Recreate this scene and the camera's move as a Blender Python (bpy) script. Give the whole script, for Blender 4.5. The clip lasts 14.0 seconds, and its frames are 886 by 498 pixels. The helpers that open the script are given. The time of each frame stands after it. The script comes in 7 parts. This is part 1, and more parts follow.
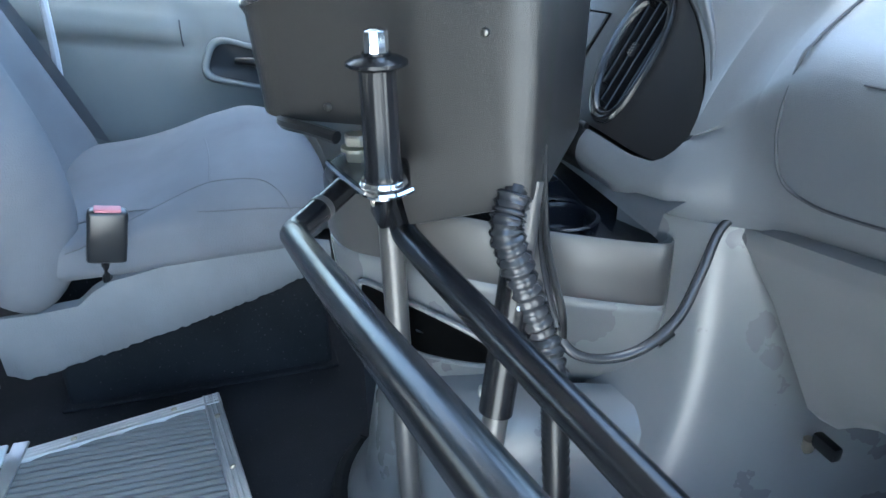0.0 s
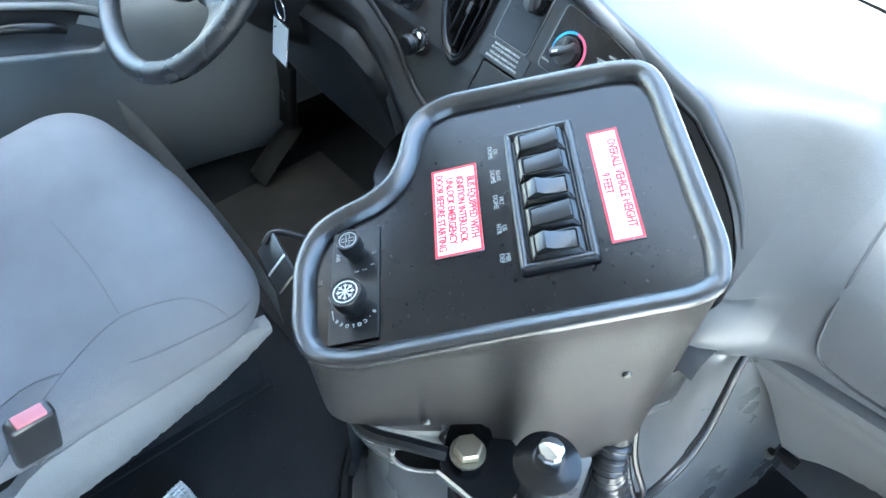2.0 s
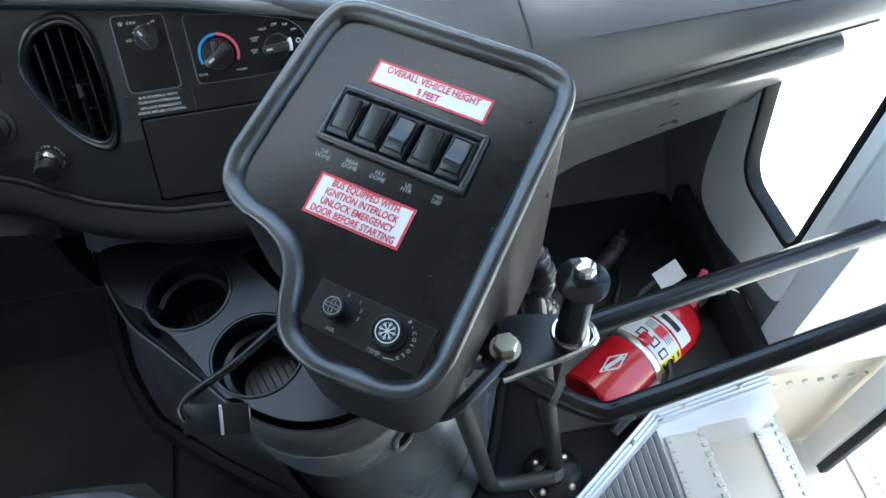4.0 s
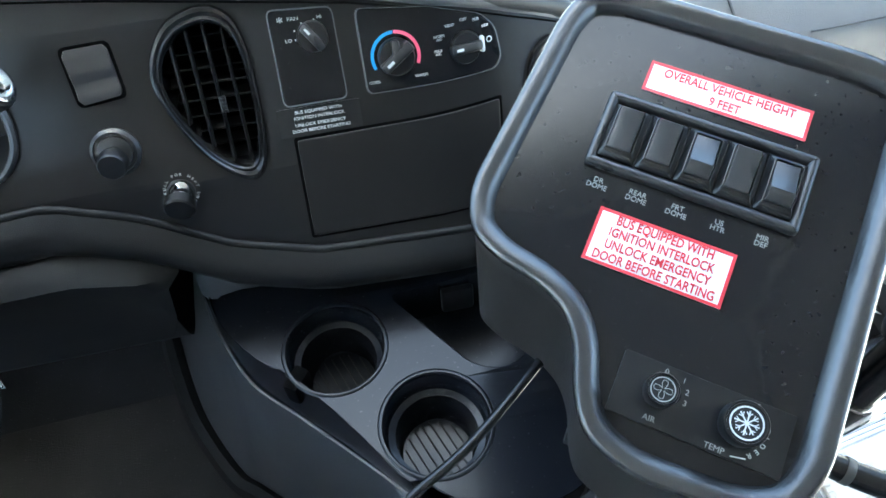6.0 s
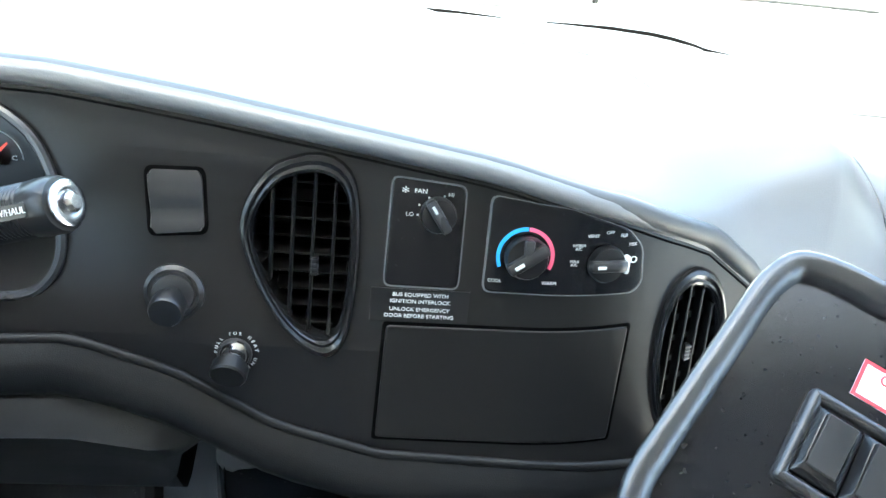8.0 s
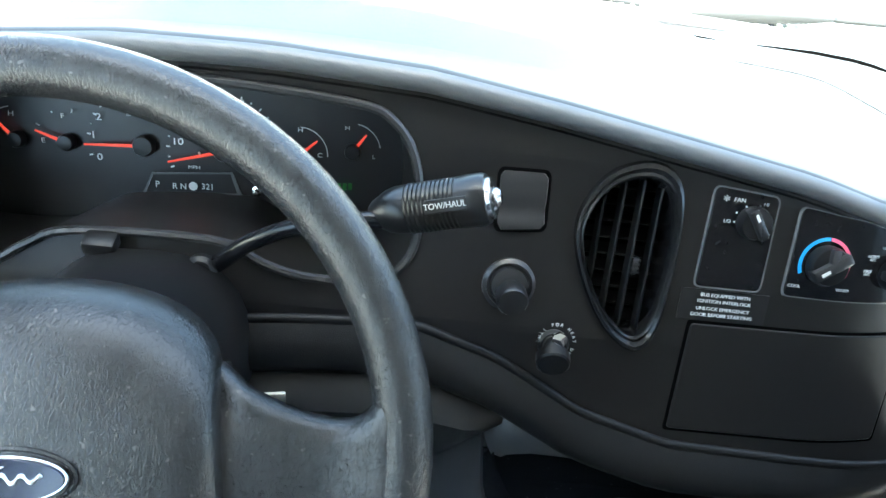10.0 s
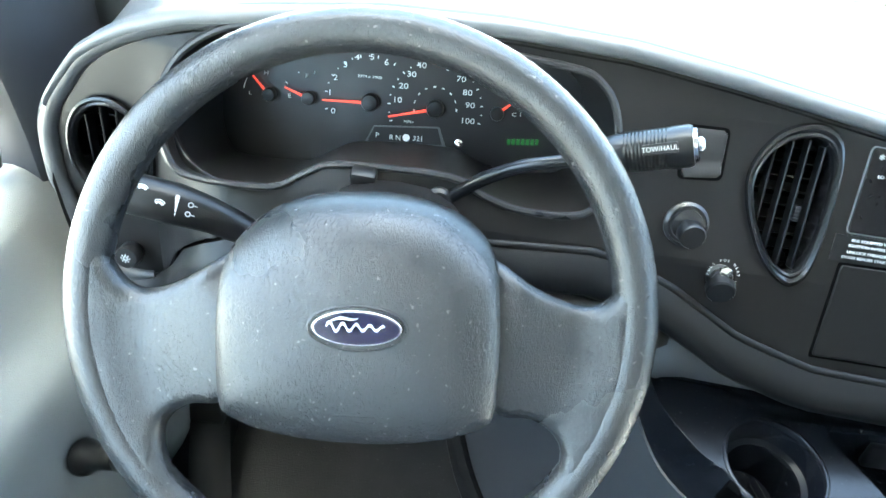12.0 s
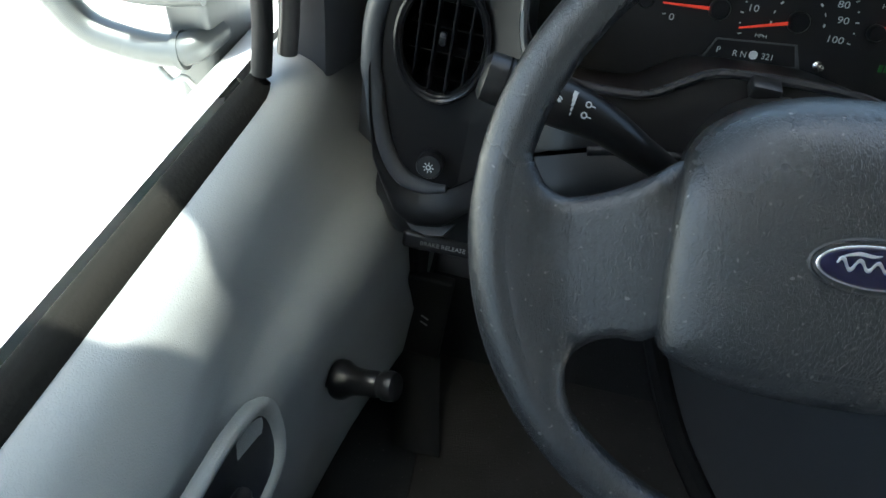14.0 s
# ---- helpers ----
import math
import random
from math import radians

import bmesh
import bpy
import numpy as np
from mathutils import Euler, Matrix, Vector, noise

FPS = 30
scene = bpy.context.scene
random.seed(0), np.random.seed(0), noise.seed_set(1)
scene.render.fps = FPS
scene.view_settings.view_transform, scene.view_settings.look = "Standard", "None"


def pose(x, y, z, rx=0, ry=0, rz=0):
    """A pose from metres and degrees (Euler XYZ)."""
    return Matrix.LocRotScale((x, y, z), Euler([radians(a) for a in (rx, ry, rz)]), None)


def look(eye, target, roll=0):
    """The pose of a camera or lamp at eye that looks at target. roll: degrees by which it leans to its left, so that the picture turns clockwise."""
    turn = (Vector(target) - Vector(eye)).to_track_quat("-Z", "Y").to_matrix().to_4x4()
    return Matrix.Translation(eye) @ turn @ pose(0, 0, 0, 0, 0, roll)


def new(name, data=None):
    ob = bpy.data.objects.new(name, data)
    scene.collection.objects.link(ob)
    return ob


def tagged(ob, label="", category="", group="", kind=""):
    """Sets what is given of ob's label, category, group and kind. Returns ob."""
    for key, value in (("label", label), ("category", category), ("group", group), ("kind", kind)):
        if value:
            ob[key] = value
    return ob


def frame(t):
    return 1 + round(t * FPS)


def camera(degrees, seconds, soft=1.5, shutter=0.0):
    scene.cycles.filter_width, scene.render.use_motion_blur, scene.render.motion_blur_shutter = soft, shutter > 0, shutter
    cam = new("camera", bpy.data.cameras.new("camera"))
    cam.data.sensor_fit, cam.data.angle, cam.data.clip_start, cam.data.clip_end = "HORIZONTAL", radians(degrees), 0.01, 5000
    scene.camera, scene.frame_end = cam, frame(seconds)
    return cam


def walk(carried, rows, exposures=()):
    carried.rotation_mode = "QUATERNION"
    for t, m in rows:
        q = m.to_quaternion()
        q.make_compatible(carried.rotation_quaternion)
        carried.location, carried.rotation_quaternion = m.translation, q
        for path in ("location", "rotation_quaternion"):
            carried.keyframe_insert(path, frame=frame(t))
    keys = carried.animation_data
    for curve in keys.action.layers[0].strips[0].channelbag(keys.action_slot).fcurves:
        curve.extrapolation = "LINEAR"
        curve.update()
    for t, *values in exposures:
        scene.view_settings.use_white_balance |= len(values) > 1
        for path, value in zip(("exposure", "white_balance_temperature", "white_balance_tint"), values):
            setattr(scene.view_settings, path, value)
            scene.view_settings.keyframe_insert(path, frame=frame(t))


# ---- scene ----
cam = camera(64.0, 14.0)
PATH = [
    (0, (0.8994, 0.1385, 0.7404), (0.0273, 0.3704, 0.3096), -1.39),
    (0.5, (0.8341, 0.1035, 0.8193), (0.0242, 0.3167, 0.2729), -2.65),
    (1, (0.7165, 0.0273, 0.9338), (0.0174, 0.3328, 0.2873), 1.26),
    (1.5, (0.6061, 0.0159, 1.0190), (-0.0086, 0.3998, 0.3299), 4.32),
    (2, (0.4830, 0.0353, 1.1022), (-0.0139, 0.4636, 0.3474), 2.17),
    (2.5, (0.4230, 0.0149, 1.1552), (0.0593, 0.4974, 0.3584), -0.32),
    (3, (0.2948, -0.0693, 1.1769), (0.2074, 0.4966, 0.3571), -1.88),
    (3.2, (0.2773, -0.0772, 1.1804), (0.2281, 0.4914, 0.3592), -2.34),
    (5.3, (0.0755, -0.0097, 1.1023), (0.2812, 0.5370, 0.2906), -3.94),
    (5.5, (0.0531, 0.0119, 1.0979), (0.2176, 0.5680, 0.2832), -3.71),
    (6, (0.0108, 0.0774, 1.0723), (0.1313, 0.6420, 0.2558), -0.94),
    (6.5, (-0.0093, 0.1065, 1.0652), (0.1351, 0.6734, 0.2542), 5.09),
    (7, (-0.0090, 0.1895, 1.0434), (0.1281, 0.8219, 0.2810), 8.41),
    (7.2, (-0.0040, 0.2129, 1.0353), (0.1258, 0.8712, 0.2938), 9.50),
    (9.3, (-0.2010, 0.1881, 1.0300), (-0.0803, 0.8952, 0.3332), 11.89),
    (9.5, (-0.2216, 0.1857, 1.0282), (-0.1074, 0.8938, 0.3314), 11.90),
    (10, (-0.2740, 0.1773, 1.0229), (-0.1647, 0.8837, 0.3236), 12.31),
    (10.5, (-0.3234, 0.1607, 1.0132), (-0.2460, 0.8655, 0.3080), 11.78),
    (11, (-0.3380, 0.1079, 1.0335), (-0.2873, 0.7782, 0.2932), 11.25),
    (11.5, (-0.3408, 0.0640, 1.0682), (-0.3072, 0.7162, 0.3110), 10.12),
    (12, (-0.3894, 0.0636, 1.0603), (-0.3664, 0.7502, 0.3337), 9.84),
    (12.5, (-0.4948, 0.0656, 1.0174), (-0.4830, 0.7490, 0.2874), 9.27),
    (13, (-0.6038, 0.0647, 0.9640), (-0.6524, 0.7124, 0.2038), 6.96),
    (13.5, (-0.6207, 0.0696, 0.9523), (-0.6806, 0.6980, 0.1767), 8.65),
    (14, (-0.6207, 0.0699, 0.9527), (-0.6738, 0.6918, 0.1714), 10.06),
]
walk(cam, [(t, look(eye, target, roll)) for t, eye, target, roll in PATH],
     [(0.0, 3.55, 5350, -1), (0.5, 3.98, 5600, -1), (1.0, 4.32, 5600, 0), (1.5, 4.55, 5600, -2), (2.2, 4.15, 5600, -3), (3.0, 4.08, 5600, -5), (4.2, 2.85, 5900, -2), (5.3, 2.2, 6000, -2), (5.6, 2.5, 6100, -2), (6.0, 3.9, 5900, -3), (6.5, 5.0, 5900, -3),
      (7.2, 4.8, 6300, -2), (9.3, 3.8, 6100, -3), (10.0, 3.82, 6000, -4), (10.5, 3.86, 5850, -4), (11.0, 4.32, 5750, -5), (12.0, 4.85, 6000, -6), (12.6, 4.85, 6000, -6), (13.3, 3.55, 6100, -2), (14.0, 2.75, 6100, -2)])

# ---- light ----
world = bpy.data.worlds.new("sky_world")
scene.world = world
world.use_nodes = True
sky = world.node_tree.nodes.new("ShaderNodeTexSky")
sky.sky_type, sky.sun_disc = 'NISHITA', False
SUN_AZ, SUN_EL = -150.0, 78.0     # compass from +y towards +x, and height
sky.sun_elevation, sky.sun_rotation = radians(SUN_EL), radians(SUN_AZ)
sky.dust_density, sky.ozone_density = 4.0, 0.6
bg = world.node_tree.nodes["Background"]
world.node_tree.links.new(sky.outputs[0], bg.inputs[0])
bg.inputs[1].default_value = 0.15
sun = new("sun", bpy.data.lights.new("sun", 'SUN'))
sun.data.energy, sun.data.angle, sun.data.color = 3.0, radians(0.5), (1.0, 0.95, 0.88)
sun.matrix_world = look((10 * math.sin(radians(SUN_AZ)), 10 * math.cos(radians(SUN_AZ)), 10 * math.tan(radians(SUN_EL))), (0, 0, 0))

# ---- building helpers ----
def mat(name, color, rough=0.6, metal=0.0, bump=0.0, scale=200.0, vary=0.12, spec=0.5, stain=0.0, kind="noise", trans=0.0, emit=0.0, detail=3.0, specks=0.0):
    m = bpy.data.materials.new(name)
    m.use_nodes = True
    nt = m.node_tree
    b = nt.nodes["Principled BSDF"]
    b.inputs["Roughness"].default_value = rough
    b.inputs["Metallic"].default_value = metal
    b.inputs["Specular IOR Level"].default_value = spec
    b.inputs["Transmission Weight"].default_value = trans
    tc = nt.nodes.new("ShaderNodeTexCoord")
    fine = nt.nodes.new("ShaderNodeTexVoronoi" if kind == "leather" else "ShaderNodeTexNoise")
    fine.inputs["Scale"].default_value = scale
    if kind != "leather":
        fine.inputs["Detail"].default_value = detail
    big = nt.nodes.new("ShaderNodeTexNoise")
    big.inputs["Scale"].default_value = 7.0
    big.inputs["Detail"].default_value = 6.0
    nt.links.new(tc.outputs["Object"], fine.inputs["Vector"])
    nt.links.new(tc.outputs["Object"], big.inputs["Vector"])
    mixv = nt.nodes.new("ShaderNodeMix")
    mixv.data_type = 'RGBA'
    lo = [max(0.0, c * (1 - vary)) for c in color] + [1]
    hi = [min(1.0, c * (1 + vary)) for c in color] + [1]
    mixv.inputs[6].default_value, mixv.inputs[7].default_value = lo, hi
    nt.links.new(big.outputs[0], mixv.inputs[0])
    tone = mixv.outputs[2]
    if specks:                                # lint and scuffs
        dot = nt.nodes.new("ShaderNodeTexNoise")
        dot.inputs["Scale"].default_value, dot.inputs["Detail"].default_value = 260.0, 1.0
        nt.links.new(tc.outputs["Object"], dot.inputs["Vector"])
        cut = nt.nodes.new("ShaderNodeMapRange")
        cut.inputs[1].default_value, cut.inputs[2].default_value, cut.inputs[4].default_value = 0.70, 0.80, specks
        nt.links.new(dot.outputs[0], cut.inputs[0])
        mixs = nt.nodes.new("ShaderNodeMix")
        mixs.data_type = 'RGBA'
        mixs.inputs[7].default_value = (0.32, 0.31, 0.30, 1)
        nt.links.new(cut.outputs[0], mixs.inputs[0])
        nt.links.new(tone, mixs.inputs[6])
        tone = mixs.outputs[2]
    nt.links.new(tone, b.inputs["Base Color"])
    rr = nt.nodes.new("ShaderNodeMapRange")
    rr.inputs[3].default_value, rr.inputs[4].default_value = max(0.02, rough * 0.80), min(1.0, rough * 1.22)
    nt.links.new(big.outputs[0], rr.inputs[0])
    nt.links.new(rr.outputs[0], b.inputs["Roughness"])
    if kind == "leather":
        fine.feature = 'DISTANCE_TO_EDGE'
        warp = nt.nodes.new("ShaderNodeTexNoise")
        warp.inputs["Scale"].default_value = scale * 0.35
        warp.inputs["Detail"].default_value = 2.0
        vm = nt.nodes.new("ShaderNodeVectorMath")
        vm.operation = 'MULTIPLY_ADD'
        vm.inputs[1].default_value = [2.2 / scale] * 3
        nt.links.new(tc.outputs["Object"], warp.inputs["Vector"])
        nt.links.new(warp.outputs[1], vm.inputs[0])
        nt.links.new(tc.outputs["Object"], vm.inputs[2])
        nt.links.new(vm.outputs[0], fine.inputs["Vector"])
        grade = nt.nodes.new("ShaderNodeMapRange")
        grade.inputs[1].default_value, grade.inputs[2].default_value = 0.0, 0.28
        nt.links.new(fine.outputs[0], grade.inputs[0])
        fine = grade
    if kind == "hide":                        # long soft wrinkles
        fine.inputs["Detail"].default_value, fine.inputs["Distortion"].default_value = 2.5, 1.4
        mp = nt.nodes.new("ShaderNodeMapping")
        mp.inputs["Scale"].default_value = (1.0, .55, .55)
        nt.links.new(tc.outputs["Object"], mp.inputs["Vector"])
        nt.links.new(mp.outputs[0], fine.inputs["Vector"])
    if bump:
        bp = nt.nodes.new("ShaderNodeBump")
        bp.inputs["Strength"].default_value = min(1.0, bump)
        bp.inputs["Distance"].default_value = {"leather": 0.12 / scale, "cloth": 0.0008, "hide": 0.0011}.get(kind, 0.0005)
        nt.links.new(fine.outputs[0], bp.inputs["Height"])
        nt.links.new(bp.outputs[0], b.inputs["Normal"])
    if emit:
        b.inputs["Emission Color"].default_value = (*color, 1)
        b.inputs["Emission Strength"].default_value = emit
    return m


def part(name, bm, material, parent=None, label="", smooth=True, angle=40):
    me = bpy.data.meshes.new(name)
    if isinstance(bm, bpy.types.Mesh):
        me = bm
        me.name = name
    else:
        bmesh.ops.recalc_face_normals(bm, faces=bm.faces)
        bm.to_mesh(me)
        bm.free()
    me.materials.clear()
    me.materials.append(material)
    if smooth:
        me.shade_smooth()
        me.set_sharp_from_angle(angle=radians(angle))
    ob = new(name, me)
    if parent is not None:
        ob.parent = parent
        ob.matrix_parent_inverse = parent.matrix_basis.inverted()
    if label:
        ob["label"] = label
    return ob


def thing(name, at, label, category, group="", kind=""):
    ob = new(name)
    ob.empty_display_size = 0.03
    ob.matrix_basis = Matrix.Translation(at) if not isinstance(at, Matrix) else at
    return tagged(ob, label, category, group, kind)


def join(a, b):
    """Adds the mesh of b to a."""
    me = bpy.data.meshes.new("tmp")
    b.to_mesh(me)
    b.free()
    a.from_mesh(me)
    bpy.data.meshes.remove(me)
    return a


def moved(bm, m):
    bm.transform(m)
    return bm


def rbox(sx, sy, sz, r=0.004, seg=3, m=None):
    """A box with rounded edges, centred."""
    bm = bmesh.new()
    bmesh.ops.create_cube(bm, size=1.0)
    bmesh.ops.scale(bm, vec=(sx, sy, sz), verts=bm.verts)
    if r:
        bmesh.ops.bevel(bm, geom=bm.edges[:] + bm.verts[:], offset=min(r, 0.49 * min(sx, sy, sz)), segments=seg, affect='EDGES', profile=0.5)
    if m is not None:
        bm.transform(m)
    return bm


def loft(rings, closed=True, caps=True):
    """Skin over rings of points, all of the same count."""
    bm = bmesh.new()
    vs = [[bm.verts.new(p) for p in ring] for ring in rings]
    n = len(vs[0])
    for a, b in zip(vs[:-1], vs[1:]):
        for i in range(n if closed else n - 1):
            j = (i + 1) % n
            bm.faces.new((a[i], a[j], b[j], b[i]))
    if closed and caps:
        bm.faces.new(vs[0][::-1])
        bm.faces.new(vs[-1])
    return bm


def spline(pts, n=6, closed=False):
    """Catmull-Rom through the points, n steps a span."""
    p = [Vector(q) for q in pts]
    out = []
    k = len(p)
    for i in range(k if closed else k - 1):
        if closed:
            a, b, c, d = p[i - 1], p[i], p[(i + 1) % k], p[(i + 2) % k]
        else:
            a, b, c, d = p[max(i - 1, 0)], p[i], p[i + 1], p[min(i + 2, k - 1)]
        for s in range(n):
            t = s / n
            out.append(0.5 * ((2 * b) + (c - a) * t + (2 * a - 5 * b + 4 * c - d) * t * t + (3 * b - a - 3 * c + d) * t ** 3))
    if not closed:
        out.append(p[-1])
    return out


def tube(pts, r, res=14, caps=True, smoothn=0):
    """A round tube along the points; r is one radius or one for each point."""
    p = spline(pts, smoothn) if smoothn else [Vector(q) for q in pts]
    rs = r if isinstance(r, (list, tuple)) else [r] * len(p)
    if len(rs) != len(p):
        rs = [float(v) for v in np.interp(np.linspace(0, 1, len(p)), np.linspace(0, 1, len(rs)), rs)]
    up = Vector((0.13, 0.21, 0.97)).normalized()
    rings = []
    for i, q in enumerate(p):
        d = (p[min(i + 1, len(p) - 1)] - p[max(i - 1, 0)]).normalized()
        a = d.cross(up)
        if a.length < 1e-4:
            a = d.cross(Vector((1, 0, 0)))
        a.normalize()
        b = a.cross(d).normalized()
        up = b
        rings.append([q + rs[i] * (math.cos(2 * math.pi * k / res) * a + math.sin(2 * math.pi * k / res) * b) for k in range(res)])
    return loft(rings, True, caps)


def lathe(profile, res=28, m=None):
    """Turned about z: (radius, z) pairs from bottom to top; closed by fans."""
    rings = [[(max(r, 1e-5) * math.cos(2 * math.pi * k / res), max(r, 1e-5) * math.sin(2 * math.pi * k / res), z) for k in range(res)] for r, z in profile]
    bm = loft(rings, True, True)
    if m is not None:
        bm.transform(m)
    return bm


def rounded(pts, r, n=5):
    """A closed outline with its corners rounded; r one radius or one for each corner."""
    out = []
    k = len(pts)
    for i in range(k):
        p, a, b = Vector(pts[i]), Vector(pts[i - 1]), Vector(pts[(i + 1) % k])
        rad = r[i] if isinstance(r, (list, tuple)) else r
        da, db = a - p, b - p
        c = min(rad, 0.48 * da.length, 0.48 * db.length)
        s, e = p + da.normalized() * c, p + db.normalized() * c
        for t in range(n + 1):
            u = t / n
            out.append((1 - u) ** 2 * s + 2 * u * (1 - u) * p + u * u * e)
    return [(q.x, q.y) for q in out]


def rect(x0, y0, x1, y1, r=0.0, n=5):
    pts = [(x0, y0), (x1, y0), (x1, y1), (x0, y1)]
    return rounded(pts, r, n) if r else pts


def circle(cx, cy, r, n=28, ry=None):
    return [(cx + r * math.cos(2 * math.pi * k / n), cy + (ry or r) * math.sin(2 * math.pi * k / n)) for k in range(n)]


def plate(outlines, thick, bevel=0.0, m=None):
    """A flat plate with holes: first outline is the rim, others are holes. Lies in xy, from z = -thick to 0."""
    cu = bpy.data.curves.new("tmp", 'CURVE')
    cu.dimensions, cu.fill_mode = '2D', 'BOTH'
    cu.extrude, cu.bevel_depth, cu.bevel_resolution, cu.offset = max(thick / 2 - bevel, 1e-5), bevel, 2, -bevel
    for o in outlines:
        s = cu.splines.new('POLY')
        s.points.add(len(o) - 1)
        for q, xy in zip(s.points, o):
            q.co = (xy[0], xy[1], 0, 1)
        s.use_cyclic_u = True
    ob = bpy.data.objects.new("tmp", cu)
    scene.collection.objects.link(ob)
    dg = bpy.context.evaluated_depsgraph_get()
    me = bpy.data.meshes.new_from_object(ob.evaluated_get(dg))
    bpy.data.objects.remove(ob)
    bpy.data.curves.remove(cu)
    bm = bmesh.new()
    bm.from_mesh(me)
    bpy.data.meshes.remove(me)
    bmesh.ops.remove_doubles(bm, verts=bm.verts, dist=1e-6)
    bmesh.ops.translate(bm, vec=(0, 0, -thick / 2), verts=bm.verts)
    if m is not None:
        bm.transform(m)
    return bm


def lettering(words, size, m, align='CENTER', thick=0.0002, stretch=1.0, gap=1.0, bold=0.0):
    """The words as thin raised letters in xy, centred on the origin, then placed by m."""
    cu = bpy.data.curves.new("tmp", 'FONT')
    cu.body, cu.size, cu.align_x, cu.align_y, cu.extrude = words, size, align, 'CENTER', thick
    cu.space_line, cu.resolution_u, cu.offset = gap, 3, bold
    ob = bpy.data.objects.new("tmp", cu)
    scene.collection.objects.link(ob)
    dg = bpy.context.evaluated_depsgraph_get()
    me = bpy.data.meshes.new_from_object(ob.evaluated_get(dg))
    bpy.data.objects.remove(ob)
    bpy.data.curves.remove(cu)
    bm = bmesh.new()
    bm.from_mesh(me)
    bpy.data.meshes.remove(me)
    bm.transform(m @ Matrix.Diagonal((stretch, 1, 1, 1)))
    return bm


def basis(o, x, y):
    """A pose whose x and y axes are given."""
    x = Vector(x).normalized()
    z = x.cross(Vector(y)).normalized()
    y = z.cross(x)
    return Matrix(((x.x, y.x, z.x, o[0]), (x.y, y.y, z.y, o[1]), (x.z, y.z, z.z, o[2]), (0, 0, 0, 1)))


def sstep(a, b, x):
    t = min(1.0, max(0.0, (x - a) / (b - a)))
    return t * t * (3 - 2 * t)

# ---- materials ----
# Roll of the grey dash moulding, darkened for the shade under the face
M_ROLL = mat("shaded_dash_roll", (0.0085, 0.0086, 0.0089), 0.42, spec=0.2, bump=0.3, scale=700, kind="leather")
M_ROLL2 = mat("end_rim_grey", (0.046, 0.0475, 0.050), 0.36, spec=0.4, bump=0.3, scale=700, kind="leather")
M_FLANK = mat("engine_cover_grey", (0.060, 0.062, 0.066), 0.32, bump=0.36, scale=600, kind="leather")
M_VENT = mat("vent_black", (0.0055, 0.0055, 0.006), 0.32, spec=0.22)
M_BEZEL = mat("bezel_black", (0.008, 0.008, 0.0085), 0.22, spec=0.4)
# Same grey as the engine cover's flank, darkened for the shade below the dash
M_BOLSTER = mat("shaded_lower_panel_grey", (0.017, 0.0173, 0.018), 0.38, spec=0.3, bump=0.3, scale=650, kind="leather")
M_GREY = mat("dash_grey_vinyl", (0.105, 0.109, 0.114), 0.31, bump=0.38, scale=600, kind="leather")
M_GREY_LIGHT = mat("moulded_grey_plastic", (0.135, 0.136, 0.135), 0.28, bump=0.14, scale=600, kind="leather")
M_DOOR = mat("door_grey_plastic", (0.205, 0.212, 0.205), 0.38, bump=0.35, scale=420, kind="leather")
M_DARK = mat("charcoal_plastic", (0.0105, 0.0100, 0.0100), 0.33, spec=0.24, bump=0.22, scale=900, kind="leather")
M_BLACK = mat("black_plastic", (0.009, 0.009, 0.0095), 0.30, spec=0.35)
M_TRAY = mat("blue_black_tray", (0.008, 0.009, 0.012), 0.24, spec=0.26, specks=0.1, bump=0.1, scale=900)
M_BLACK_TEX = mat("black_textured_shell", (0.0205, 0.0186, 0.0166), 0.32, bump=0.55, scale=620, kind="leather")
M_PANEL = mat("black_panel", (0.007, 0.007, 0.008), 0.15, spec=0.26, specks=0.03, bump=0.10, scale=1800)
M_PAINT = mat("black_gloss_paint", (0.008, 0.008, 0.009), 0.24, spec=0.34)
M_WORN = mat("worn_grey_tube", (0.09, 0.085, 0.08), 0.35, metal=0.4)
M_CHROME = mat("chrome", (0.75, 0.75, 0.76), 0.12, metal=1.0)
M_SCREW = mat("dull_screw", (0.16, 0.155, 0.14), 0.4, metal=1.0)
M_STEEL = mat("zinc_steel", (0.5, 0.47, 0.38), 0.35, metal=1.0)
M_ALU = mat("aluminium_trim", (0.6, 0.6, 0.6), 0.4, metal=0.85, bump=0.25, scale=300, vary=0.2)
M_CLOTH = mat("grey_seat_cloth", (0.142, 0.147, 0.158), 0.92, bump=1.0, scale=600, kind="cloth", spec=0.2, vary=0.3)
M_SKIRT = mat("grey_carpet_skirt", (0.19, 0.195, 0.20), 0.97, bump=1.0, scale=450, kind="cloth", spec=0.1, vary=0.35)
M_CARPET = mat("dark_carpet", (0.022, 0.0228, 0.0245), 0.98, bump=1.0, scale=500, kind="cloth", spec=0.1, vary=0.7, specks=0.22)
# Toe carpet paled to stand in for light the footwell lacks
M_TOE = mat("light_lifted_toe_carpet", (0.150, 0.150, 0.152), 0.97, bump=1.0, scale=450, kind="cloth", spec=0.1, vary=0.5, specks=0.15)
M_RUBBER = mat("ribbed_rubber", (0.17, 0.17, 0.16), 0.65, bump=0.6, scale=120, vary=0.35)
M_RUBBERBLK = mat("black_rubber", (0.010, 0.010, 0.010), 0.6, spec=0.2, bump=0.2, scale=300)
M_WHEEL = mat("wheel_leathergrain", (0.0185, 0.0187, 0.0192), 0.26, spec=0.56, bump=0.54, scale=600, specks=0.16, kind="hide")
M_RED = mat("extinguisher_red", (0.40, 0.008, 0.016), 0.2)
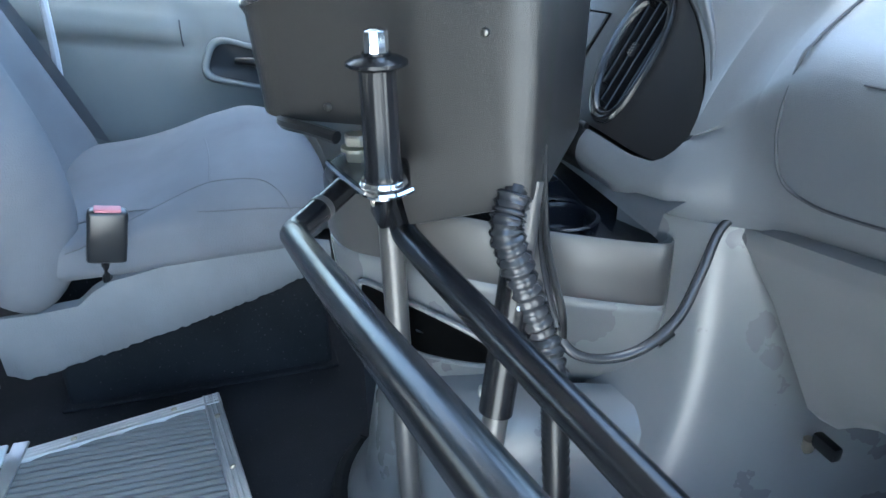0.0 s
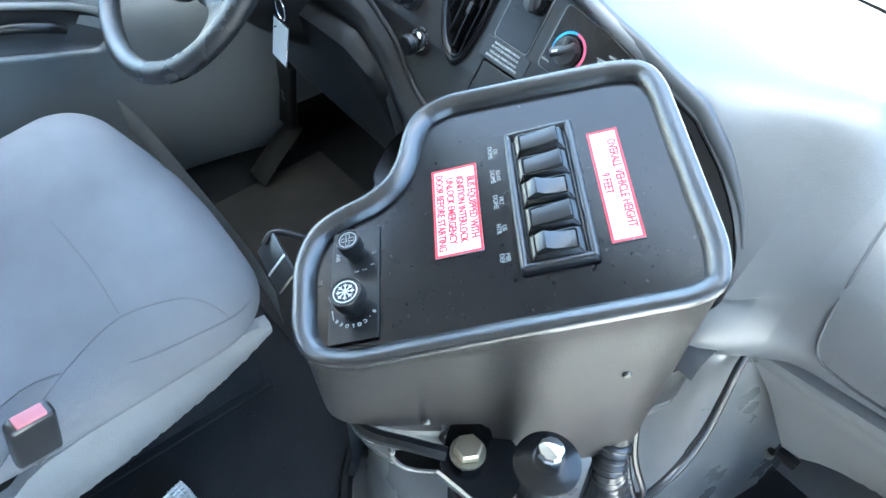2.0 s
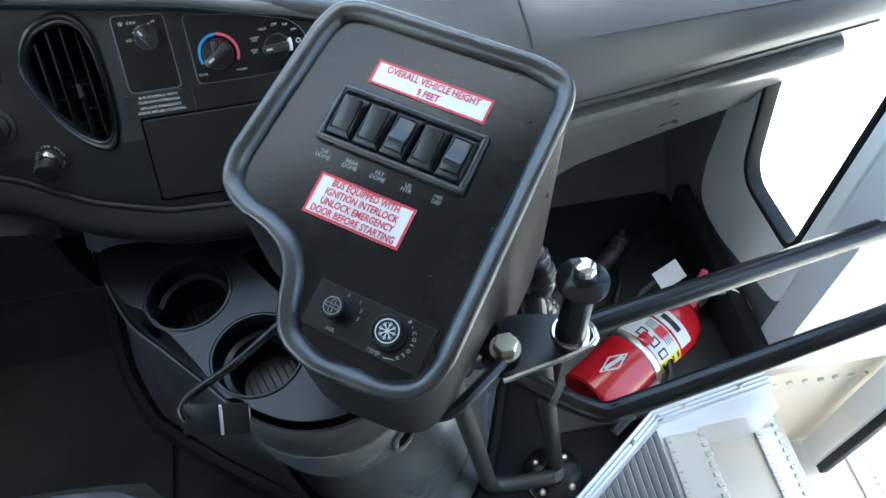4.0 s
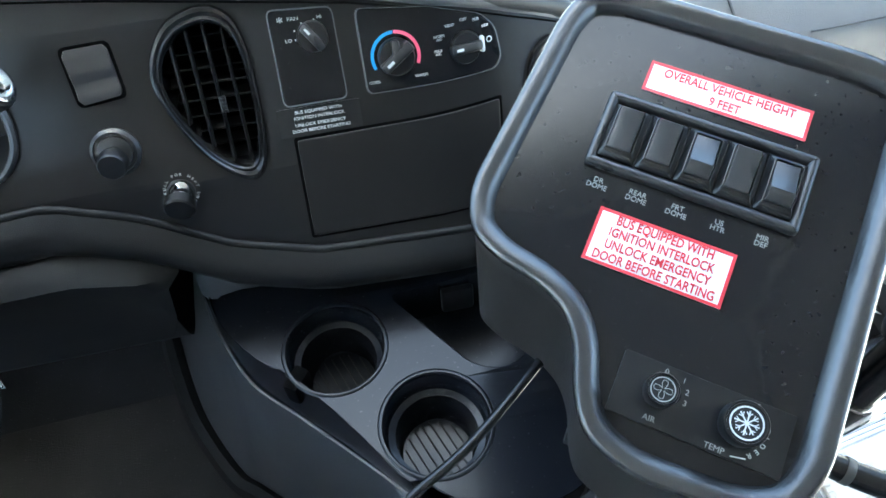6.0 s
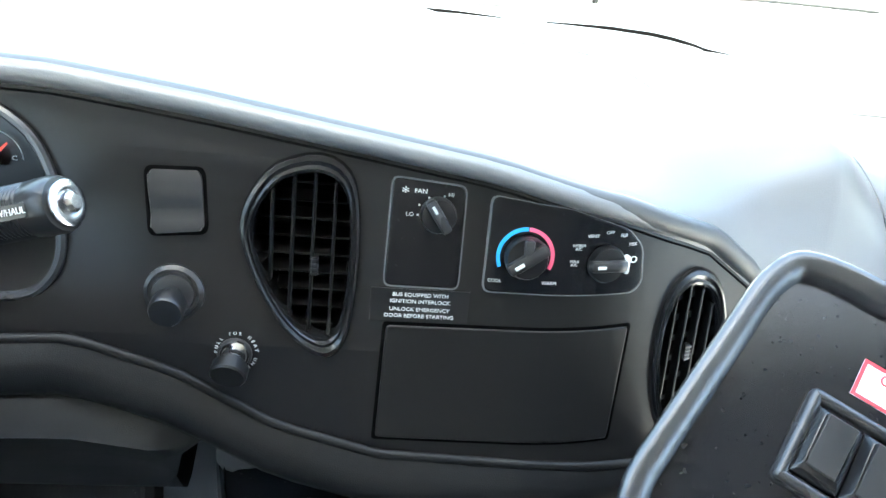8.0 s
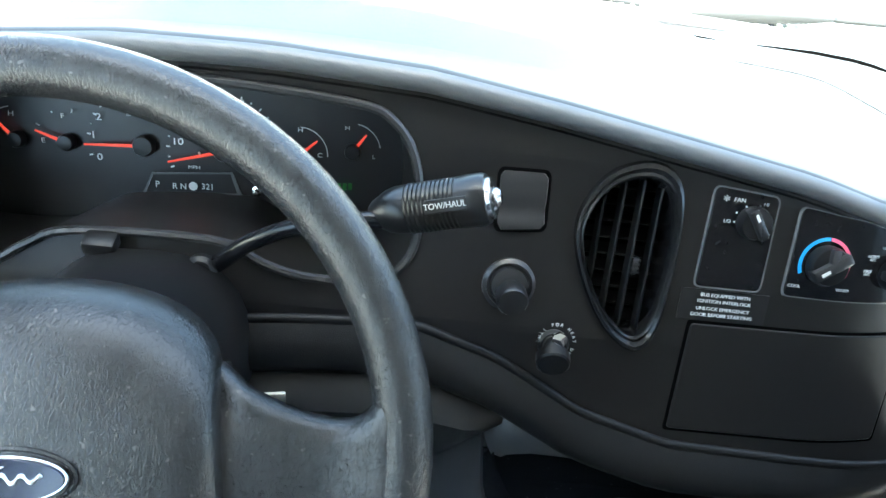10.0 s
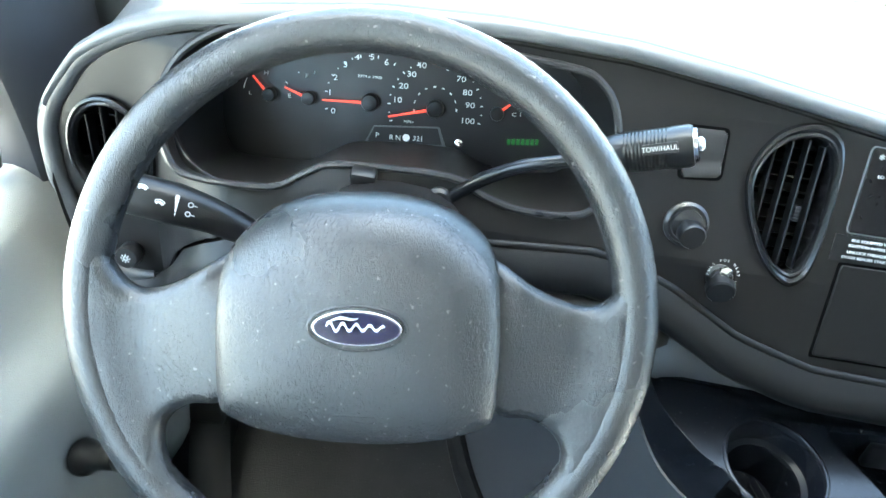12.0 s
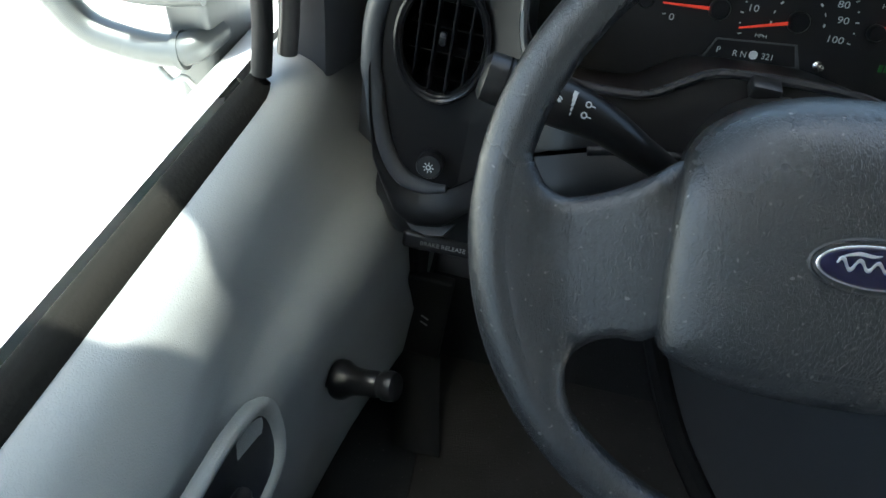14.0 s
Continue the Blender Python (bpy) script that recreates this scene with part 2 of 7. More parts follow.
M_WHITE = mat("white_gelcoat", (0.84, 0.85, 0.82), 0.35)
M_BODY = mat("white_body_paint", (0.8, 0.8, 0.8), 0.2)
M_WALL = mat("grey_wall", (0.10, 0.10, 0.10), 0.7)
M_HEAD = mat("headliner", (0.16, 0.16, 0.16), 0.9, bump=0.3, scale=500)
M_POST = mat("pale_grey_post", (0.62, 0.62, 0.62), 0.45, bump=0.15, scale=300)
M_NOSE = mat("beige_nosing", (0.6, 0.55, 0.46), 0.7, bump=0.4, scale=200, vary=0.18)
M_BEIGE = mat("beige_panel", (0.55, 0.48, 0.38), 0.6, bump=0.2, scale=200)
M_PILLAR = mat("pillar_trim", (0.03, 0.031, 0.034), 0.6, bump=0.3, scale=600, kind="leather")
M_COWL = mat("cowl_grey", (0.30, 0.30, 0.28), 0.6)
M_COWLD = mat("cowl_slat_grey", (0.42, 0.42, 0.37), 0.6)
M_LABEL = mat("label_white", (0.62, 0.63, 0.64), 0.4, vary=0.04)
M_REDINK = mat("red_print", (0.50, 0.018, 0.030), 0.5)
M_INK = mat("white_print", (0.55, 0.56, 0.56), 0.5)
M_BLUE = mat("blue_print", (0.03, 0.3, 0.65), 0.5)
M_PINK = mat("pink_print", (0.75, 0.1, 0.2), 0.5)
M_YELLOW = mat("yellow_print", (0.75, 0.6, 0.03), 0.5)
M_NEEDLE = mat("needle_red", (0.85, 0.06, 0.03), 0.4, emit=0.05)
M_GREEN = mat("odometer_green", (0.012, 0.08, 0.012), 0.4, emit=0.03)
M_OVAL = mat("blue_emblem", (0.004, 0.005, 0.024), 0.12)
M_SHEET = mat("shifted_silver", (0.7, 0.7, 0.68), 0.3, metal=0.8)
M_SEATBELT = mat("grey_webbing", (0.16, 0.165, 0.175), 0.8, bump=0.5, scale=1500, kind="cloth")
M_GROUND = mat("pale_concrete", (0.70, 0.67, 0.61), 0.9, bump=0.3, scale=40)
M_GLASS = bpy.data.materials.new("clear_glass")
M_GLASS.use_nodes = True
gnt = M_GLASS.node_tree
gnt.nodes.remove(gnt.nodes["Principled BSDF"])
gmix = gnt.nodes.new("ShaderNodeMixShader")
gtr, ggl = gnt.nodes.new("ShaderNodeBsdfTransparent"), gnt.nodes.new("ShaderNodeBsdfGlossy")
gtr.inputs[0].default_value, ggl.inputs["Roughness"].default_value = (.93, .96, .94, 1), 0.02
gmix.inputs[0].default_value = 0.05
gnt.links.new(gtr.outputs[0], gmix.inputs[1])
gnt.links.new(ggl.outputs[0], gmix.inputs[2])
gnt.links.new(gmix.outputs[0], gnt.nodes["Material Output"].inputs[0])
M_DIAL = mat("dial_black", (0.008, 0.008, 0.009), 0.35)
M_INKGLOW = mat("dial_print", (0.75, 0.77, 0.77), 0.5)
M_SEAM = mat("seam_shadow_grey", (0.05, 0.052, 0.055), 0.7)
M_BAND = mat("tray_band_grey", (0.058, 0.055, 0.052), 0.30, bump=0.2, scale=700, kind="leather")
M_CHROMED = mat("dull_chrome", (0.45, 0.45, 0.47), 0.22, metal=1.0)
M_CLEAR = mat("clear_plastic", (0.8, 0.8, 0.8), 0.15, trans=0.8)
M_RIM = mat("console_rim", (0.018, 0.018, 0.019), 0.22, spec=0.75, bump=0.3, scale=600, kind="leather")
M_INKDIM = mat("faint_print", (0.28, 0.28, 0.27), 0.5)
M_TAPE = mat("shiny_tape", (0.03, 0.03, 0.032), 0.25, bump=0.8, scale=140)
M_BUTTON = mat("faded_red_button", (0.42, 0.14, 0.16), 0.5)
M_PALE = mat("pale_belt_edge", (0.5, 0.51, 0.54), 0.7)
M_SEAL = mat("window_felt", (0.008, 0.0075, 0.006), 0.9, spec=0.1, bump=0.8, scale=300, vary=0.4)
M_BLACKCUP = mat("recess_shade_black", (0.008, 0.008, 0.009), 0.5)
M_MIRARM = mat("mirror_grey", (0.10, 0.105, 0.105), 0.4, metal=0.5)
M_MIRROR = mat("mirror_glass", (0.9, 0.9, 0.9), 0.02, metal=1.0)
M_STITCH = mat("seat_stitch", (0.11, 0.113, 0.12), 0.9)
M_CARPET2 = mat("carpet_mat", (0.028, 0.0275, 0.0268), 0.98, bump=1.0, scale=500, kind="cloth", vary=0.75, specks=0.1, spec=0.1)
M_MATBLK = mat("black_vinyl_mat", (0.030, 0.031, 0.034), 0.36, spec=0.4, bump=0.3, scale=300)
M_DARKGLOSS = mat("dark_gloss_blade", (0.02, 0.02, 0.021), 0.28)
# Black wiper greyed for the bright haze through the glass
M_WIPER = mat("wiper_haze_grey", (0.05, 0.05, 0.05), 0.5, spec=0.3)
M_RUBBERHOSE = mat("grey_rubber_hose", (0.045, 0.045, 0.047), 0.55, bump=0.2, scale=300)
# Lightless black for joints, and for shade painted into vents, bin and notch
M_GAP = mat("joint_and_shade_black", (0.003, 0.003, 0.003), 0.9, spec=0.0)

# ---- shell of the cab ----
def slab(name, x0, y0, z0, x1, y1, z1, material, label="", cat="", r=0.0, kind="structure", parent=None):
    ob = part(name, rbox(x1 - x0, y1 - y0, z1 - z0, r, 2, Matrix.Translation(((x0 + x1) / 2, (y0 + y1) / 2, (z0 + z1) / 2))), material, parent, smooth=False)
    return tagged(ob, label, cat, kind=kind) if parent is None else ob


def prism_y(pts, y0, y1):
    """An upright shape in x and z, run from y0 to y1."""
    return loft([[(x, y0, z) for x, z in pts], [(x, y1, z) for x, z in pts]])


def prism_z(pts, z0, z1):
    return loft([[(x, y, z0) for x, y in pts], [(x, y, z1) for x, y in pts]])


def prism_x(pts, x0, x1):
    return loft([[(x0, y, z) for y, z in pts], [(x1, y, z) for y, z in pts]])


slab("ground", -150, -150, -0.86, 150, 150, -0.76, M_GROUND, "pale sunlit concrete ground outside the bus", "ground")
floor = part("floor", prism_z([(-.92, -1.6), (.62, -1.6), (.62, .330), (.80, .352), (.80, 1.0), (-.92, 1.0)], -.06, 0.0), M_CARPET, smooth=False)
tagged(floor, "dark charcoal carpet on the cab floor", "floor", kind="structure")
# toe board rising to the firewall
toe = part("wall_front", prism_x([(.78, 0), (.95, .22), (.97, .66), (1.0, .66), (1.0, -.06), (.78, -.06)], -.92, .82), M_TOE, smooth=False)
tagged(toe, "black carpeted toe board and firewall, colour paled for missing light", "firewall", kind="structure")
slab("ceiling", -.86, -2.6, 1.50, 1.15, .46, 1.56, M_HEAD, "pale grey cab ceiling", "ceiling")
# Unseen cap; its left edge is notched to shape the door's sun patch
cap_ = part("roof_cap", prism_z([(-1.27, -2.7), (1.20, -2.7), (1.20, -.03), (1.0, .12), (.90, .40), (.76, .55), (-.76, .55), (-.87, .53), (-.98, .42), (-1.0, .24), (-.975, .19), (-.935, .165), (-.912, .13), (-.908, .075), (-.94, .047), (-1.27, .035)], 1.60, 1.66), M_BODY, smooth=False)
tagged(cap_, "unseen white roof cap, its left edge cut to shape the door's sun patch", "roof", kind="structure")
# unseen bus body behind the driver: windows left, right wall closed to darken reflections
def window_wall(name, x0, x1, y0, y1, z0, label, posts):
    """A side wall of the bus: solid below, a band of windows, and a cant rail above."""
    w_ = slab(name, x0, y0, z0, x1, y1, .52, M_WALL, label, "wall")
    slab("cant_rail", x0, y0, 1.26, x1, y1, 1.5, M_WALL, parent=w_)
    for y in posts:
        slab("window_post", x0 + .005, y - .035, .52, x1 - .005, y + .035, 1.26, M_WALL, parent=w_)


window_wall("wall_left", -1.0, -.94, -2.6, -.50, -.3, "grey side wall of the bus behind the driver, with windows", (-.54, -1.45, -2.4))
slab("wall_right", 1.14, -2.6, -.75, 1.20, -.38, 1.5, M_WALL, "unseen grey side wall behind the entry, left solid to hold light back", "wall")
slab("trim_header", 1.14, -.38, 1.44, 1.20, .40, 1.5, M_WALL, "grey header over the entry door", "wall")
slab("wall_rear", -.97, -2.66, -.3, 1.17, -2.6, 1.5, M_WALL, "pale wall at the back of the entry", "wall")

# ---- platform with ribbed tread, metal edging and entry steps ----
PLAT = [(-.09, .023), (.27, .088), (.59, .313), (.795, .343), (.795, .28), (.655, .275), (.655, -.9), (.05, -.9), (-.034, -.25)]
platform = thing("platform", (.3, -.2, 0), "raised entry platform with ribbed grey rubber tread and metal edging", "platform", kind="structure")
part("platform_body", prism_z(PLAT, -.06, .046), M_ALU, platform, smooth=False)


def ribbed(x0, x1, y0, y1, z, pitch=.012, clip=None):
    """One corrugated sheet whose ribs run along y."""
    rows = []
    for i in range(int((x1 - x0) / pitch)):
        for f, h in ((0, -.003), (.18, .0015), (.5, .003), (.82, .0015)):
            x = x0 + (i + f) * pitch
            ya, yb = clip(x) if clip else (y0, y1)
            if yb - ya > .01:
                rows.append([(x, ya, z - .006), (x, ya, z + h), (x, yb, z + h), (x, yb, z - .006)])
    return loft(rows, False)


def front_edge(x):
    return float(np.interp(x, (-.09, .27, .59, .795), (.023, .088, .313, .343)))


def left_edge(x):
    return float(np.interp(x, (-.09, -.034, .05), (.023, -.25, -.9)))


tagged(part("rubber_tread", ribbed(-.085, .60, -.9, 0, .048, .0125, lambda x: (left_edge(x), front_edge(x) - .012)), M_RUBBER, platform, "worn ribbed grey rubber matting", angle=20), kind="stuff")


def edging(a, b, w=.026, z=.046, h=.008, side=1, flutes=3):
    """A fluted metal strip from a to b on the floor."""
    a, b = Vector((*a, z)), Vector((*b, z))
    d = (b - a)
    m = basis(a, d, Vector((0, 0, 1)).cross(d) * side)
    L = d.length
    prof = [(0, -.03), (0, h * .6), (.002, h)]
    for k in range(flutes):
        u = .003 + (w - .006) * k / flutes
        v = (w - .006) / flutes
        prof += [(u, h), (u + v * .25, h - .0012), (u + v * .75, h - .0012), (u + v, h)]
    prof += [(w - .001, h), (w, h * .5), (w, -.005)]
    zs = Vector((0, 0, 1))
    y = m.to_3x3() @ Vector((0, 1, 0))
    bm = loft([[p + y * u + zs * v for u, v in prof] for p in (a, b)])
    return bm


def screw(at, up=(0, 0, 1), r=.0045):
    z = Vector(up).normalized()
    x = z.orthogonal()
    m = basis(at, x, z.cross(x))
    return lathe([(r, -.001), (r, .0008), (r * .7, .0022), (.0001, .0027)], 10, m)


edges = [((-.092, .025), (.27, .090)), ((.27, .090), (.59, .315)), ((.59, .315), (.797, .345)), ((-.034, -.25), (-.092, .025))]
for i, (a, b) in enumerate(edges):
    st = part("edging", edging(a, b, side=-1), M_ALU, platform, "fluted aluminium edging strip", smooth=False)
    n = max(2, int((Vector(b) - Vector(a)).length / .11))
    for k in range(n):
        u = (k + .5) / n
        d = (Vector(b) - Vector(a)).normalized()
        p = Vector(a).lerp(Vector(b), u) + Vector((d.y, -d.x)) * .012
        part("screw", screw((p.x, p.y, .054)), M_STEEL, st)
st = part("edging", edging((.02, -.62), (-.034, -.25), side=-1), M_ALU, platform, "fluted aluminium edging strip", smooth=False)
part("seam_strip", rbox(.42, .022, .004, .001, 1, pose(.16, -.262, .054, 0, 0, -3)), M_ALU, platform, "flat aluminium joint strip", smooth=False)


def nosing(x, y0, y1, z, w=.05):
    """A step nose with a toothed rim on both sides."""
    bm = rbox(w, y1 - y0, .006, .0015, 1, Matrix.Translation((x + w / 2, (y0 + y1) / 2, z + .003)))
    n = int((y1 - y0) / .016)
    for k in range(n):
        yy = y0 + (k + .5) * (y1 - y0) / n
        for xx in (x + .004, x + w - .004):
            join(bm, rbox(.012, .009, .005, .002, 1, Matrix.Translation((xx, yy, z + .0075))))
    return bm


part("step_nose", nosing(.595, -.9, .268, .047, .062), M_NOSE, platform, "worn beige step nosing with toothed rims", smooth=False)
steps = thing("entry_steps", (.9, -.2, -.4), "beige entry steps with toothed nosings, worn and dusty", "steps", kind="structure")
part("tread", rbox(.24, 1.24, .03, .004, 2, Matrix.Translation((.77, -.28, -.165))), M_NOSE, steps, smooth=False)
part("riser", rbox(.03, 1.24, .21, .002, 1, Matrix.Translation((.64, -.28, -.06))), M_NOSE, steps, smooth=False)
part("tread", rbox(.3, 1.24, .03, .004, 2, Matrix.Translation((1.03, -.28, -.385))), M_NOSE, steps, smooth=False)
part("riser", rbox(.03, 1.24, .23, .002, 1, Matrix.Translation((.875, -.28, -.275))), M_NOSE, steps, smooth=False)
for x, z in ((.69, -.15), (.83, -.15), (.93, -.37), (1.1, -.37)):
    part("step_nose", nosing(x, -.9, .335, z, .045), M_ALU, steps, "fluted metal step strip", smooth=False)
# front wall of the stepwell and the door post
well = slab("wall_stepwell", .66, .338, -.75, 1.2, .350, .040, M_BEIGE, "beige front wall of the stepwell", "wall")
bm = bmesh.new()
for k in range(16):
    join(bm, rbox(.011, .008, .006, .002, 1, Matrix.Translation((.68 + .03 * k, .335, .02 - .004 * k))))
part("trim", bm, M_NOSE, well, "toothed beige edge trim", smooth=False)
post = part("wall_post", prism_z([(.80, .345), (.865, .345), (.905, .40), (.905, .47), (.875, .47), (.815, .40), (.80, .40)], .05, 1.5), M_POST, smooth=False)
tagged(post, "pale grey door post beside the entry", "door post", kind="structure")
leaf = part("wall_door_edge", rbox(.035, .055, 1.6, .006, 2, pose(1.03, .30, .45, 0, 0, 0)), M_POST)
tagged(leaf, "folded edge of the open entry door", "door", kind="structure")
part("seal", rbox(.02, .02, 1.6, .004, 2, pose(1.03, .265, .45)), M_RUBBERBLK, leaf, "black rubber door seal")

# ---- white window panel beside the footwell ----
YZ = Matrix(((0, 0, -1, .803), (1, 0, 0, 0), (0, 1, 0, 0), (0, 0, 0, 1)))     # x, y of a plate become y, z; its face looks to -x
hole = rounded([(.432, .262), (.605, .252), (.645, .44), (.70, .80), (.432, .80)], [.03, .05, .05, .05, .03])
panel = part("window_1", plate([rounded([(.405, .165), (.60, .10), (.685, .105), (.715, .25), (.76, .90), (.405, .90)], [.02, .04, .05, .03, .01, .01], 4), hole], .02, .004, YZ), M_WHITE, smooth=False)
tagged(panel, "white moulded window panel with rounded opening", "window panel", kind="structure")
h2 = rounded([(.442, .272), (.598, .262), (.637, .44), (.69, .79), (.442, .79)], [.025, .045, .05, .05, .03])
part("window_gasket", plate([hole, h2], .026, .003, YZ @ Matrix.Translation((0, 0, .002))), M_RUBBERBLK, panel, "black rubber gasket", smooth=False)
slab("wall_side", .815, .40, -.3, .835, .72, .24, M_TOE, "dark lower side wall of the footwell, colour paled for missing light", "wall")
slab("wall_side", .80, .70, -.06, .84, 1.0, .9, M_TOE, "dark front corner of the footwell, colour paled for missing light", "wall")
slab("wall_lower", .775, .345, 0, .80, .72, .10, M_CARPET, "black carpeted sill of the footwell", "wall")

# ---- front of the vehicle: glass, cowl, bonnet, pillars ----
def glass_pt(u, v):
    """u across from -1 to 1, v up from 0 to 1; the glass bows forward in the middle."""
    return Vector((u * (.80 - .06 * v), .91 + .11 * (1 - u * u) - .56 * v, .638 + .817 * v))


bm = loft([[glass_pt(-1 + k / 8, v) for k in range(17)] for v in np.linspace(0, 1, 9)], False)
ws = part("window_2", bm, M_GLASS)
ws.visible_shadow = False
tagged(ws, "clear laminated windscreen", "windscreen", kind="structure")
cowl = part("wall_cowl", loft([[glass_pt(-1 + k / 8, 0) + Vector((0, dy, dz)) for k in range(17)] for dy, dz in ((-.018, -.12), (-.02, -.016), (.0, -.006), (.03, -.012), (.12, -.03), (.13, -.06))], False), M_COWL)
tagged(cowl, "grey plastic cowl below the windscreen", "cowl", kind="structure")
bm = bmesh.new()
for k in range(84):
    u = -.84 + .02 * k
    p = glass_pt(u, 0) + Vector((0, .075, -.016))
    join(bm, rbox(.007, .075, .006, .002, 1, Matrix.Translation(p)))
tagged(part("cowl_slats", bm, M_COWLD, cowl, "row of fine grey cowl slats", smooth=False), kind="stuff")
hood = thing("bonnet", (0, 1.6, .5), "white painted bonnet in full sun", "bonnet", kind="structure")
part("bonnet_skin", loft([[(x, 1.13 + .08 * (1 - (x / .85) ** 2) + dy, .60 - dz - .05 * (x / .85) ** 2) for x in np.linspace(-.85, .85, 15)] for dy, dz in ((0, .03), (.015, 0), (.3, .03), (.6, .10), (.75, .22), (.78, .5))], False), M_BODY, hood)


for s in (-1, 1):
    base, top = (s * .83, .86, .56), (s * .78, .36, 1.46)
    a, b = Vector(base), Vector(top)
    d = (b - a)
    m = basis(a.lerp(b, .5), d, Vector((0, 1, 0)))
    tagged(part("pillar", rbox(d.length, .13, .07, .02, 3, m), M_PILLAR), "dark grey trimmed windscreen pillar", "pillar", kind="structure")
slab("trim_header", -.80, .36, 1.44, .80, .48, 1.52, M_HEAD, "pale grey windscreen header", "header", r=.02)


def wiper(p0, p1, p2, fat=1.0):
    w = thing("wiper", p0, "black wiper resting on the sunlit windscreen", "wiper", "windscreen wipers")
    part("arm", tube([p0, Vector(p0).lerp(Vector(p1), .5) + Vector((0, 0, .003)), p1], .0045, 8, smoothn=4), M_WIPER, w)
    part("blade", tube([Vector(p1).lerp(Vector(p2), t) + Vector((0, 0, .006 * fat * t * (1.6 - t))) for t in np.linspace(0, 1, 7)], [.003, .0038 * fat, .0046 * fat, .0052 * fat, .006 * fat, .0056 * fat, .003], 10), M_WIPER, w)
    part("pivot", lathe([(.012, -.03), (.012, .0), (.005, .006), (.005, .02)], 14, Matrix.Translation(Vector(p1).lerp(Vector(p2), .35) + Vector((0, 0, -.026)))), M_WIPER, w)
    return w


wiper((-.60, 1.02, .632), (-.30, 1.06, .640), (.058, 1.09, .619), 1.0)
wiper((.62, 1.06, .665), (.333, 1.09, .642), (.098, 1.09, .606), 2.2)

# ---- dashboard ----
FS = 0.62                                    # lean of the dash face


def yf(z):
    return 0.505 + FS * (z - 0.6)


def bend(x):
    """The face turns forward towards the passenger side."""
    a = min(.12, max(0.0, x - .08))
    return 1.3 * a * a + .312 * max(0.0, x - .2)


def zt(x):
    return float(np.interp(x, (-0.749, -0.745, -0.738, -0.727, -0.707, -0.681, -0.66, -0.62, -0.56, -0.45, -0.35, -0.24, -0.147, -0.04, 0.05, 0.147, 0.221, 0.268, 0.288, 0.306, 0.320, 0.330, 0.3365, 0.338, 0.385), (0.618, 0.636, 0.650, 0.666, 0.692, 0.711, 0.7195, 0.731, 0.741, 0.754, 0.758, 0.756, 0.747, 0.734, 0.723, 0.703, 0.678, 0.646, 0.628, 0.610, 0.592, 0.575, 0.557, 0.546, 0.555)))


def zb(x):
    return float(np.interp(x, (-0.749, -0.745, -0.738, -0.727, -0.714, -0.70, -0.685, -0.66, -0.645, -0.63, -0.607, -0.585, -0.56, -0.53, -0.45, -0.33, -0.235, -0.167, -0.095, -0.02, 0.1, 0.221, 0.28, 0.310, 0.325, 0.334, 0.338, 0.385), (0.60, 0.555, 0.515, 0.488, 0.470, 0.463, 0.461, 0.466, 0.488, 0.525, 0.556, 0.575, 0.584, 0.590, 0.597, 0.609, 0.614, 0.596, 0.563, 0.545, 0.540, 0.528, 0.519, 0.5155, 0.5195, 0.529, 0.540, 0.55)))


def pod_shift(x, z):
    """How far the face stands back at its door end, where it is more upright."""
    return sstep(-.570, -.665, x) * (.05 + .44 * min(.15, max(-.114, .603 - z)))


def pod_warp(bm, cuts=True):
    if cuts:
        for k_ in range(13):
            bmesh.ops.bisect_plane(bm, geom=bm.verts[:] + bm.edges[:] + bm.faces[:], plane_co=(-.57 - .0125 * k_, 0, 0), plane_no=(1, 0, 0))
    for v_ in bm.verts:
        v_.co.y += pod_shift(v_.co.x, v_.co.z)
    return bm


def far_edge(x):
    """Height of the dash's edge below the glass."""
    return float(np.interp(x, (-.75, -.63, -.535, -.404, -.306, -.156, -.055, .06, .166, .276, .40), (.545, .566, .588, .610, .625, .642, .650, .656, .660, .661, .656)))


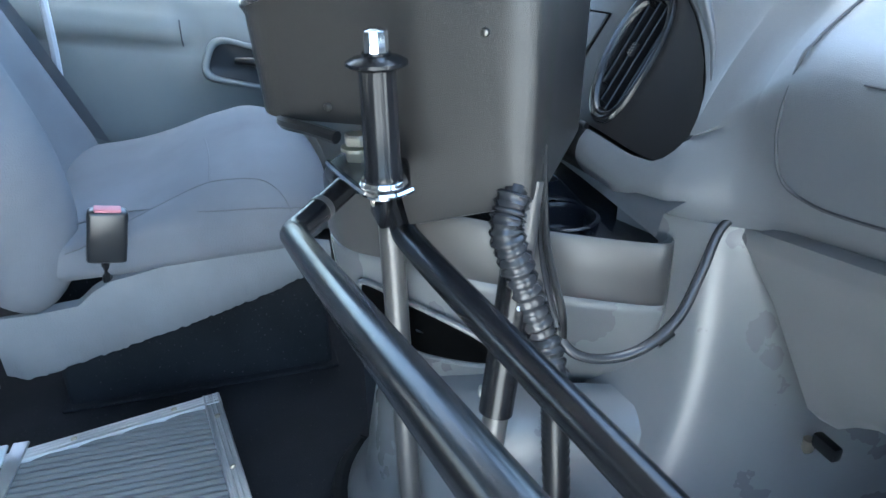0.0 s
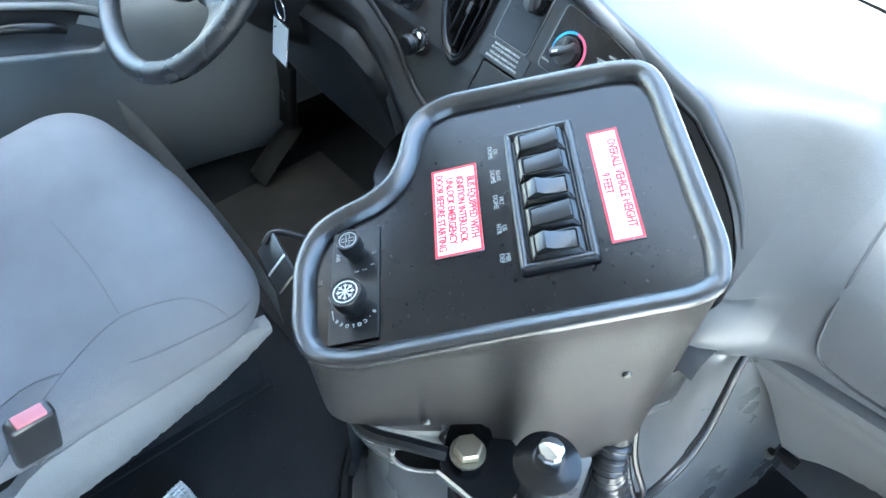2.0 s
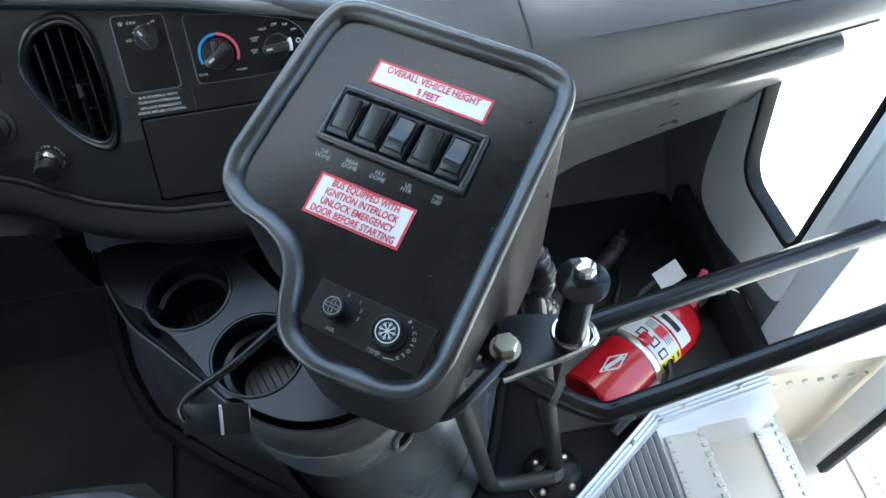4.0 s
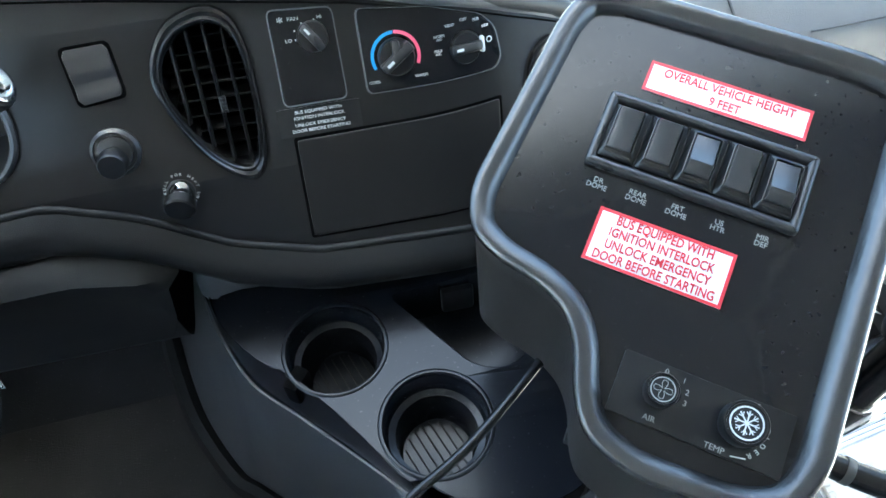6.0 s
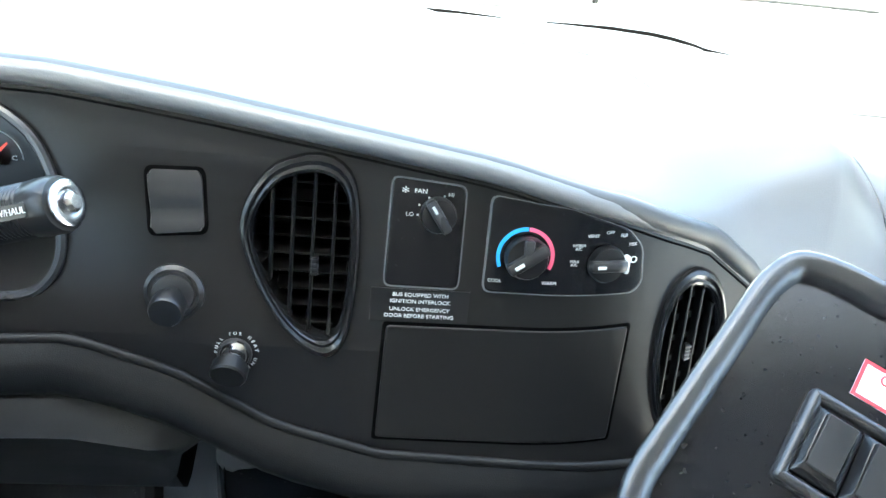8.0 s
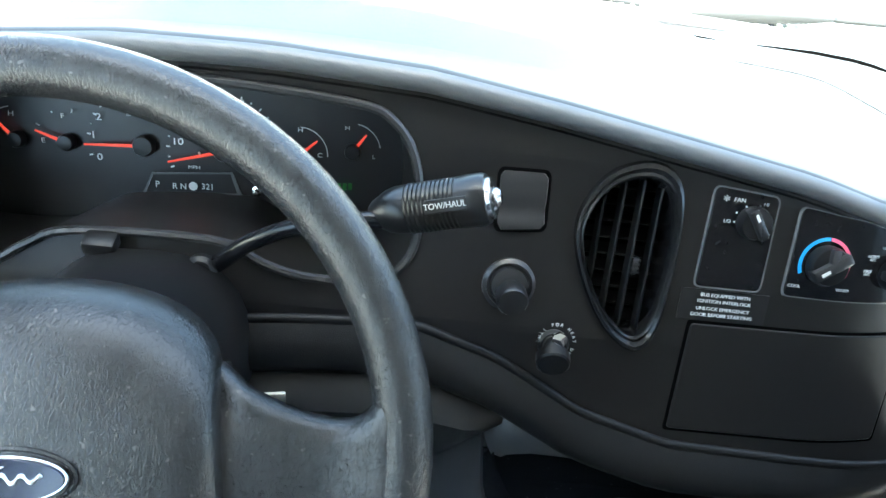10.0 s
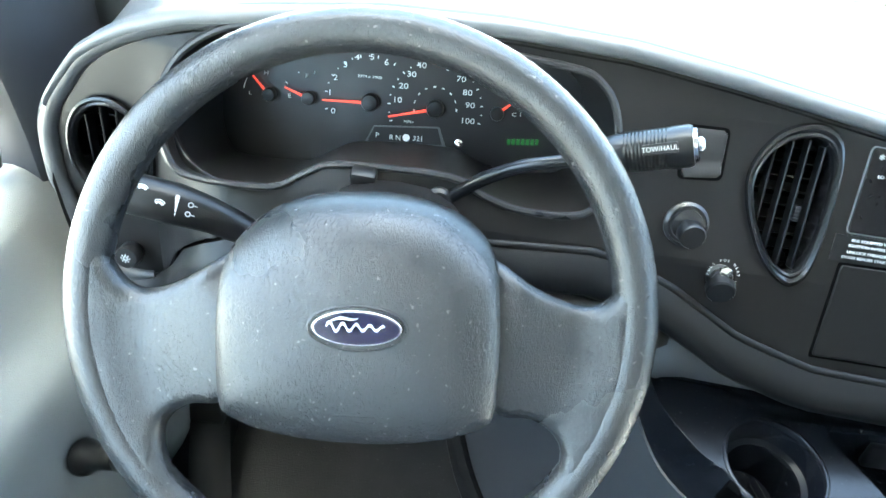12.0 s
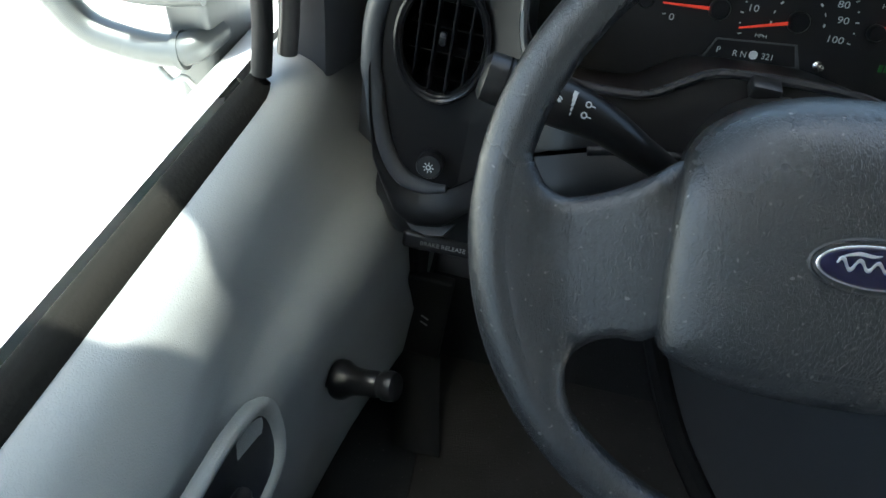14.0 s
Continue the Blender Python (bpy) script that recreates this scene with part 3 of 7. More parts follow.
def dash_section(x):
    t, b = zt(x), zb(x)
    ft, fb = yf(t) + bend(x), yf(b) + bend(x)
    d = 0.19 * (1 - sstep(0.0, 0.2, x)) + 0.035 * (1 - sstep(.331, .338, x))
    q, w2 = sstep(.08, .30, x), sstep(.10, .33, x)
    mix = lambda a, b_, k: (a[0] * (1 - k) + b_[0] * k, a[1] * (1 - k) + b_[1] * k)
    e = far_edge(x)
    slope = (t + .0165 - e) / (.97 - ft)
    top = lambda y, up=0.0: (y, e + slope * (.97 - y) + up)
    c5 = mix(top(ft + .040, .003), (.645, .712), w2)
    c6 = mix((ft - .001, t + .0155), (ft + (.645 - ft) * .52, t + (.712 - t) * .62), w2)
    c7 = mix((ft - .010, t + .008), (ft + (.645 - ft) * .18, t + (.712 - t) * .28), w2)
    bs = b if x < .28 else .519 + .03 * (x - .28)
    gb = yf(bs) + bend(x)
    lows = [mix(a, b_, q) for a, b_ in (((fb - .004, b), (fb - .006, b - .001)), ((gb - .024, bs - .014), (gb - .012, bs - .013)), ((gb - .028, bs - .032), (gb - .013, bs - .034)), ((gb - .014, bs - .046), (gb, bs - .054)), ((gb + .2, bs - .05), (gb + .2, bs - .06)))]
    centre = [(1.0, e - .03), (.97, e), (.88, e + .09 * slope + .006), (.79, e + .18 * slope + .010), mix(top(.70, .008), (.70, .712), w2), c5, c6, c7, (ft - .004, t - .001), (ft + d, t - .001), (fb + d, b + .001)] + lows
    side = [(1.0, .615), (.97, .640), (.88, .658), (.79, .667), (.71, .671), (.645, .664), (.602, .650), (.577, .634), (.563, .617), (.557, .599), (.554, .574), (.554, .544), (.558, .517), (.567, .490), (.585, .464), (.75, .46)]
    side = [(a, b_ + .175 * max(0.0, x - .38) * min(1.0, max(0.0, (.64 - b_) / .14))) for a, b_ in side]
    w = sstep(0.338, 0.43, x)
    return [(x, a[0] * (1 - w) + s[0] * w, a[1] * (1 - w) + s[1] * w) for a, s in zip(centre, side)]


def fine_section(x):
    p = dash_section(x)
    head = spline(p[:9], 3)                  # glass, top and brow
    low = spline(p[11:15], 3)                # roll below the face
    return [tuple(q) for q in head] + [p[9], p[10]] + [tuple(q) for q in low] + [p[15]]


xs = sorted(set([round(v, 3) for v in np.linspace(-.735, .88, 70)] + [-.748, -.746, -.744, -.741, -.738, -.73, -.725, -.72, -.71, -.705, -.695, .32, .328, .335, .338, .340, .342, .344, .345, .36, .375, .39]))
dashboard = thing("dashboard", (0, .7, .4), "grey moulded vinyl dashboard with charcoal instrument panel", "dashboard", kind="structure")
NH = len(fine_section(0)) - 11
part("dash_pad", loft([fine_section(x) for x in xs if x >= .338], False), M_GREY, dashboard, "grey grained airbag moulding", angle=50)
part("dash_pad", pod_warp(loft([fine_section(x)[:NH] for x in xs if -.742 <= x <= .338], False), False), M_GREY, dashboard, "grey grained dash pad, sunlit on top", angle=50)
part("lower_roll", pod_warp(loft([fine_section(x)[NH:] for x in xs if x <= .23], False), False), M_ROLL, dashboard, "rolled edge below the face, its grey darkened as shade", angle=50)
last_ = max(x for x in xs if x <= .23)
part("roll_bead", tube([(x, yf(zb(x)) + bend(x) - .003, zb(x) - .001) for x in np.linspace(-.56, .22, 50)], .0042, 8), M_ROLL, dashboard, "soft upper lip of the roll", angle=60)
part("roll_end", loft([fine_section(x)[NH:] for x in xs if last_ <= x <= .338], False), M_GREY, dashboard, "grey roll running into the airbag moulding", angle=50)

FACE = basis((0, yf(0.6), 0.6), (1, 0, 0), (0, FS, 1))
FC = math.sqrt(1 + FS * FS)


def on_face(x, z, lift=0.0):
    return FACE @ Matrix.Translation((x, (z - 0.6) * FC, lift))


def fp(pts):
    return [(x, (z - 0.6) * FC) for x, z in pts]


def smooth2(pts, n=4):
    return [tuple(p)[:2] for p in spline([(a, b, 0) for a, b in pts], n, True)]


fx = [-.747, -.7455, -.743, -.740, -.735, -.729, -.722, -.715] + list(np.linspace(-0.706, 0.25, 66))
rim = [(x, zt(x) - 0.0015) for x in fx] + [tuple(p_)[:2] for p_ in spline([(a_, b_, 0) for a_, b_ in ((.268, .646), (.288, .628), (.306, .610), (.320, .592), (.330, .575), (.3365, .557), (.338, .542), (.334, .529), (.325, .5195), (.310, .5155), (.28, .519))], 3)] + [(x, zb(x) + .0005) for x in fx[::-1]]
CLUSTER = smooth2([(-.632, .66), (-.622, .634), (-.60, .625), (-.535, .626), (-.505, .640), (-.475, .651), (-.38, .654), (-.345, .643), (-.315, .637), (-.27, .638), (-.25, .646), (-.238, .668), (-.243, .71), (-.262, .736), (-.30, .745), (-.45, .747), (-.56, .741), (-.61, .72), (-.632, .69)])
VENT_C = smooth2([(-.073, .724), (-.055, .716), (-.048, .695), (-.047, .66), (-.051, .627), (-.060, .615), (-.072, .616), (-.087, .626), (-.101, .642), (-.114, .665), (-.119, .685), (-.113, .703), (-.098, .718)], 3)
VENT_L = circle(-.692, .604, .0365, 32, .050)


VENT_R = smooth2([(.214, .657), (.234, .647), (.246, .623), (.250, .590), (.248, .557), (.240, .542), (.226, .540), (.210, .553), (.198, .576), (.192, .603), (.192, .630), (.199, .649)], 3)
def bend_mesh(bm):
    for k_ in range(27):
        bmesh.ops.bisect_plane(bm, geom=bm.verts[:] + bm.edges[:] + bm.faces[:], plane_co=(.08 + .01 * k_, 0, 0), plane_no=(1, 0, 0))
    for v_ in bm.verts:
        v_.co.y += bend(v_.co.x)


def bend_things(*things):
    for th_ in things:
        for ob_ in th_.children_recursive:
            bm = bmesh.new()
            bm.from_mesh(ob_.data)
            bend_mesh(bm)
            bm.to_mesh(ob_.data)
            bm.free()


face_ = plate([fp(rim), fp(CLUSTER), fp(VENT_C), fp(VENT_L), fp(VENT_R)], 0.006, 0.0015, FACE @ Matrix.Translation((0, 0, .002)))
bend_mesh(face_)
pod_warp(face_)
part("dash_face", face_, M_DARK, dashboard, "charcoal grained face panel", angle=24)


def face_pt(x, z, out=0.0):
    return Vector((x, yf(z) + pod_shift(x, z) - out * .9, z + out * .25))


POD = [(-.66, zt(-.66) + .002), (-.69, zt(-.69) + .002), (-.71, zt(-.71) + .001), (-.725, zt(-.725)), (-.735, zt(-.735)), (-.742, zt(-.742)), (-.747, zt(-.747))] + [(-.7495, .612), (-.7500, .59), (-.7490, .568)] + [(x, zb(x)) for x in (-.745, -.740, -.734, -.726, -.712, -.698, -.682, -.667)]
BROW = [(x, zt(x) + .003) for x in np.linspace(.325, -.63, 48)]
pod_path = spline([face_pt(x, z, .003) for x, z in POD], 4)
roll_path = spline([face_pt(x, z + .004 * sstep(-.63, -.55, x), .0025) + Vector((0, bend(x), 0)) for x, z in BROW] + [face_pt(x, z, .003) for x, z in POD], 3)
part("brow_roll", tube(roll_path, [.0015, .005] + [.0085] * 28 + [.009] * 8 + [.008, .004], 14), M_ROLL2, dashboard, "rolled grey edge over the face and round the end vent", angle=60)
part("brow_groove", tube([face_pt(x, z - .008, .0015) + Vector((0, bend(x), 0)) for x, z in BROW], .0012, 6), M_GAP, dashboard, "fine dark groove under the brow")
side_ = [p for p in pod_path if p.x < -.70 and p.z < .62]
part("dash_end", loft([[p + Vector((-.004, .002, 0)) for p in side_], [Vector((-.768, p.y + .05, p.z)) for p in side_], [Vector((-.772, p.y + .20, p.z + .01)) for p in side_]], False), M_BOLSTER, dashboard, "end of the dash beside the door, its grey darkened as shade", angle=60)

# ---- air vents ----
def scaled(pts, k, n=None):
    cx, cz = sum(p[0] for p in pts) / len(pts), sum(p[1] for p in pts) / len(pts)
    return [(cx + (x - cx) * k, cz + (z - cz) * k) for x, z in pts]


def span_at(pts, x):
    """Lowest and highest z of an outline at x."""
    zs = []
    for (x0, z0), (x1, z1) in zip(pts, pts[1:] + pts[:1]):
        if (x0 - x) * (x1 - x) <= 0 and x0 != x1:
            zs.append(z0 + (z1 - z0) * (x - x0) / (x1 - x0))
    return (min(zs), max(zs)) if len(zs) > 1 else None


def span_z(pts, z):
    s = span_at([(b, a) for a, b in pts], z)
    return s


def air_vent(outline, label, bars=4, rows=6, upright=True, tab=None):
    v = thing("air_vent", on_face(*[sum(c) / len(outline) for c in zip(*outline)]).translation, label, "air vent", "dash air vents")
    inner = scaled(outline, .90)
    part("bezel", loft([[FACE @ Vector((x, (z - .6) * FC, h)) for x, z in scaled(outline, k)] for k, h in ((1.13, .001), (1.13, .0035), (1.10, .0065), (1.05, .0072), (1.00, .0052), (.965, .0062), (.935, .0050), (.91, -.001), (.88, -.04))], True, False), M_BEZEL, v, "rounded glossy black rim")
    # Black back plate stands in for the shade deep in the duct
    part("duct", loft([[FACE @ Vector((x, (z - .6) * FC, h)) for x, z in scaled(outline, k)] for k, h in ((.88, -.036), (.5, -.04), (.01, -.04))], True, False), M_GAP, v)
    xs_ = [p[0] for p in inner]
    x0, x1 = min(xs_), max(xs_)
    for k in range(bars):
        x = x0 + (x1 - x0) * (k + .8) / (bars + .6)
        s = span_at(inner, x)
        if s and s[1] - s[0] > .012:
            part("blade", rbox(.0022, (s[1] - s[0]) * FC, .012, .0008, 1, on_face(x, (s[0] + s[1]) / 2, -.006)), M_VENT, v, smooth=False)
    zs_ = [p[1] for p in inner]
    z0, z1 = min(zs_), max(zs_)
    for k in range(rows):
        z = z0 + (z1 - z0) * (k + .5) / rows
        s = span_z(inner, z)
        if s and s[1] - s[0] > .012:
            part("louvre", rbox(s[1] - s[0], .002, .014, .0007, 1, on_face((s[0] + s[1]) / 2, z, -.024) @ pose(0, 0, 0, 25)), M_VENT, v, smooth=False)
    if tab:
        t = part("thumb_tab", rbox(.005, .014, .006, .0015, 2, on_face(tab[0], tab[1], .001)), M_BLACK, v, "ribbed thumb tab")
        for i in range(4):
            part("rib", rbox(.0056, .0012, .0012, 0, 1, on_face(tab[0], tab[1] - .004 + i * .0027, .004)), M_DARKGLOSS, t, smooth=False)
    return v


air_vent(VENT_C, "black teardrop-shaped dash air vent with upright blades", 4, 9, tab=(-.073, .664))
vent_l = air_vent(VENT_L, "round black dash air vent beside the door", 4, 4, tab=(-.692, .607))
for ob_ in vent_l.children_recursive:
    bm = bmesh.new()
    bm.from_mesh(ob_.data)
    pod_warp(bm, False)
    bm.to_mesh(ob_.data)
    bm.free()
vent_r = air_vent(VENT_R, "tilted oval black dash air vent with slanted blades", 4, 7, tab=(.219, .604))
bend_things(vent_r)

# ---- instrument cluster ----
CM = basis((-.469, .669, .622), (1, .004, .075), (0, .489, 1))
gauges = thing("instrument_cluster", (-.44, .66, .6), "black instrument cluster with white figures and red needles", "instrument cluster")
rec = scaled(CLUSTER, 1.0)
CN = len(rec)


def wall_ring(w):
    out = []
    for x, z in rec:
        a = FACE @ Vector((x, (z - .6) * FC, 0))
        bx, bz = -.432 + (x + .432) * .95, .62 + (z - .69) * .95
        b = Vector((bx, .672 + (bz - .622) * .489, bz + (bx + .469) * .06))
        out.append(a.lerp(b, w))
    return out


part("hood_recess", loft([wall_ring(w) for w in (-.03, .0, .06, .5, 1.02)], True, False), M_DARK, dashboard, "deep charcoal recess round the cluster")
part("lip", tube([wall_ring(0)[k % CN] - Vector((0, .004, 0)) for k in range(CN + 1)], .0035, 8, False), M_DARKGLOSS, dashboard, "rounded edge of the cluster opening")
part("dial_face", plate([rect(-.175, -.075, .235, .075, .03)], .004, .001, CM @ Matrix.Translation((0, 0, -.003))), M_DIAL, gauges, smooth=False)


def dial_pt(cx, cy):
    """From the sketch of the dial, whose unit is a third of a millimetre, to metres on its plane."""
    dx, dy = (cx - 455) * .000327, -(cy - 215) * .000327 * 1.12
    a = math.radians(4.7)
    return dx * math.cos(a) - dy * math.sin(a), dx * math.sin(a) + dy * math.cos(a)


def figure(words, cx, cy, size=.0075, stretch=1.25, material=None):
    x, y = dial_pt(cx, cy)
    part("figure", lettering(words, size, CM @ Matrix.Translation((x, y, .0008)), stretch=stretch), material or M_INKGLOW, gauges, smooth=False)


for w, cx, cy in (("0", 335, 240), ("1", 328, 188), ("2", 349, 147), ("3", 382, 112), ("4", 420, 92), ("5", 467, 92), ("6", 511, 106),
                  ("10", 541, 208), ("20", 562, 170), ("30", 588, 138), ("40", 620, 114), ("50", 666, 105), ("60", 709, 122), ("70", 742, 151), ("80", 762, 188), ("90", 770, 223), ("100", 762, 267)):
    figure(w, cx, cy, .0082)
for w, cx, cy, s in (("RPM x 1000", 457, 145, .0040), ("MPH", 575, 270, .0042), ("E", 198, 198, .0058), ("F", 258, 143, .0058), ("L", 72, 190, .0052), ("H", 130, 135, .0058), ("H", 862, 187, .0055), ("C", 908, 248, .0055), ("H", 985, 185, .005), ("L", 1050, 255, .005)):
    figure(w, cx, cy, s)
for w, cx, cy in (("P", 473, 308), ("R N", 530, 315), ("321", 604, 318)):
    figure(w, cx, cy, .0075, 1.0)
x, y = dial_pt(566, 315)
part("gear_ring", plate([circle(x, y, .0038, 18)], .0006, 0, CM @ Matrix.Translation((0, 0, .0012))), M_INKGLOW, gauges, smooth=False)


def ticks(hub, r, a0, a1, n, w=.0011, ln=.003):
    hx_, hy_ = dial_pt(*hub)
    bm = bmesh.new()
    for k in range(n):
        a = math.radians(a0 + (a1 - a0) * k / (n - 1))
        m = CM @ Matrix.Translation((hx_ + r * math.cos(a), hy_ + r * math.sin(a), .0006)) @ pose(0, 0, 0, 0, 0, math.degrees(a))
        join(bm, rbox(ln if k % 2 == 0 else ln * .5, w, .0005, 0, 1, m))
    tagged(part("tick_marks", bm, M_INKGLOW, gauges, smooth=False), kind="stuff")


ticks((455, 215), .0465, 193, 60, 13)
ticks((660, 232), .0478, 200, -14, 21)
ticks((660, 232), .022, 190, 0, 9, .0028, .0016)
ticks((260, 203), .027, 150, 78, 3)
for hub, r, a0, a1 in (((135, 193), .0275, 172, 100), ((855, 245), .024, 88, -2), ((995, 240), .024, 80, 10)):
    hx_, hy_ = dial_pt(*hub)
    part("scale_arc", moved(tube([(hx_ + r * math.cos(radians(a)), hy_ + r * math.sin(radians(a)), .0006) for a in np.linspace(a0, a1, 12)], .0004, 5), CM), M_INKGLOW, gauges)
for hub, tip, hr in (((135, 193), (88, 138), .0072), ((260, 203), (188, 172), .0072), ((455, 215), (305, 207), .0092), ((660, 232), (512, 253), .0092), ((855, 245), (905, 212), .0072), ((995, 240), (1035, 200), .0072)):
    (ax, ay), (bx, by) = dial_pt(*hub), dial_pt(*tip)
    L, a = math.hypot(bx - ax, by - ay), math.degrees(math.atan2(by - ay, bx - ax))
    nd = part("needle", plate([[(0, -.0016), (L, -.0007), (L, .0007), (0, .0016)]], .001, 0, CM @ Matrix.Translation((ax, ay, .005)) @ pose(0, 0, 0, 0, 0, a)), M_NEEDLE, gauges, "bright red needle", smooth=False)
    part("needle_cap", lathe([(hr, 0), (hr, .005), (hr * .85, .008), (0, .0085)], 20, CM @ Matrix.Translation((ax, ay, 0))), M_BLACK, nd, "round black needle cap")
sx, sy = dial_pt(735, 330)
stem = part("reset_stem", lathe([(.0045, 0), (.0045, .003), (.0025, .004), (.0025, .012), (.0001, .0125)], 14, CM @ Matrix.Translation((sx, sy, 0))), M_CHROME, gauges, "small bright reset stem")
bx0, by0 = dial_pt(440, 330)
bx1, by1 = dial_pt(685, 285)
part("gear_window", plate([[(bx0 - .004, by0 - .002), (bx1 + .004, by0 + .003), (bx1 - .004, by1), (bx0 + .006, by1 - .004)], [(bx0 - .001, by0), (bx1, by0 + .004), (bx1 - .0055, by1 - .0016), (bx0 + .007, by1 - .0055)]], .001, 0, CM @ Matrix.Translation((0, 0, .001))), M_GREY, gauges, "thin grey frame of the gear window", smooth=False)
for k in range(7):
    ox, oy = dial_pt(893 + 15 * k, 325)
    part("odometer_bar", rbox(.0032, .0062, .0005, 0, 1, CM @ Matrix.Translation((ox, oy, .001))), M_GREEN, gauges, "dim green display bar", smooth=False)

# ---- controls on the face ----
def panel_plate(name, outline, lift, material, label, cat, th=.004, bevel=.001):
    c = [sum(v) / len(outline) for v in zip(*outline)]
    th_ = thing(name, on_face(*c).translation, label, cat)
    part("plate", plate([fp(outline)], th, bevel, FACE @ Matrix.Translation((0, 0, lift))), material, th_, smooth=False)
    return th_


def words_on_face(w, x, z, size, parent, material=None, a=0.0, stretch=1.15, name="lettering", lift=.0045, gap=1.0):
    return part(name, lettering(w, size, on_face(x, z, lift) @ pose(0, 0, 0, 0, 0, a), stretch=stretch, gap=gap), material or M_INK, parent, smooth=False)


ash = panel_plate("radio_blank", rounded([(-.0205, .630), (.161, .6315), (.1575, .5535), (-.0225, .5555)], .003), .0042, M_DARK, "charcoal blank cover over the radio opening", "blank cover")
part("gap", plate([fp(rounded([(-.0232, .6321), (.1637, .6336), (.1602, .5514), (-.0252, .5534)], .003)), fp(rounded([(-.0205, .630), (.161, .6315), (.1575, .5535), (-.0225, .5555)], .003))], .002, 0, FACE @ Matrix.Translation((0, 0, .0027))), M_GAP, ash, "thin black gap", smooth=False)

fan = panel_plate("fan_panel", rounded([(-.0235, .7205), (.0275, .7175), (.028, .6555), (-.0245, .6555)], .005), .0035, M_PANEL, "black fan switch panel", "control panel")
part("border", plate([fp(rounded([(-.0245, .7215), (.0285, .7185), (.029, .6545), (-.0255, .6545)], .006)), fp(rounded([(-.0235, .7205), (.0275, .7175), (.028, .6555), (-.0245, .6555)], .005))], .002, 0, FACE @ Matrix.Translation((0, 0, .0032))), M_GREY, fan, "thin grey border", smooth=False)


def rotary(parent, x, z, r, a, tip=False):
    k = part("knob", lathe([(r, 0), (r, .006), (r * .92, .009), (r * .3, .0095), (0, .0095)], 28, on_face(x, z, .004)), M_BLACK, parent, "round black rotary knob")
    part("grip", rbox(r * 2.05, r * .62, .012, .0025, 2, on_face(x, z, .012) @ pose(0, 0, 0, 0, 0, a)), M_DARKGLOSS, k, "raised bar grip")
    part("pointer", rbox(r * .45, r * .16, .0006, 0, 1, on_face(x, z, .0183) @ pose(0, 0, 0, 0, 0, a) @ Matrix.Translation((r * .5, 0, 0))), M_INK, k, smooth=False)
    if tip:
        part("tip", rbox(r * .3, r * 1.0, .008, .002, 2, on_face(x, z, .011) @ pose(0, 0, 0, 0, 0, a) @ Matrix.Translation((-r * 1.05, 0, 0))), M_INK, k, "pale worn grip end")
    return k


rotary(fan, .009, .7005, .0125, 125)
words_on_face("FAN", -.004, .7135, .0042, fan)
words_on_face("HI", .017, .7125, .0038, fan)
words_on_face("LO", -.0105, .6995, .0038, fan)
words_on_face("*", -.0145, .7120, .0105, fan)
for x, z in ((-.005, .6995), (-.0045, .7055), (.002, .710), (.0125, .7115)):
    part("dot", rbox(.0012, .0012, .0004, 0, 1, on_face(x, z, .0045)), M_INK, fan, smooth=False)

clim_out = rounded([(.0465, .714), (.105, .7085), (.150, .696), (.163, .684), (.1665, .661), (.160, .6545), (.0465, .655)], .006)
clim = panel_plate("climate_panel", clim_out, .0035, M_PANEL, "black climate control panel with two rotary knobs", "control panel")
part("border", plate([fp(scaled(clim_out, 1.018)), fp(clim_out)], .002, 0, FACE @ Matrix.Translation((0, 0, .0034))), M_GREY, clim, "thin grey border", smooth=False)
rotary(clim, .074, .6785, .0155, 215)
part("spoke", rbox(.015, .007, .010, .002, 2, on_face(.074, .6785, .0125) @ pose(0, 0, 0, 0, 0, 92) @ Matrix.Translation((.007, 0, 0))), M_DARKGLOSS, clim, "arm of the temperature knob")
rotary(clim, .134, .6755, .0135, 180, True)


def arc(r0, r1, a0, a1, n=16):
    return [(r1 * math.cos(radians(a)), r1 * math.sin(radians(a))) for a in np.linspace(a0, a1, n)] + [(r0 * math.cos(radians(a)), r0 * math.sin(radians(a))) for a in np.linspace(a1, a0, n)]


part("cool_arc", plate([arc(.0185, .0212, 90, 205)], .0006, 0, on_face(.074, .6785, .0044)), M_BLUE, clim, "blue cooling band", smooth=False)
part("warm_arc", plate([arc(.0185, .0212, -25, 88)], .0006, 0, on_face(.074, .6785, .0044)), M_PINK, clim, "pink heating band", smooth=False)
for w, x, z, s in (("COOL", .0535, .6625, .0034), ("WARM", .0935, .6625, .0034), ("MAX\nA/C", .1105, .6755, .0031), ("NORM\nA/C", .1125, .6855, .0031), ("VENT", .1225, .6925, .0034), ("OFF", .1350, .6945, .0034), ("FLR", .1460, .6925, .0034), ("MIX", .1540, .6865, .0034)):
    words_on_face(w, x, z, s, clim, stretch=1.05, gap=.8)
part("defrost_mark", plate([arc(.0018, .0026, 0, 360)], .0004, 0, on_face(.1565, .6765, .0044)), M_INK, clim, smooth=False)

lab = panel_plate("interlock_label", rect(-.033, .633, .0375, .6535), .0031, M_BLACK, "black label with four lines of white print", "label", .001, 0)
for w, z in (("BUS EQUIPPED WITH", .6500), ("IGNITION INTERLOCK", .6458), ("UNLOCK EMERGENCY", .6408), ("DOOR BEFORE STARTING", .6366)):
    words_on_face(w, .0022, z, .0038, lab, stretch=1.12, lift=.0033)

bend_things(ash, clim)
pad_gap = rounded([(-.1862, .7165), (-.1468, .7177), (-.1440, .6790), (-.1834, .6758)], .006)
PADO = rounded([(-.184, .7145), (-.149, .7155), (-.1465, .681), (-.181, .678)], .005)
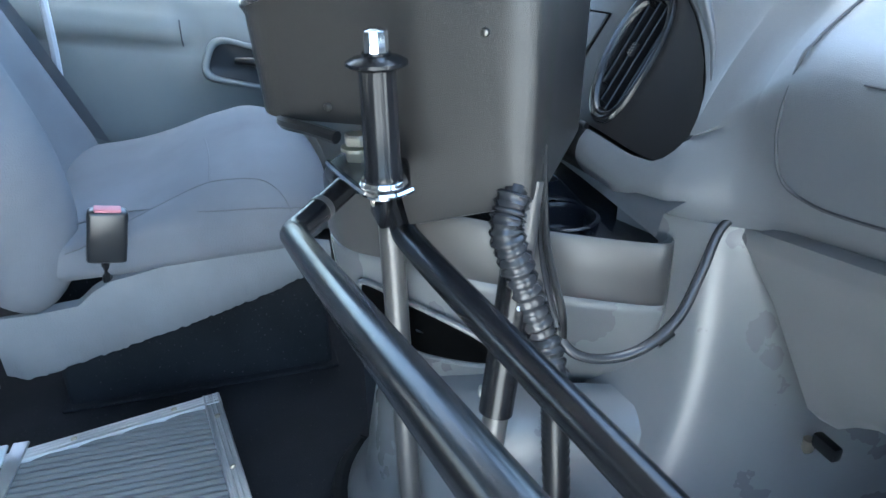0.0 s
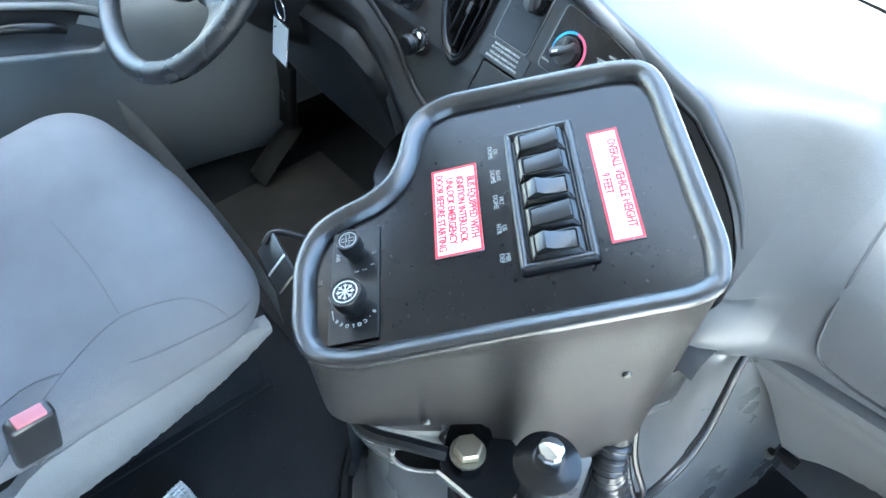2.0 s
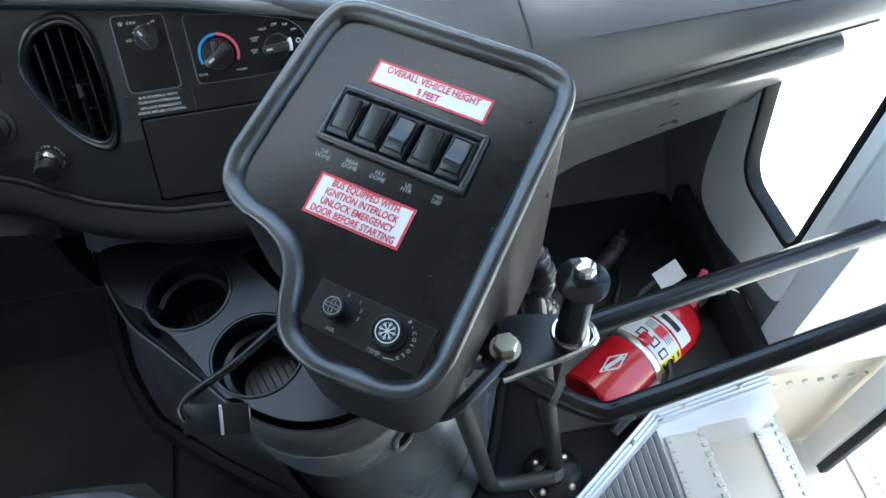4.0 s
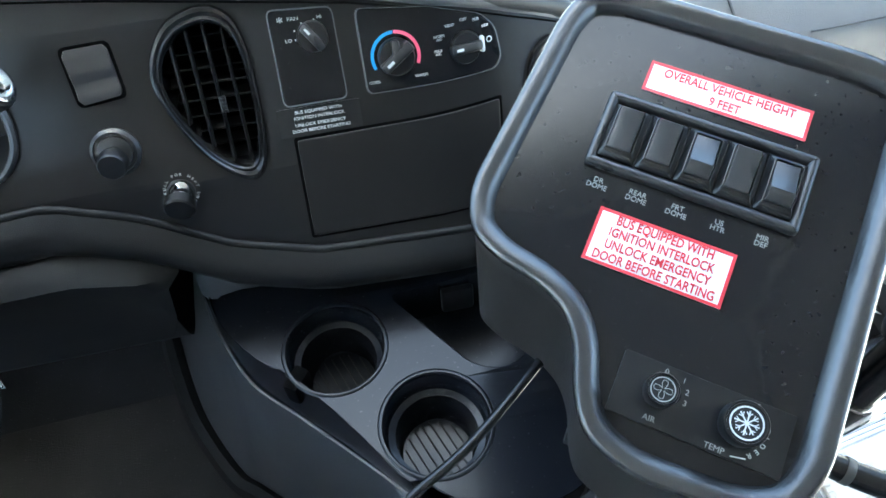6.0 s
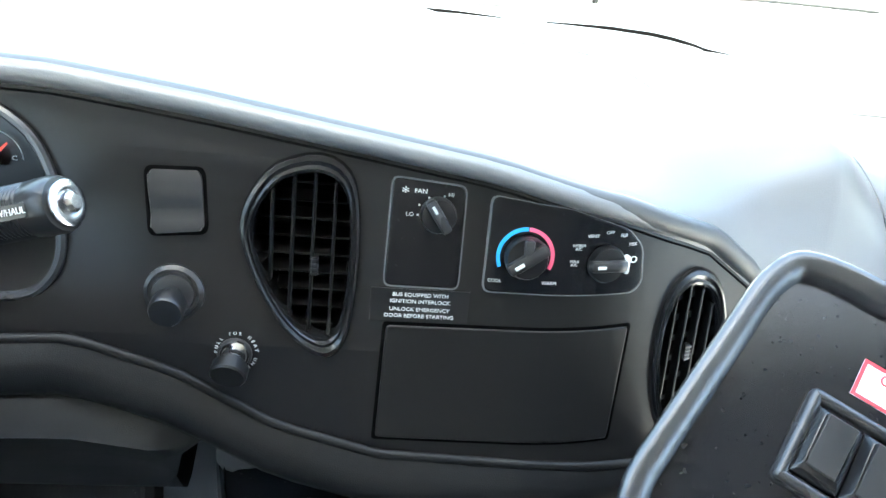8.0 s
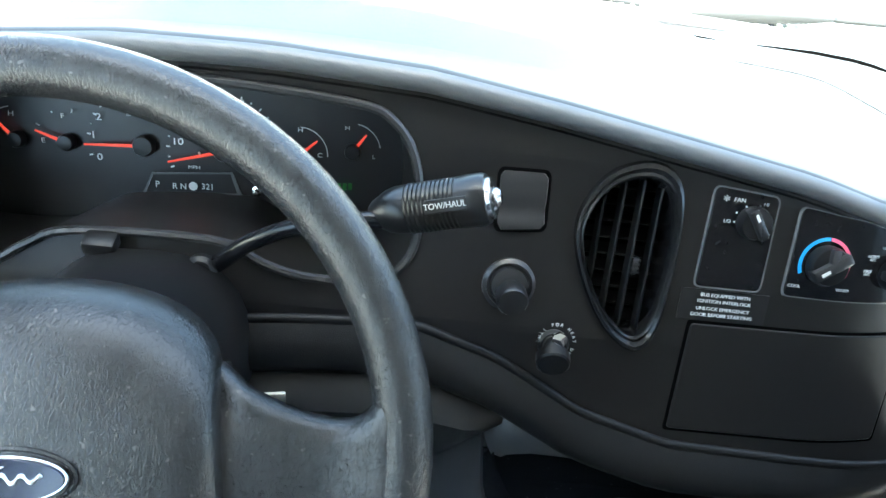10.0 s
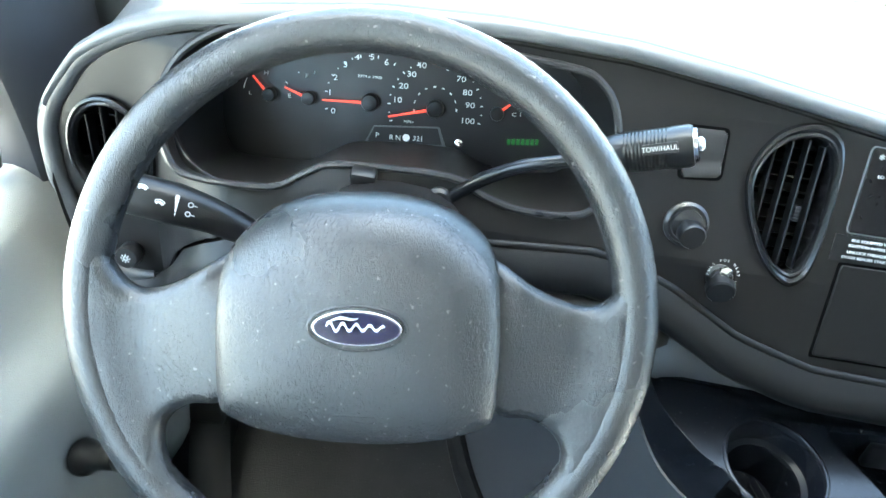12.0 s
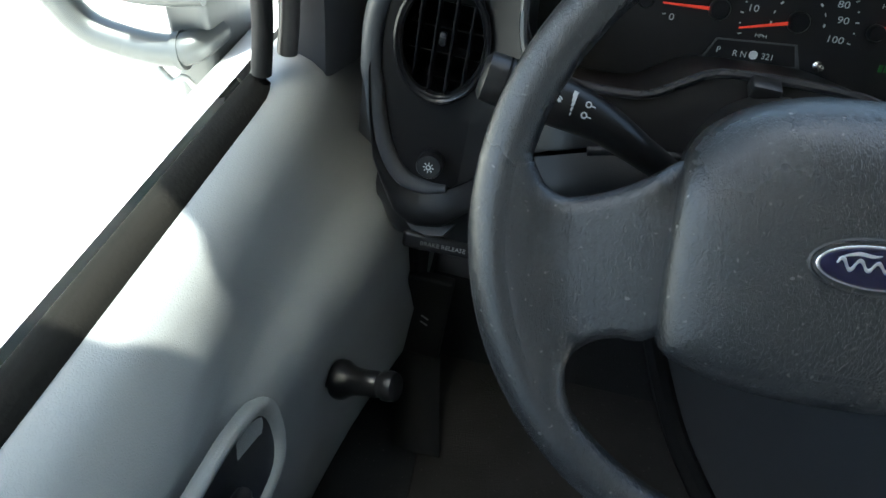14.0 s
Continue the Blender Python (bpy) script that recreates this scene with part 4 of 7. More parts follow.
pad = thing("blank_cover", on_face(-.166, .697).translation, "small square charcoal blank cover with a dished foot", "blank cover")
pad_rings = []
for k_ in range(11):
    v_ = k_ / 10
    zl, zr = .7145 - .0365 * v_, .7155 - .0345 * v_
    lift_ = .0036 + (.0008 if 0 < k_ < 10 else -.0006) - .0022 * math.exp(-((v_ - .68) / .16) ** 2) + .0016 * sstep(.75, .95, v_)
    e_ = .003 * (1 - min(1.0, min(v_, 1 - v_) / .1))
    pad_rings.append([on_face(-.184 + .003 * v_ + e_ + (.035 - .0005 * v_ - 2 * e_) * u_, zl + (zr - zl) * u_, lift_ - .0012 * (abs(2 * u_ - 1) > .97)) @ Vector((0, 0, 0)) for u_ in (0, .015, .06, .2, .4, .6, .8, .94, .985, 1)])
part("plate", loft(pad_rings, False), M_DARKGLOSS, pad, angle=60)
part("gap", plate([fp(pad_gap), fp(PADO)], .002, 0, FACE @ Matrix.Translation((0, 0, .0027))), M_GAP, pad, "thin black gap", smooth=False)


def push_knob(x, z, label, ring=.0165, r=.0095, out=.030, dx=0.0, dz=-.008, m=None):
    m = m or on_face(x, z, .002)
    k = thing("pull_knob", m.translation, label, "knob")
    part("collar", lathe([(ring, 0), (ring, .003), (ring * .86, .005), (ring * .84, .003), (ring * .72, .003), (ring * .68, .006), (ring * .5, .0065), (0, .0065)], 28, m), M_DARKGLOSS, k, "stepped black collar")
    p0 = m.translation
    nrm = (m.to_3x3() @ Vector((0, 0, 1))).normalized()
    tip = p0 + nrm * out + Vector((dx, 0, dz))
    ax = (tip - p0).normalized()
    mm = basis(p0, ax.orthogonal(), ax.cross(ax.orthogonal()))
    L = (tip - p0).length
    part("stem", lathe([(r * .62, 0), (r * .62, L * .55)], 18, mm), M_BLACK, k)
    part("cap", lathe([(r * .75, L * .45), (r, L * .55), (r, L * .93), (r * .9, L), (0, L)], 24, mm), M_BLACK, k, "round black cap")
    return k


push_knob(-.166, .6435, "black pull-out lighter knob in a stepped collar", .0200, .0115, .030)
heat = push_knob(-.125, .6065, "black heater pull knob with round lettered collar", .0120, .0128, .024, -.002, -.012)
part("nut", lathe([(.006, 0), (.006, .003), (.003, .004), (0, .004)], 8, on_face(-.1225, .6115, .007)), M_CHROME, heat, "bright hexagonal nut")
for i, ch in enumerate("PULL FOR HEAT UNIT"):
    if ch != " ":
        a = 182 - i * 14.5
        part("lettering", lettering(ch, .0034, on_face(-.1235, .609, .0085) @ pose(0, 0, 0, 0, 0, a - 90) @ Matrix.Translation((0, .0138, -.003))), M_INK, heat, smooth=False)
lm = basis((-.684, .546, .4905), (1, 0, 0), (0, .36, .93))
lamp = push_knob(0, 0, "black headlamp knob with a white lamp symbol", .0145, .0118, .036, 0, .001, lm)
axl = (lm.to_3x3() @ Vector((0, 0, 1))).normalized()
tipc = lm.translation + axl * .0365 + Vector((0, 0, .001))
LB = basis(tipc + axl * .0003, Vector((1, 0, 0)), axl.cross(Vector((1, 0, 0))))
part("lamp_symbol", plate([arc(.0016, .0024, 0, 360)], .0003, 0, LB), M_INK, lamp, smooth=False)
for k in range(8):
    part("ray", rbox(.0018, .0007, .0003, 0, 1, LB @ pose(0, 0, 0, 0, 0, 45 * k) @ Matrix.Translation((.0041, 0, 0))), M_INK, lamp, smooth=False)

# ---- top of the dash: defroster slots and airbag seam ----
def pad_z(x, y):
    p = fine_section(x)[:25]
    return float(np.interp(y, [q[1] for q in p][::-1], [q[2] for q in p][::-1]))


def on_pad(pts, r, name, material, label, lift=.0):
    q = spline([(x, y, 0) for x, y in pts], 8)
    return part(name, tube([(v.x, v.y, pad_z(v.x, v.y) + lift) for v in q], r, 6), material, dashboard, label)


for x0, x1, y in ((-.40, -.172, .880), (-.10, .095, .905), (.145, .37, .915)):
    on_pad([(x0, y), (x0 * .66 + x1 * .34, y + .008), (x0 * .34 + x1 * .66, y + .012), (x1, y + .010)], [.001, .0030, .0030, .001], "defroster_slot", M_GAP, "dark defroster slot", .0)
on_pad([(.0, .822), (.072, .828), (.133, .830), (.17, .829), (.19, .822), (.212, .797), (.230, .765)], .0009, "seam", M_SEAM, "fine dark seam", .0006)
gasket = loft([[(x, .974 + dy, far_edge(x) - dz) for x in np.linspace(-.62, .24, 30)] for dy, dz in ((0, .004), (.02, .009), (.045, .024 ), (.05, .05))], False)
part("glass_gasket", gasket, M_GAP, dashboard, "black rubber strip below the glass", angle=60)


def skin_pt(x, s):
    p = fine_section(x)
    i = min(int(s), len(p) - 2)
    a, b = Vector(p[i]), Vector(p[i + 1])
    return a.lerp(b, s - i)


def on_skin(pts, r, label, material=None, lift=.001):
    out = [skin_pt(x, s) + Vector((0, -lift, lift * .6)) for x, s in pts]
    return part("seam", tube(spline(out, 4), r, 6), material or M_SEAM, dashboard, label)


on_skin([(.86, 8.6), (.6, 8.6), (.45, 8.6), (.405, 8.75), (.391, 9.6), (.396, 12), (.402, 15), (.408, 18), (.412, 20), (.415, 22), (.422, 26), (.432, 29), (.46, 31), (.52, 31.8), (.7, 31.8), (.86, 31.8)], .0016, "fine seam of the airbag lid")
on_skin([(.49, 23.9), (.6, 23.6), (.70, 23.4), (.79, 23.2)], .0009, "faint moulded line on the airbag lid")

# ---- lower dash on the passenger side ----
def knee(x):
    k = (x - .40) / .46
    t_, yb_, zb_ = .470 + .167 * (x - .38), .618 + .12 * max(0.0, x - .465), .297 + .034 * sstep(.385, .475, x) + .11 * max(0.0, x - .465)
    return [(x, .66, t_ - .004), (x, .602, t_ - .006), (x, .591, t_ - .001), (x, .580, t_ - .001), (x, .572, t_ - .007), (x, .570, t_ - .016), (x, .574, t_ - .026), (x, .579, t_ - .037), (x, .577 * .55 + yb_ * .45, t_ * .55 + zb_ * .45), (x, yb_, zb_), (x, yb_ + .012, zb_ - .012), (x, yb_ + .04, zb_ - .012), (x, .80, zb_)]


rows_ = []
for x in np.linspace(.376, .84, 16):
    p = knee(x)
    lean = max(0.0, 1 - (x - .376) / .4)
    rows_.append([(q[0] + lean * .095 * max(0, (.468 - q[2]) / .2), q[1], q[2]) for q in p])
knee_panel = part("knee_panel", loft(rows_, False), M_GREY_LIGHT, None)
tagged(knee_panel, "grey moulded lower dash panel below the passenger airbag", "dash panel", kind="structure")
clip_ = thing("latch", (.45, .645, .26), "small metal latch under the lower dash panel", "latch")
part("bolt", lathe([(.006, 0), (.006, .012), (.004, .016), (0, .016)], 12, pose(.452, .636, .25, 180)), M_STEEL, clip_)
part("bracket", rbox(.03, .012, .016, .003, 2, Matrix.Translation((.47, .64, .254))), M_BLACK, clip_)

# ---- lower dash on the driver's side ----
low_rows = []
low = thing("knee_bolster", (-.4, .5, .5), "grey lower steering column panel", "dash panel", kind="structure")
for x in np.linspace(-.728, -.150, 36):
    b = zb(x) - .044
    e = .016 * (1 - sstep(-.175, -.150, x)) * sstep(-.72, -.68, x)
    k_ = sstep(-.60, -.665, x)                # by the door it ends higher, above the brake release
    inner_ = .075 * sstep(-.20, -.150, x) - .03 * sstep(-.70, -.728, x)
    bot, yb_ = .305 * (1 - k_) + .392 * k_, .553 * (1 - k_) + .425 * k_
    yt_ = .480 * (1 - k_) + (yf(b) + .022) * k_
    low_rows.append([(x, yf(b) + .03, b + .012), (x, yt_ + .006 - e * .5, b + .002), (x, yt_ - e, b - .010), (x - inner_ * .25, yt_ - e * .8 + .004, b - .04 * (1 - .5 * k_)),
                  (x - inner_ * .55, (yt_ + yb_) / 2, (b + bot) / 2 - .02 * (1 - k_)), (x - inner_ * .9, yb_ - .012, bot + .022), (x - inner_, yb_ - .004, bot + .006), (x - inner_, yb_ + .012, bot), (x - inner_, yb_ + .10, bot + .006)])
rows_ = []
for x in np.linspace(-.738, -.56, 12):
    sl_, ro_ = sstep(-.70, -.738, x), .010 * sstep(-.715, -.738, x)
    rows_.append([(x + .018 * sl_ * w_, y + ro_, z - ro_ * (w_ < .2)) for y, z, w_ in ((.60, .462, 0), (.546, .462, 0), (.534, .459, 0), (.527, .452, .05), (.524, .442, .15), (.524, .42, .5), (.528, .395, .8), (.531, .383, .95), (.537, .376, 1), (.62, .372, 1))])
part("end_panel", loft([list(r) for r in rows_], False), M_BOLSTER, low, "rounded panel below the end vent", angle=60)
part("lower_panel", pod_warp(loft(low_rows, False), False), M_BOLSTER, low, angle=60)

# ---- steering wheel and column ----
WN = Vector((-.0622, -.7487, .660)).normalized()
WX = (Vector((1, 0, 0)) - WN * WN.x).normalized()
WM = basis((-.4311, .3611, .6709), WX, WN.cross(WX)) @ pose(0, 0, 0, 0, 0, 6.6)
WP = WM @ Matrix.Translation((.004, 0, 0))         # hub and spokes sit a little off the rim's centre
RIM_R, RIM_T = .1895, .0152
wheel = thing("steering_wheel", (-.4311, .3611, .6709), "dark grey leather-grained two-spoke steering wheel", "steering wheel")
rim_pts = [(RIM_R * math.cos(2 * math.pi * (k - 24) / 96), RIM_R * math.sin(2 * math.pi * (k - 24) / 96), 0) for k in range(97)]
part("rim", moved(tube(rim_pts, RIM_T, 20, False), WM), M_WHEEL, wheel, "thick worn leather-grained rim")


def mirrored(half):
    """A closed outline from its right half, top to bottom."""
    return half + [(-x, y) for x, y in half[::-1] if abs(x) > 1e-6]


up_edge = [(0, .045), (.04, .045), (.075, .043), (.093, .0375), (.118, .0215), (.142, .0115), (.158, .0105), (.170, .020), (.1785, .042)]
top_hole = smooth2([(-x, y) for x, y in up_edge[:0:-1]] + up_edge + [(.183 * math.cos(radians(a)), .183 * math.sin(radians(a))) for a in range(20, 166, 10)], 4)
low_half = [(0, -.055), (.05, -.056), (.085, -.060), (.100, -.0685), (.118, -.070), (.135, -.081), (.1395, -.097), (.129, -.123), (.099, -.149), (.05, -.172), (0, -.179)]
low_hole = smooth2(mirrored(low_half), 4)
web = plate([circle(-.004, 0, .193, 72), top_hole, low_hole], .021, .0085)
for k in range(-14, 15):
    for no_ in ((1, 0, 0), (0, 1, 0)):
        bmesh.ops.bisect_plane(web, geom=web.verts[:] + web.edges[:] + web.faces[:], plane_co=(.0131 * k, .0131 * k, 0), plane_no=no_)
bmesh.ops.remove_doubles(web, verts=web.verts[:], dist=.0003)
bmesh.ops.triangulate(web, faces=[f_ for f_ in web.faces if len(f_.verts) > 4])
for v_ in web.verts:                         # the spokes rise from the rim towards the hub, a little hollow between
    r_ = math.hypot(v_.co.x + .004, v_.co.y)
    v_.co.z += .0050 + .008 * sstep(.165, .085, r_) + .0080 * sstep(.150, .184, r_)
    v_.co.z -= .014 * sstep(.0, .036, v_.co.y) * sstep(.108, .086, abs(v_.co.x))
part("spoke_web", moved(web, WP), M_WHEEL, wheel, "broad grained spokes", angle=60)
pad_half = [(0, .0825), (.03, .0805), (.058, .0725), (.078, .059), (.0905, .041), (.0945, .012), (.0955, -.030), (.0935, -.060), (.088, -.0705), (.066, -.0795), (.035, -.0850), (0, -.0865)]
pad_out = smooth2(mirrored(pad_half), 4)
PAD_SIDE = ((1.0, .0150), (.995, .0178), (.985, .0205), (.96, .0232), (.90, .0265), (.78, .0295), (.6, .0318), (.3, .034), (.02, .0345))
PAD_TOP = (-.014, -.009, -.005, .0018, .0115, .0215, .0285, .0335, .0345)


def pad_ring(k, side, top):
    out = []
    for x, y in pad_out:
        q = sstep(.012, .066, y)
        out.append(WP @ Vector((x * k, -.003 + (y + .003) * k, side * (1 - q) + top * q)))
    return out


part("airbag_cover", loft([pad_ring(1.0, .004, -.022)] + [pad_ring(k, a, b) for (k, a), b in zip(PAD_SIDE, PAD_TOP)]), M_WHEEL, wheel, "domed grained airbag cover", angle=75)
OM = WP @ Matrix.Translation((.003, -.0045, .0325))
oval = thing("emblem", OM.translation, "blue oval emblem with silver rim on the wheel", "emblem")
part("recess", loft([[OM @ Vector((x, y, h)) for x, y in circle(0, 0, r, 44, q)] for r, q, h in ((.0335, .0160, -.002), (.0330, .0155, .0022), (.0318, .0143, .0028), (.0300, .0125, .0012))], True, False), M_WHEEL, oval, "soft moulded surround")
part("rim", plate([circle(0, 0, .0292, 48, .0116)], .003, .0008, OM @ Matrix.Translation((0, 0, .0034))), M_CHROME, oval, "thin silver rim", smooth=False)
part("field", plate([circle(0, 0, .0278, 48, .0103)], .002, .0004, OM @ Matrix.Translation((0, 0, .0042))), M_OVAL, oval, "deep blue enamel field", smooth=False)
# the mark inside is a plain flowing ribbon
wave = [(-.0195 + .0013 * k, .0008 + .0030 * math.sin(k * .95) * (1 - .02 * k), .0044) for k in range(30)]
part("mark", moved(tube(wave, [.0004] + [.0009 + .0003 * math.sin(k * 1.9) for k in range(28)] + [.0003], 6, smoothn=3), OM), M_SHEET, oval, "plain silver ribbon")
part("mark", moved(tube([(-.0165, .0048, .0044), (-.010, .0066, .0044), (-.003, .0060, .0044), (.001, .0068, .0044)], [.0004, .0011, .0009, .0003], 6, smoothn=5), OM), M_SHEET, oval, "plain silver ribbon")
part("imprint", moved(tube([(-.014, -.0555, .0), (.014, -.0555, .0), (.016, -.058, -.0003), (.014, -.0605, -.0006), (-.014, -.0605, -.0006), (-.016, -.058, -.0003), (-.014, -.0555, .0)], .0008, 6), WP @ Matrix.Translation((0, -.008, .0297))), M_WHEEL, wheel, "faint moulded imprint")
for sx_ in (-1, 1):
    part("horn_mark", moved(tube([(sx_ * .062 - .004, -.004, .0), (sx_ * .062 + .003, -.0025, .0), (sx_ * .062 + .0045, -.0055, .0), (sx_ * .062 - .002, -.007, .0)], .0006, 5), WP @ Matrix.Translation((0, 0, .0301))), M_DARK, wheel)

CA = -WN
cen = Vector((-.43, .354, .684))
column = thing("steering_column", cen + CA * .15, "charcoal plastic steering column shroud", "steering column")
CB = basis(cen, WX, WN.cross(WX))


def col_ring(d, rx, ry, oy=0.0, n=28):
    return [CB @ Vector((rx * math.copysign(abs(math.cos(t)) ** .75, math.cos(t)), oy + ry * math.copysign(abs(math.sin(t)) ** .75, math.sin(t)), -d)) for t in (2 * math.pi * k / n for k in range(n))]


part("shroud", loft([col_ring(.045, .05, .05), col_ring(.05, .058, .06), col_ring(.10, .066, .072), col_ring(.15, .072, .082, .004), col_ring(.22, .072, .078, .002), col_ring(.30, .06, .06)]), M_DARK, column, angle=60)
part("shroud_seam", moved(tube([(-.074, .0, -.06), (-.074, .0, -.22)], .0012, 6), CB), M_BLACK, column)
part("tilt_tab", rbox(.022, .016, .012, .003, 2, Matrix.Translation((-.452, .522, .652))), M_DARK, column, "square tab on the shroud")
part("hazard_button", lathe([(.011, 0), (.011, .006), (.008, .009), (0, .009)], 18, basis((-.385, .52, .640), (1, 0, 0), (0, .5, 1))), M_DARK, column)
shift = thing("shift_lever", (-.372, .523, .639), "black column shift lever with ribbed grip", "shift lever")
part("stem", tube([(-.390, .530, .625), (-.372, .520, .648), (-.352, .512, .676), (-.325, .506, .700), (-.295, .503, .714), (-.262, .502, .722)], [.0065, .0062, .006, .0058, .0056, .0056], 14, smoothn=5), M_PAINT, shift, "glossy black bent stem")
GD = (Vector((-.200, .499, .752)) - Vector((-.266, .508, .7215))).normalized()
GM = basis((-.272, .509, .7188), GD.orthogonal(), GD.cross(GD.orthogonal()))
part("grip", lathe([(.0058, 0), (.0085, .003), (.0135, .012), (.0152, .018), (.0155, .024)] + [(.0153 + .0006 * (k % 2), .026 + .0014 * k) for k in range(24)] + [(.0158, .060), (.0162, .062), (.0162, .073), (.0150, .076), (.0118, .0765)], 30, GM), M_BLACK, shift, "ribbed charcoal grip", angle=25)
part("button_ring", lathe([(.0130, .0755), (.0130, .079), (.0105, .080), (.0075, .0795), (.0075, .078), (0, .078)], 24, GM), M_CHROMED, shift, "bright end ring")
part("button", lathe([(.006, .077), (.006, .082), (.004, .084), (0, .084)], 20, GM), M_CHROMED, shift, "round end button")
view = (Vector((-.30, .13, 1.03)) - Vector((-.225, .503, .74))).normalized()
ty = GD.cross(view).normalized() * -1
TB = basis(GM @ Vector((0, 0, .050)) + view * .0162, GD, view.cross(GD))
part("badge", plate([rect(-.0135, -.0042, .0125, .0042, .0015)], .0015, .0004, TB @ Matrix.Translation((0, 0, .0008))), M_BLACK, shift, "black badge", smooth=False)
part("lettering", lettering("TOW/HAUL", .0052, TB @ Matrix.Translation((-.0005, 0, .0011)), stretch=.95), M_INK, shift, smooth=False)

stalk = thing("turn_signal_stalk", (-.50, .47, .63), "black turn signal stalk with white symbols", "stalk")
SB = Vector((-.636, .458, .6555))
spts = [Vector((-.474, .500, .562)), Vector((-.500, .480, .592)), Vector((-.530, .4625, .6205)), Vector((-.562, .459, .6395)), Vector((-.593, .458, .649)), SB]
part("arm", tube(spts, [.0105, .0105, .0115, .0142, .0172, .0168], 20, smoothn=5), M_DARK, stalk)
part("end_cap", tube([SB, SB + (SB - spts[-2]).normalized() * .010, SB + (SB - spts[-2]).normalized() * .013], [.0172, .0168, .012], 20), M_DARK, stalk, "twist end cap")
part("cap_groove", tube([SB - (SB - spts[-2]).normalized() * .004, SB - (SB - spts[-2]).normalized() * .0025], .0173, 20), M_GAP, stalk)
v2 = (Vector((-.42, .065, 1.04)) - Vector((-.56, .46, .648))).normalized()
sd = (Vector(spts[4]) - Vector(spts[3])).normalized()
SBM = basis(Vector((-.590, .458, .6485)) + v2 * .0175, -sd, v2.cross(-sd))
for k in range(5):
    part("dash_mark", rbox(.0006 + .0006 * k, .0022 + .0004 * k, .0004, 0, 1, SBM @ Matrix.Translation((.001 - .0005 * k, -.007 + .0032 * k, 0))), M_INK, stalk, smooth=False)
for px, py in ((.010, .0035), (.010, -.004)):
    part("symbol", plate([arc(.0014, .0022, 0, 360), ], .0003, 0, SBM @ Matrix.Translation((px, py, 0))), M_INK, stalk, smooth=False)
    part("symbol_bar", rbox(.0032, .0007, .0003, 0, 1, SBM @ Matrix.Translation((px + .0035, py, -.0002))), M_INK, stalk, smooth=False)
for px, py in ((-.012, -.003), (-.027, .004)):
    part("wiper_symbol", plate([arc(.0022, .0042, 30, 150)], .0003, 0, SBM @ Matrix.Translation((px, py - .002, .0016))), M_INK, stalk, smooth=False)
    part("wiper_symbol", plate([arc(.0048, .0055, 40, 140)], .0003, 0, SBM @ Matrix.Translation((px, py - .002, .0016))), M_INK, stalk, smooth=False)

# key and tag in the column
key = thing("ignition_key", (-.335, .43, .60), "ignition key with split ring and blank white tag", "key")
part("lock", lathe([(.013, 0), (.013, .02), (.010, .024), (0, .024)], 20, basis((-.352, .440, .622), (0, .5, .7), (0, .7, -.5))), M_BLACK, key)
part("key_bow", rbox(.016, .003, .018, .0014, 2, pose(-.322, .432, .617, 0, 0, 10)), M_STEEL, key)
rp = [Vector((-.322 + .012 * math.cos(t), .424, .588 + .016 * math.sin(t))) for t in np.linspace(0, 2 * math.pi, 25)]
part("split_ring", tube(rp, .0011, 6, False), M_CHROME, key)
tg = part("tag", rbox(.036, .0022, .060, .001, 2, pose(-.322, .416, .541, -8, 6, 0)), M_LABEL, key, "blank white plastic tag")
part("tag_edge", rbox(.039, .0014, .066, .0006, 1, pose(-.322, .416, .5405, -8, 6, 0)), M_CLEAR, tg, "clear plastic sleeve", smooth=False)
for dz in (-.020, .020):
    part("pin", lathe([(.0012, -.0016), (.0012, .0016)], 8, pose(-.322 - dz * .1, .416 - dz * .14, .541 + dz * 1.2, 90)), M_BLACK, tg)

# ---- engine cover with its tray ----
UNIT = [(-.155, .53), (-.135, .492), (-.10, .437), (-.067, .390), (-.028, .335), (.008, .282), (.038, .240), (.075, .216), (.115, .207), (.155, .212), (.190, .232), (.225, .275), (.262, .330), (.293, .390), (.320, .450), (.343, .508)]
UNIT = [tuple(p)[:2] for p in spline([(a, b, 0) for a, b in UNIT], 3)] + [(.346, .518), (.343, .525), (.33, .530), (.28, .535)]
cover = thing("engine_cover", (.12, .4, 0), "grey moulded engine cover with stepped console unit", "engine cover")


def tray_drop(x):
    """The tray falls a little towards its passenger corner."""
    return .031 * min(1.0, max(0.0, (x - .22) / .12))


def uring(z, k, dy=0.0, dx=0.0):
    out = []
    for x, y in UNIT:
        low_ = max(0.0, (.40 - z) / .19)
        out.append((.115 + (x - .115) * k + dx - .075 * low_ ** 1.6 * sstep(.2, .34, x), .60 + (y - .60) * k + dy, z - tray_drop(x)))
    return out


UB = next(i for i, p in enumerate(UNIT) if p[0] > .035)
part("upper_band", loft([r_[UB:] for r_ in (uring(.458, .975), uring(.466, .985), uring(.469, .995), uring(.464, 1.003), uring(.44, 1.004), uring(.405, 1.002), uring(.398, .995))], False), M_BAND, cover, "darker grey band round the tray", angle=50)
part("console_body", loft([uring(.40, .985), uring(.396, .998), uring(.385, .998), uring(.33, .985), uring(.29, .965), uring(.25, .93), uring(.225, .90), uring(.215, .86), uring(.213, .80)], False), M_GREY_LIGHT, cover, "light grey console body", angle=50)


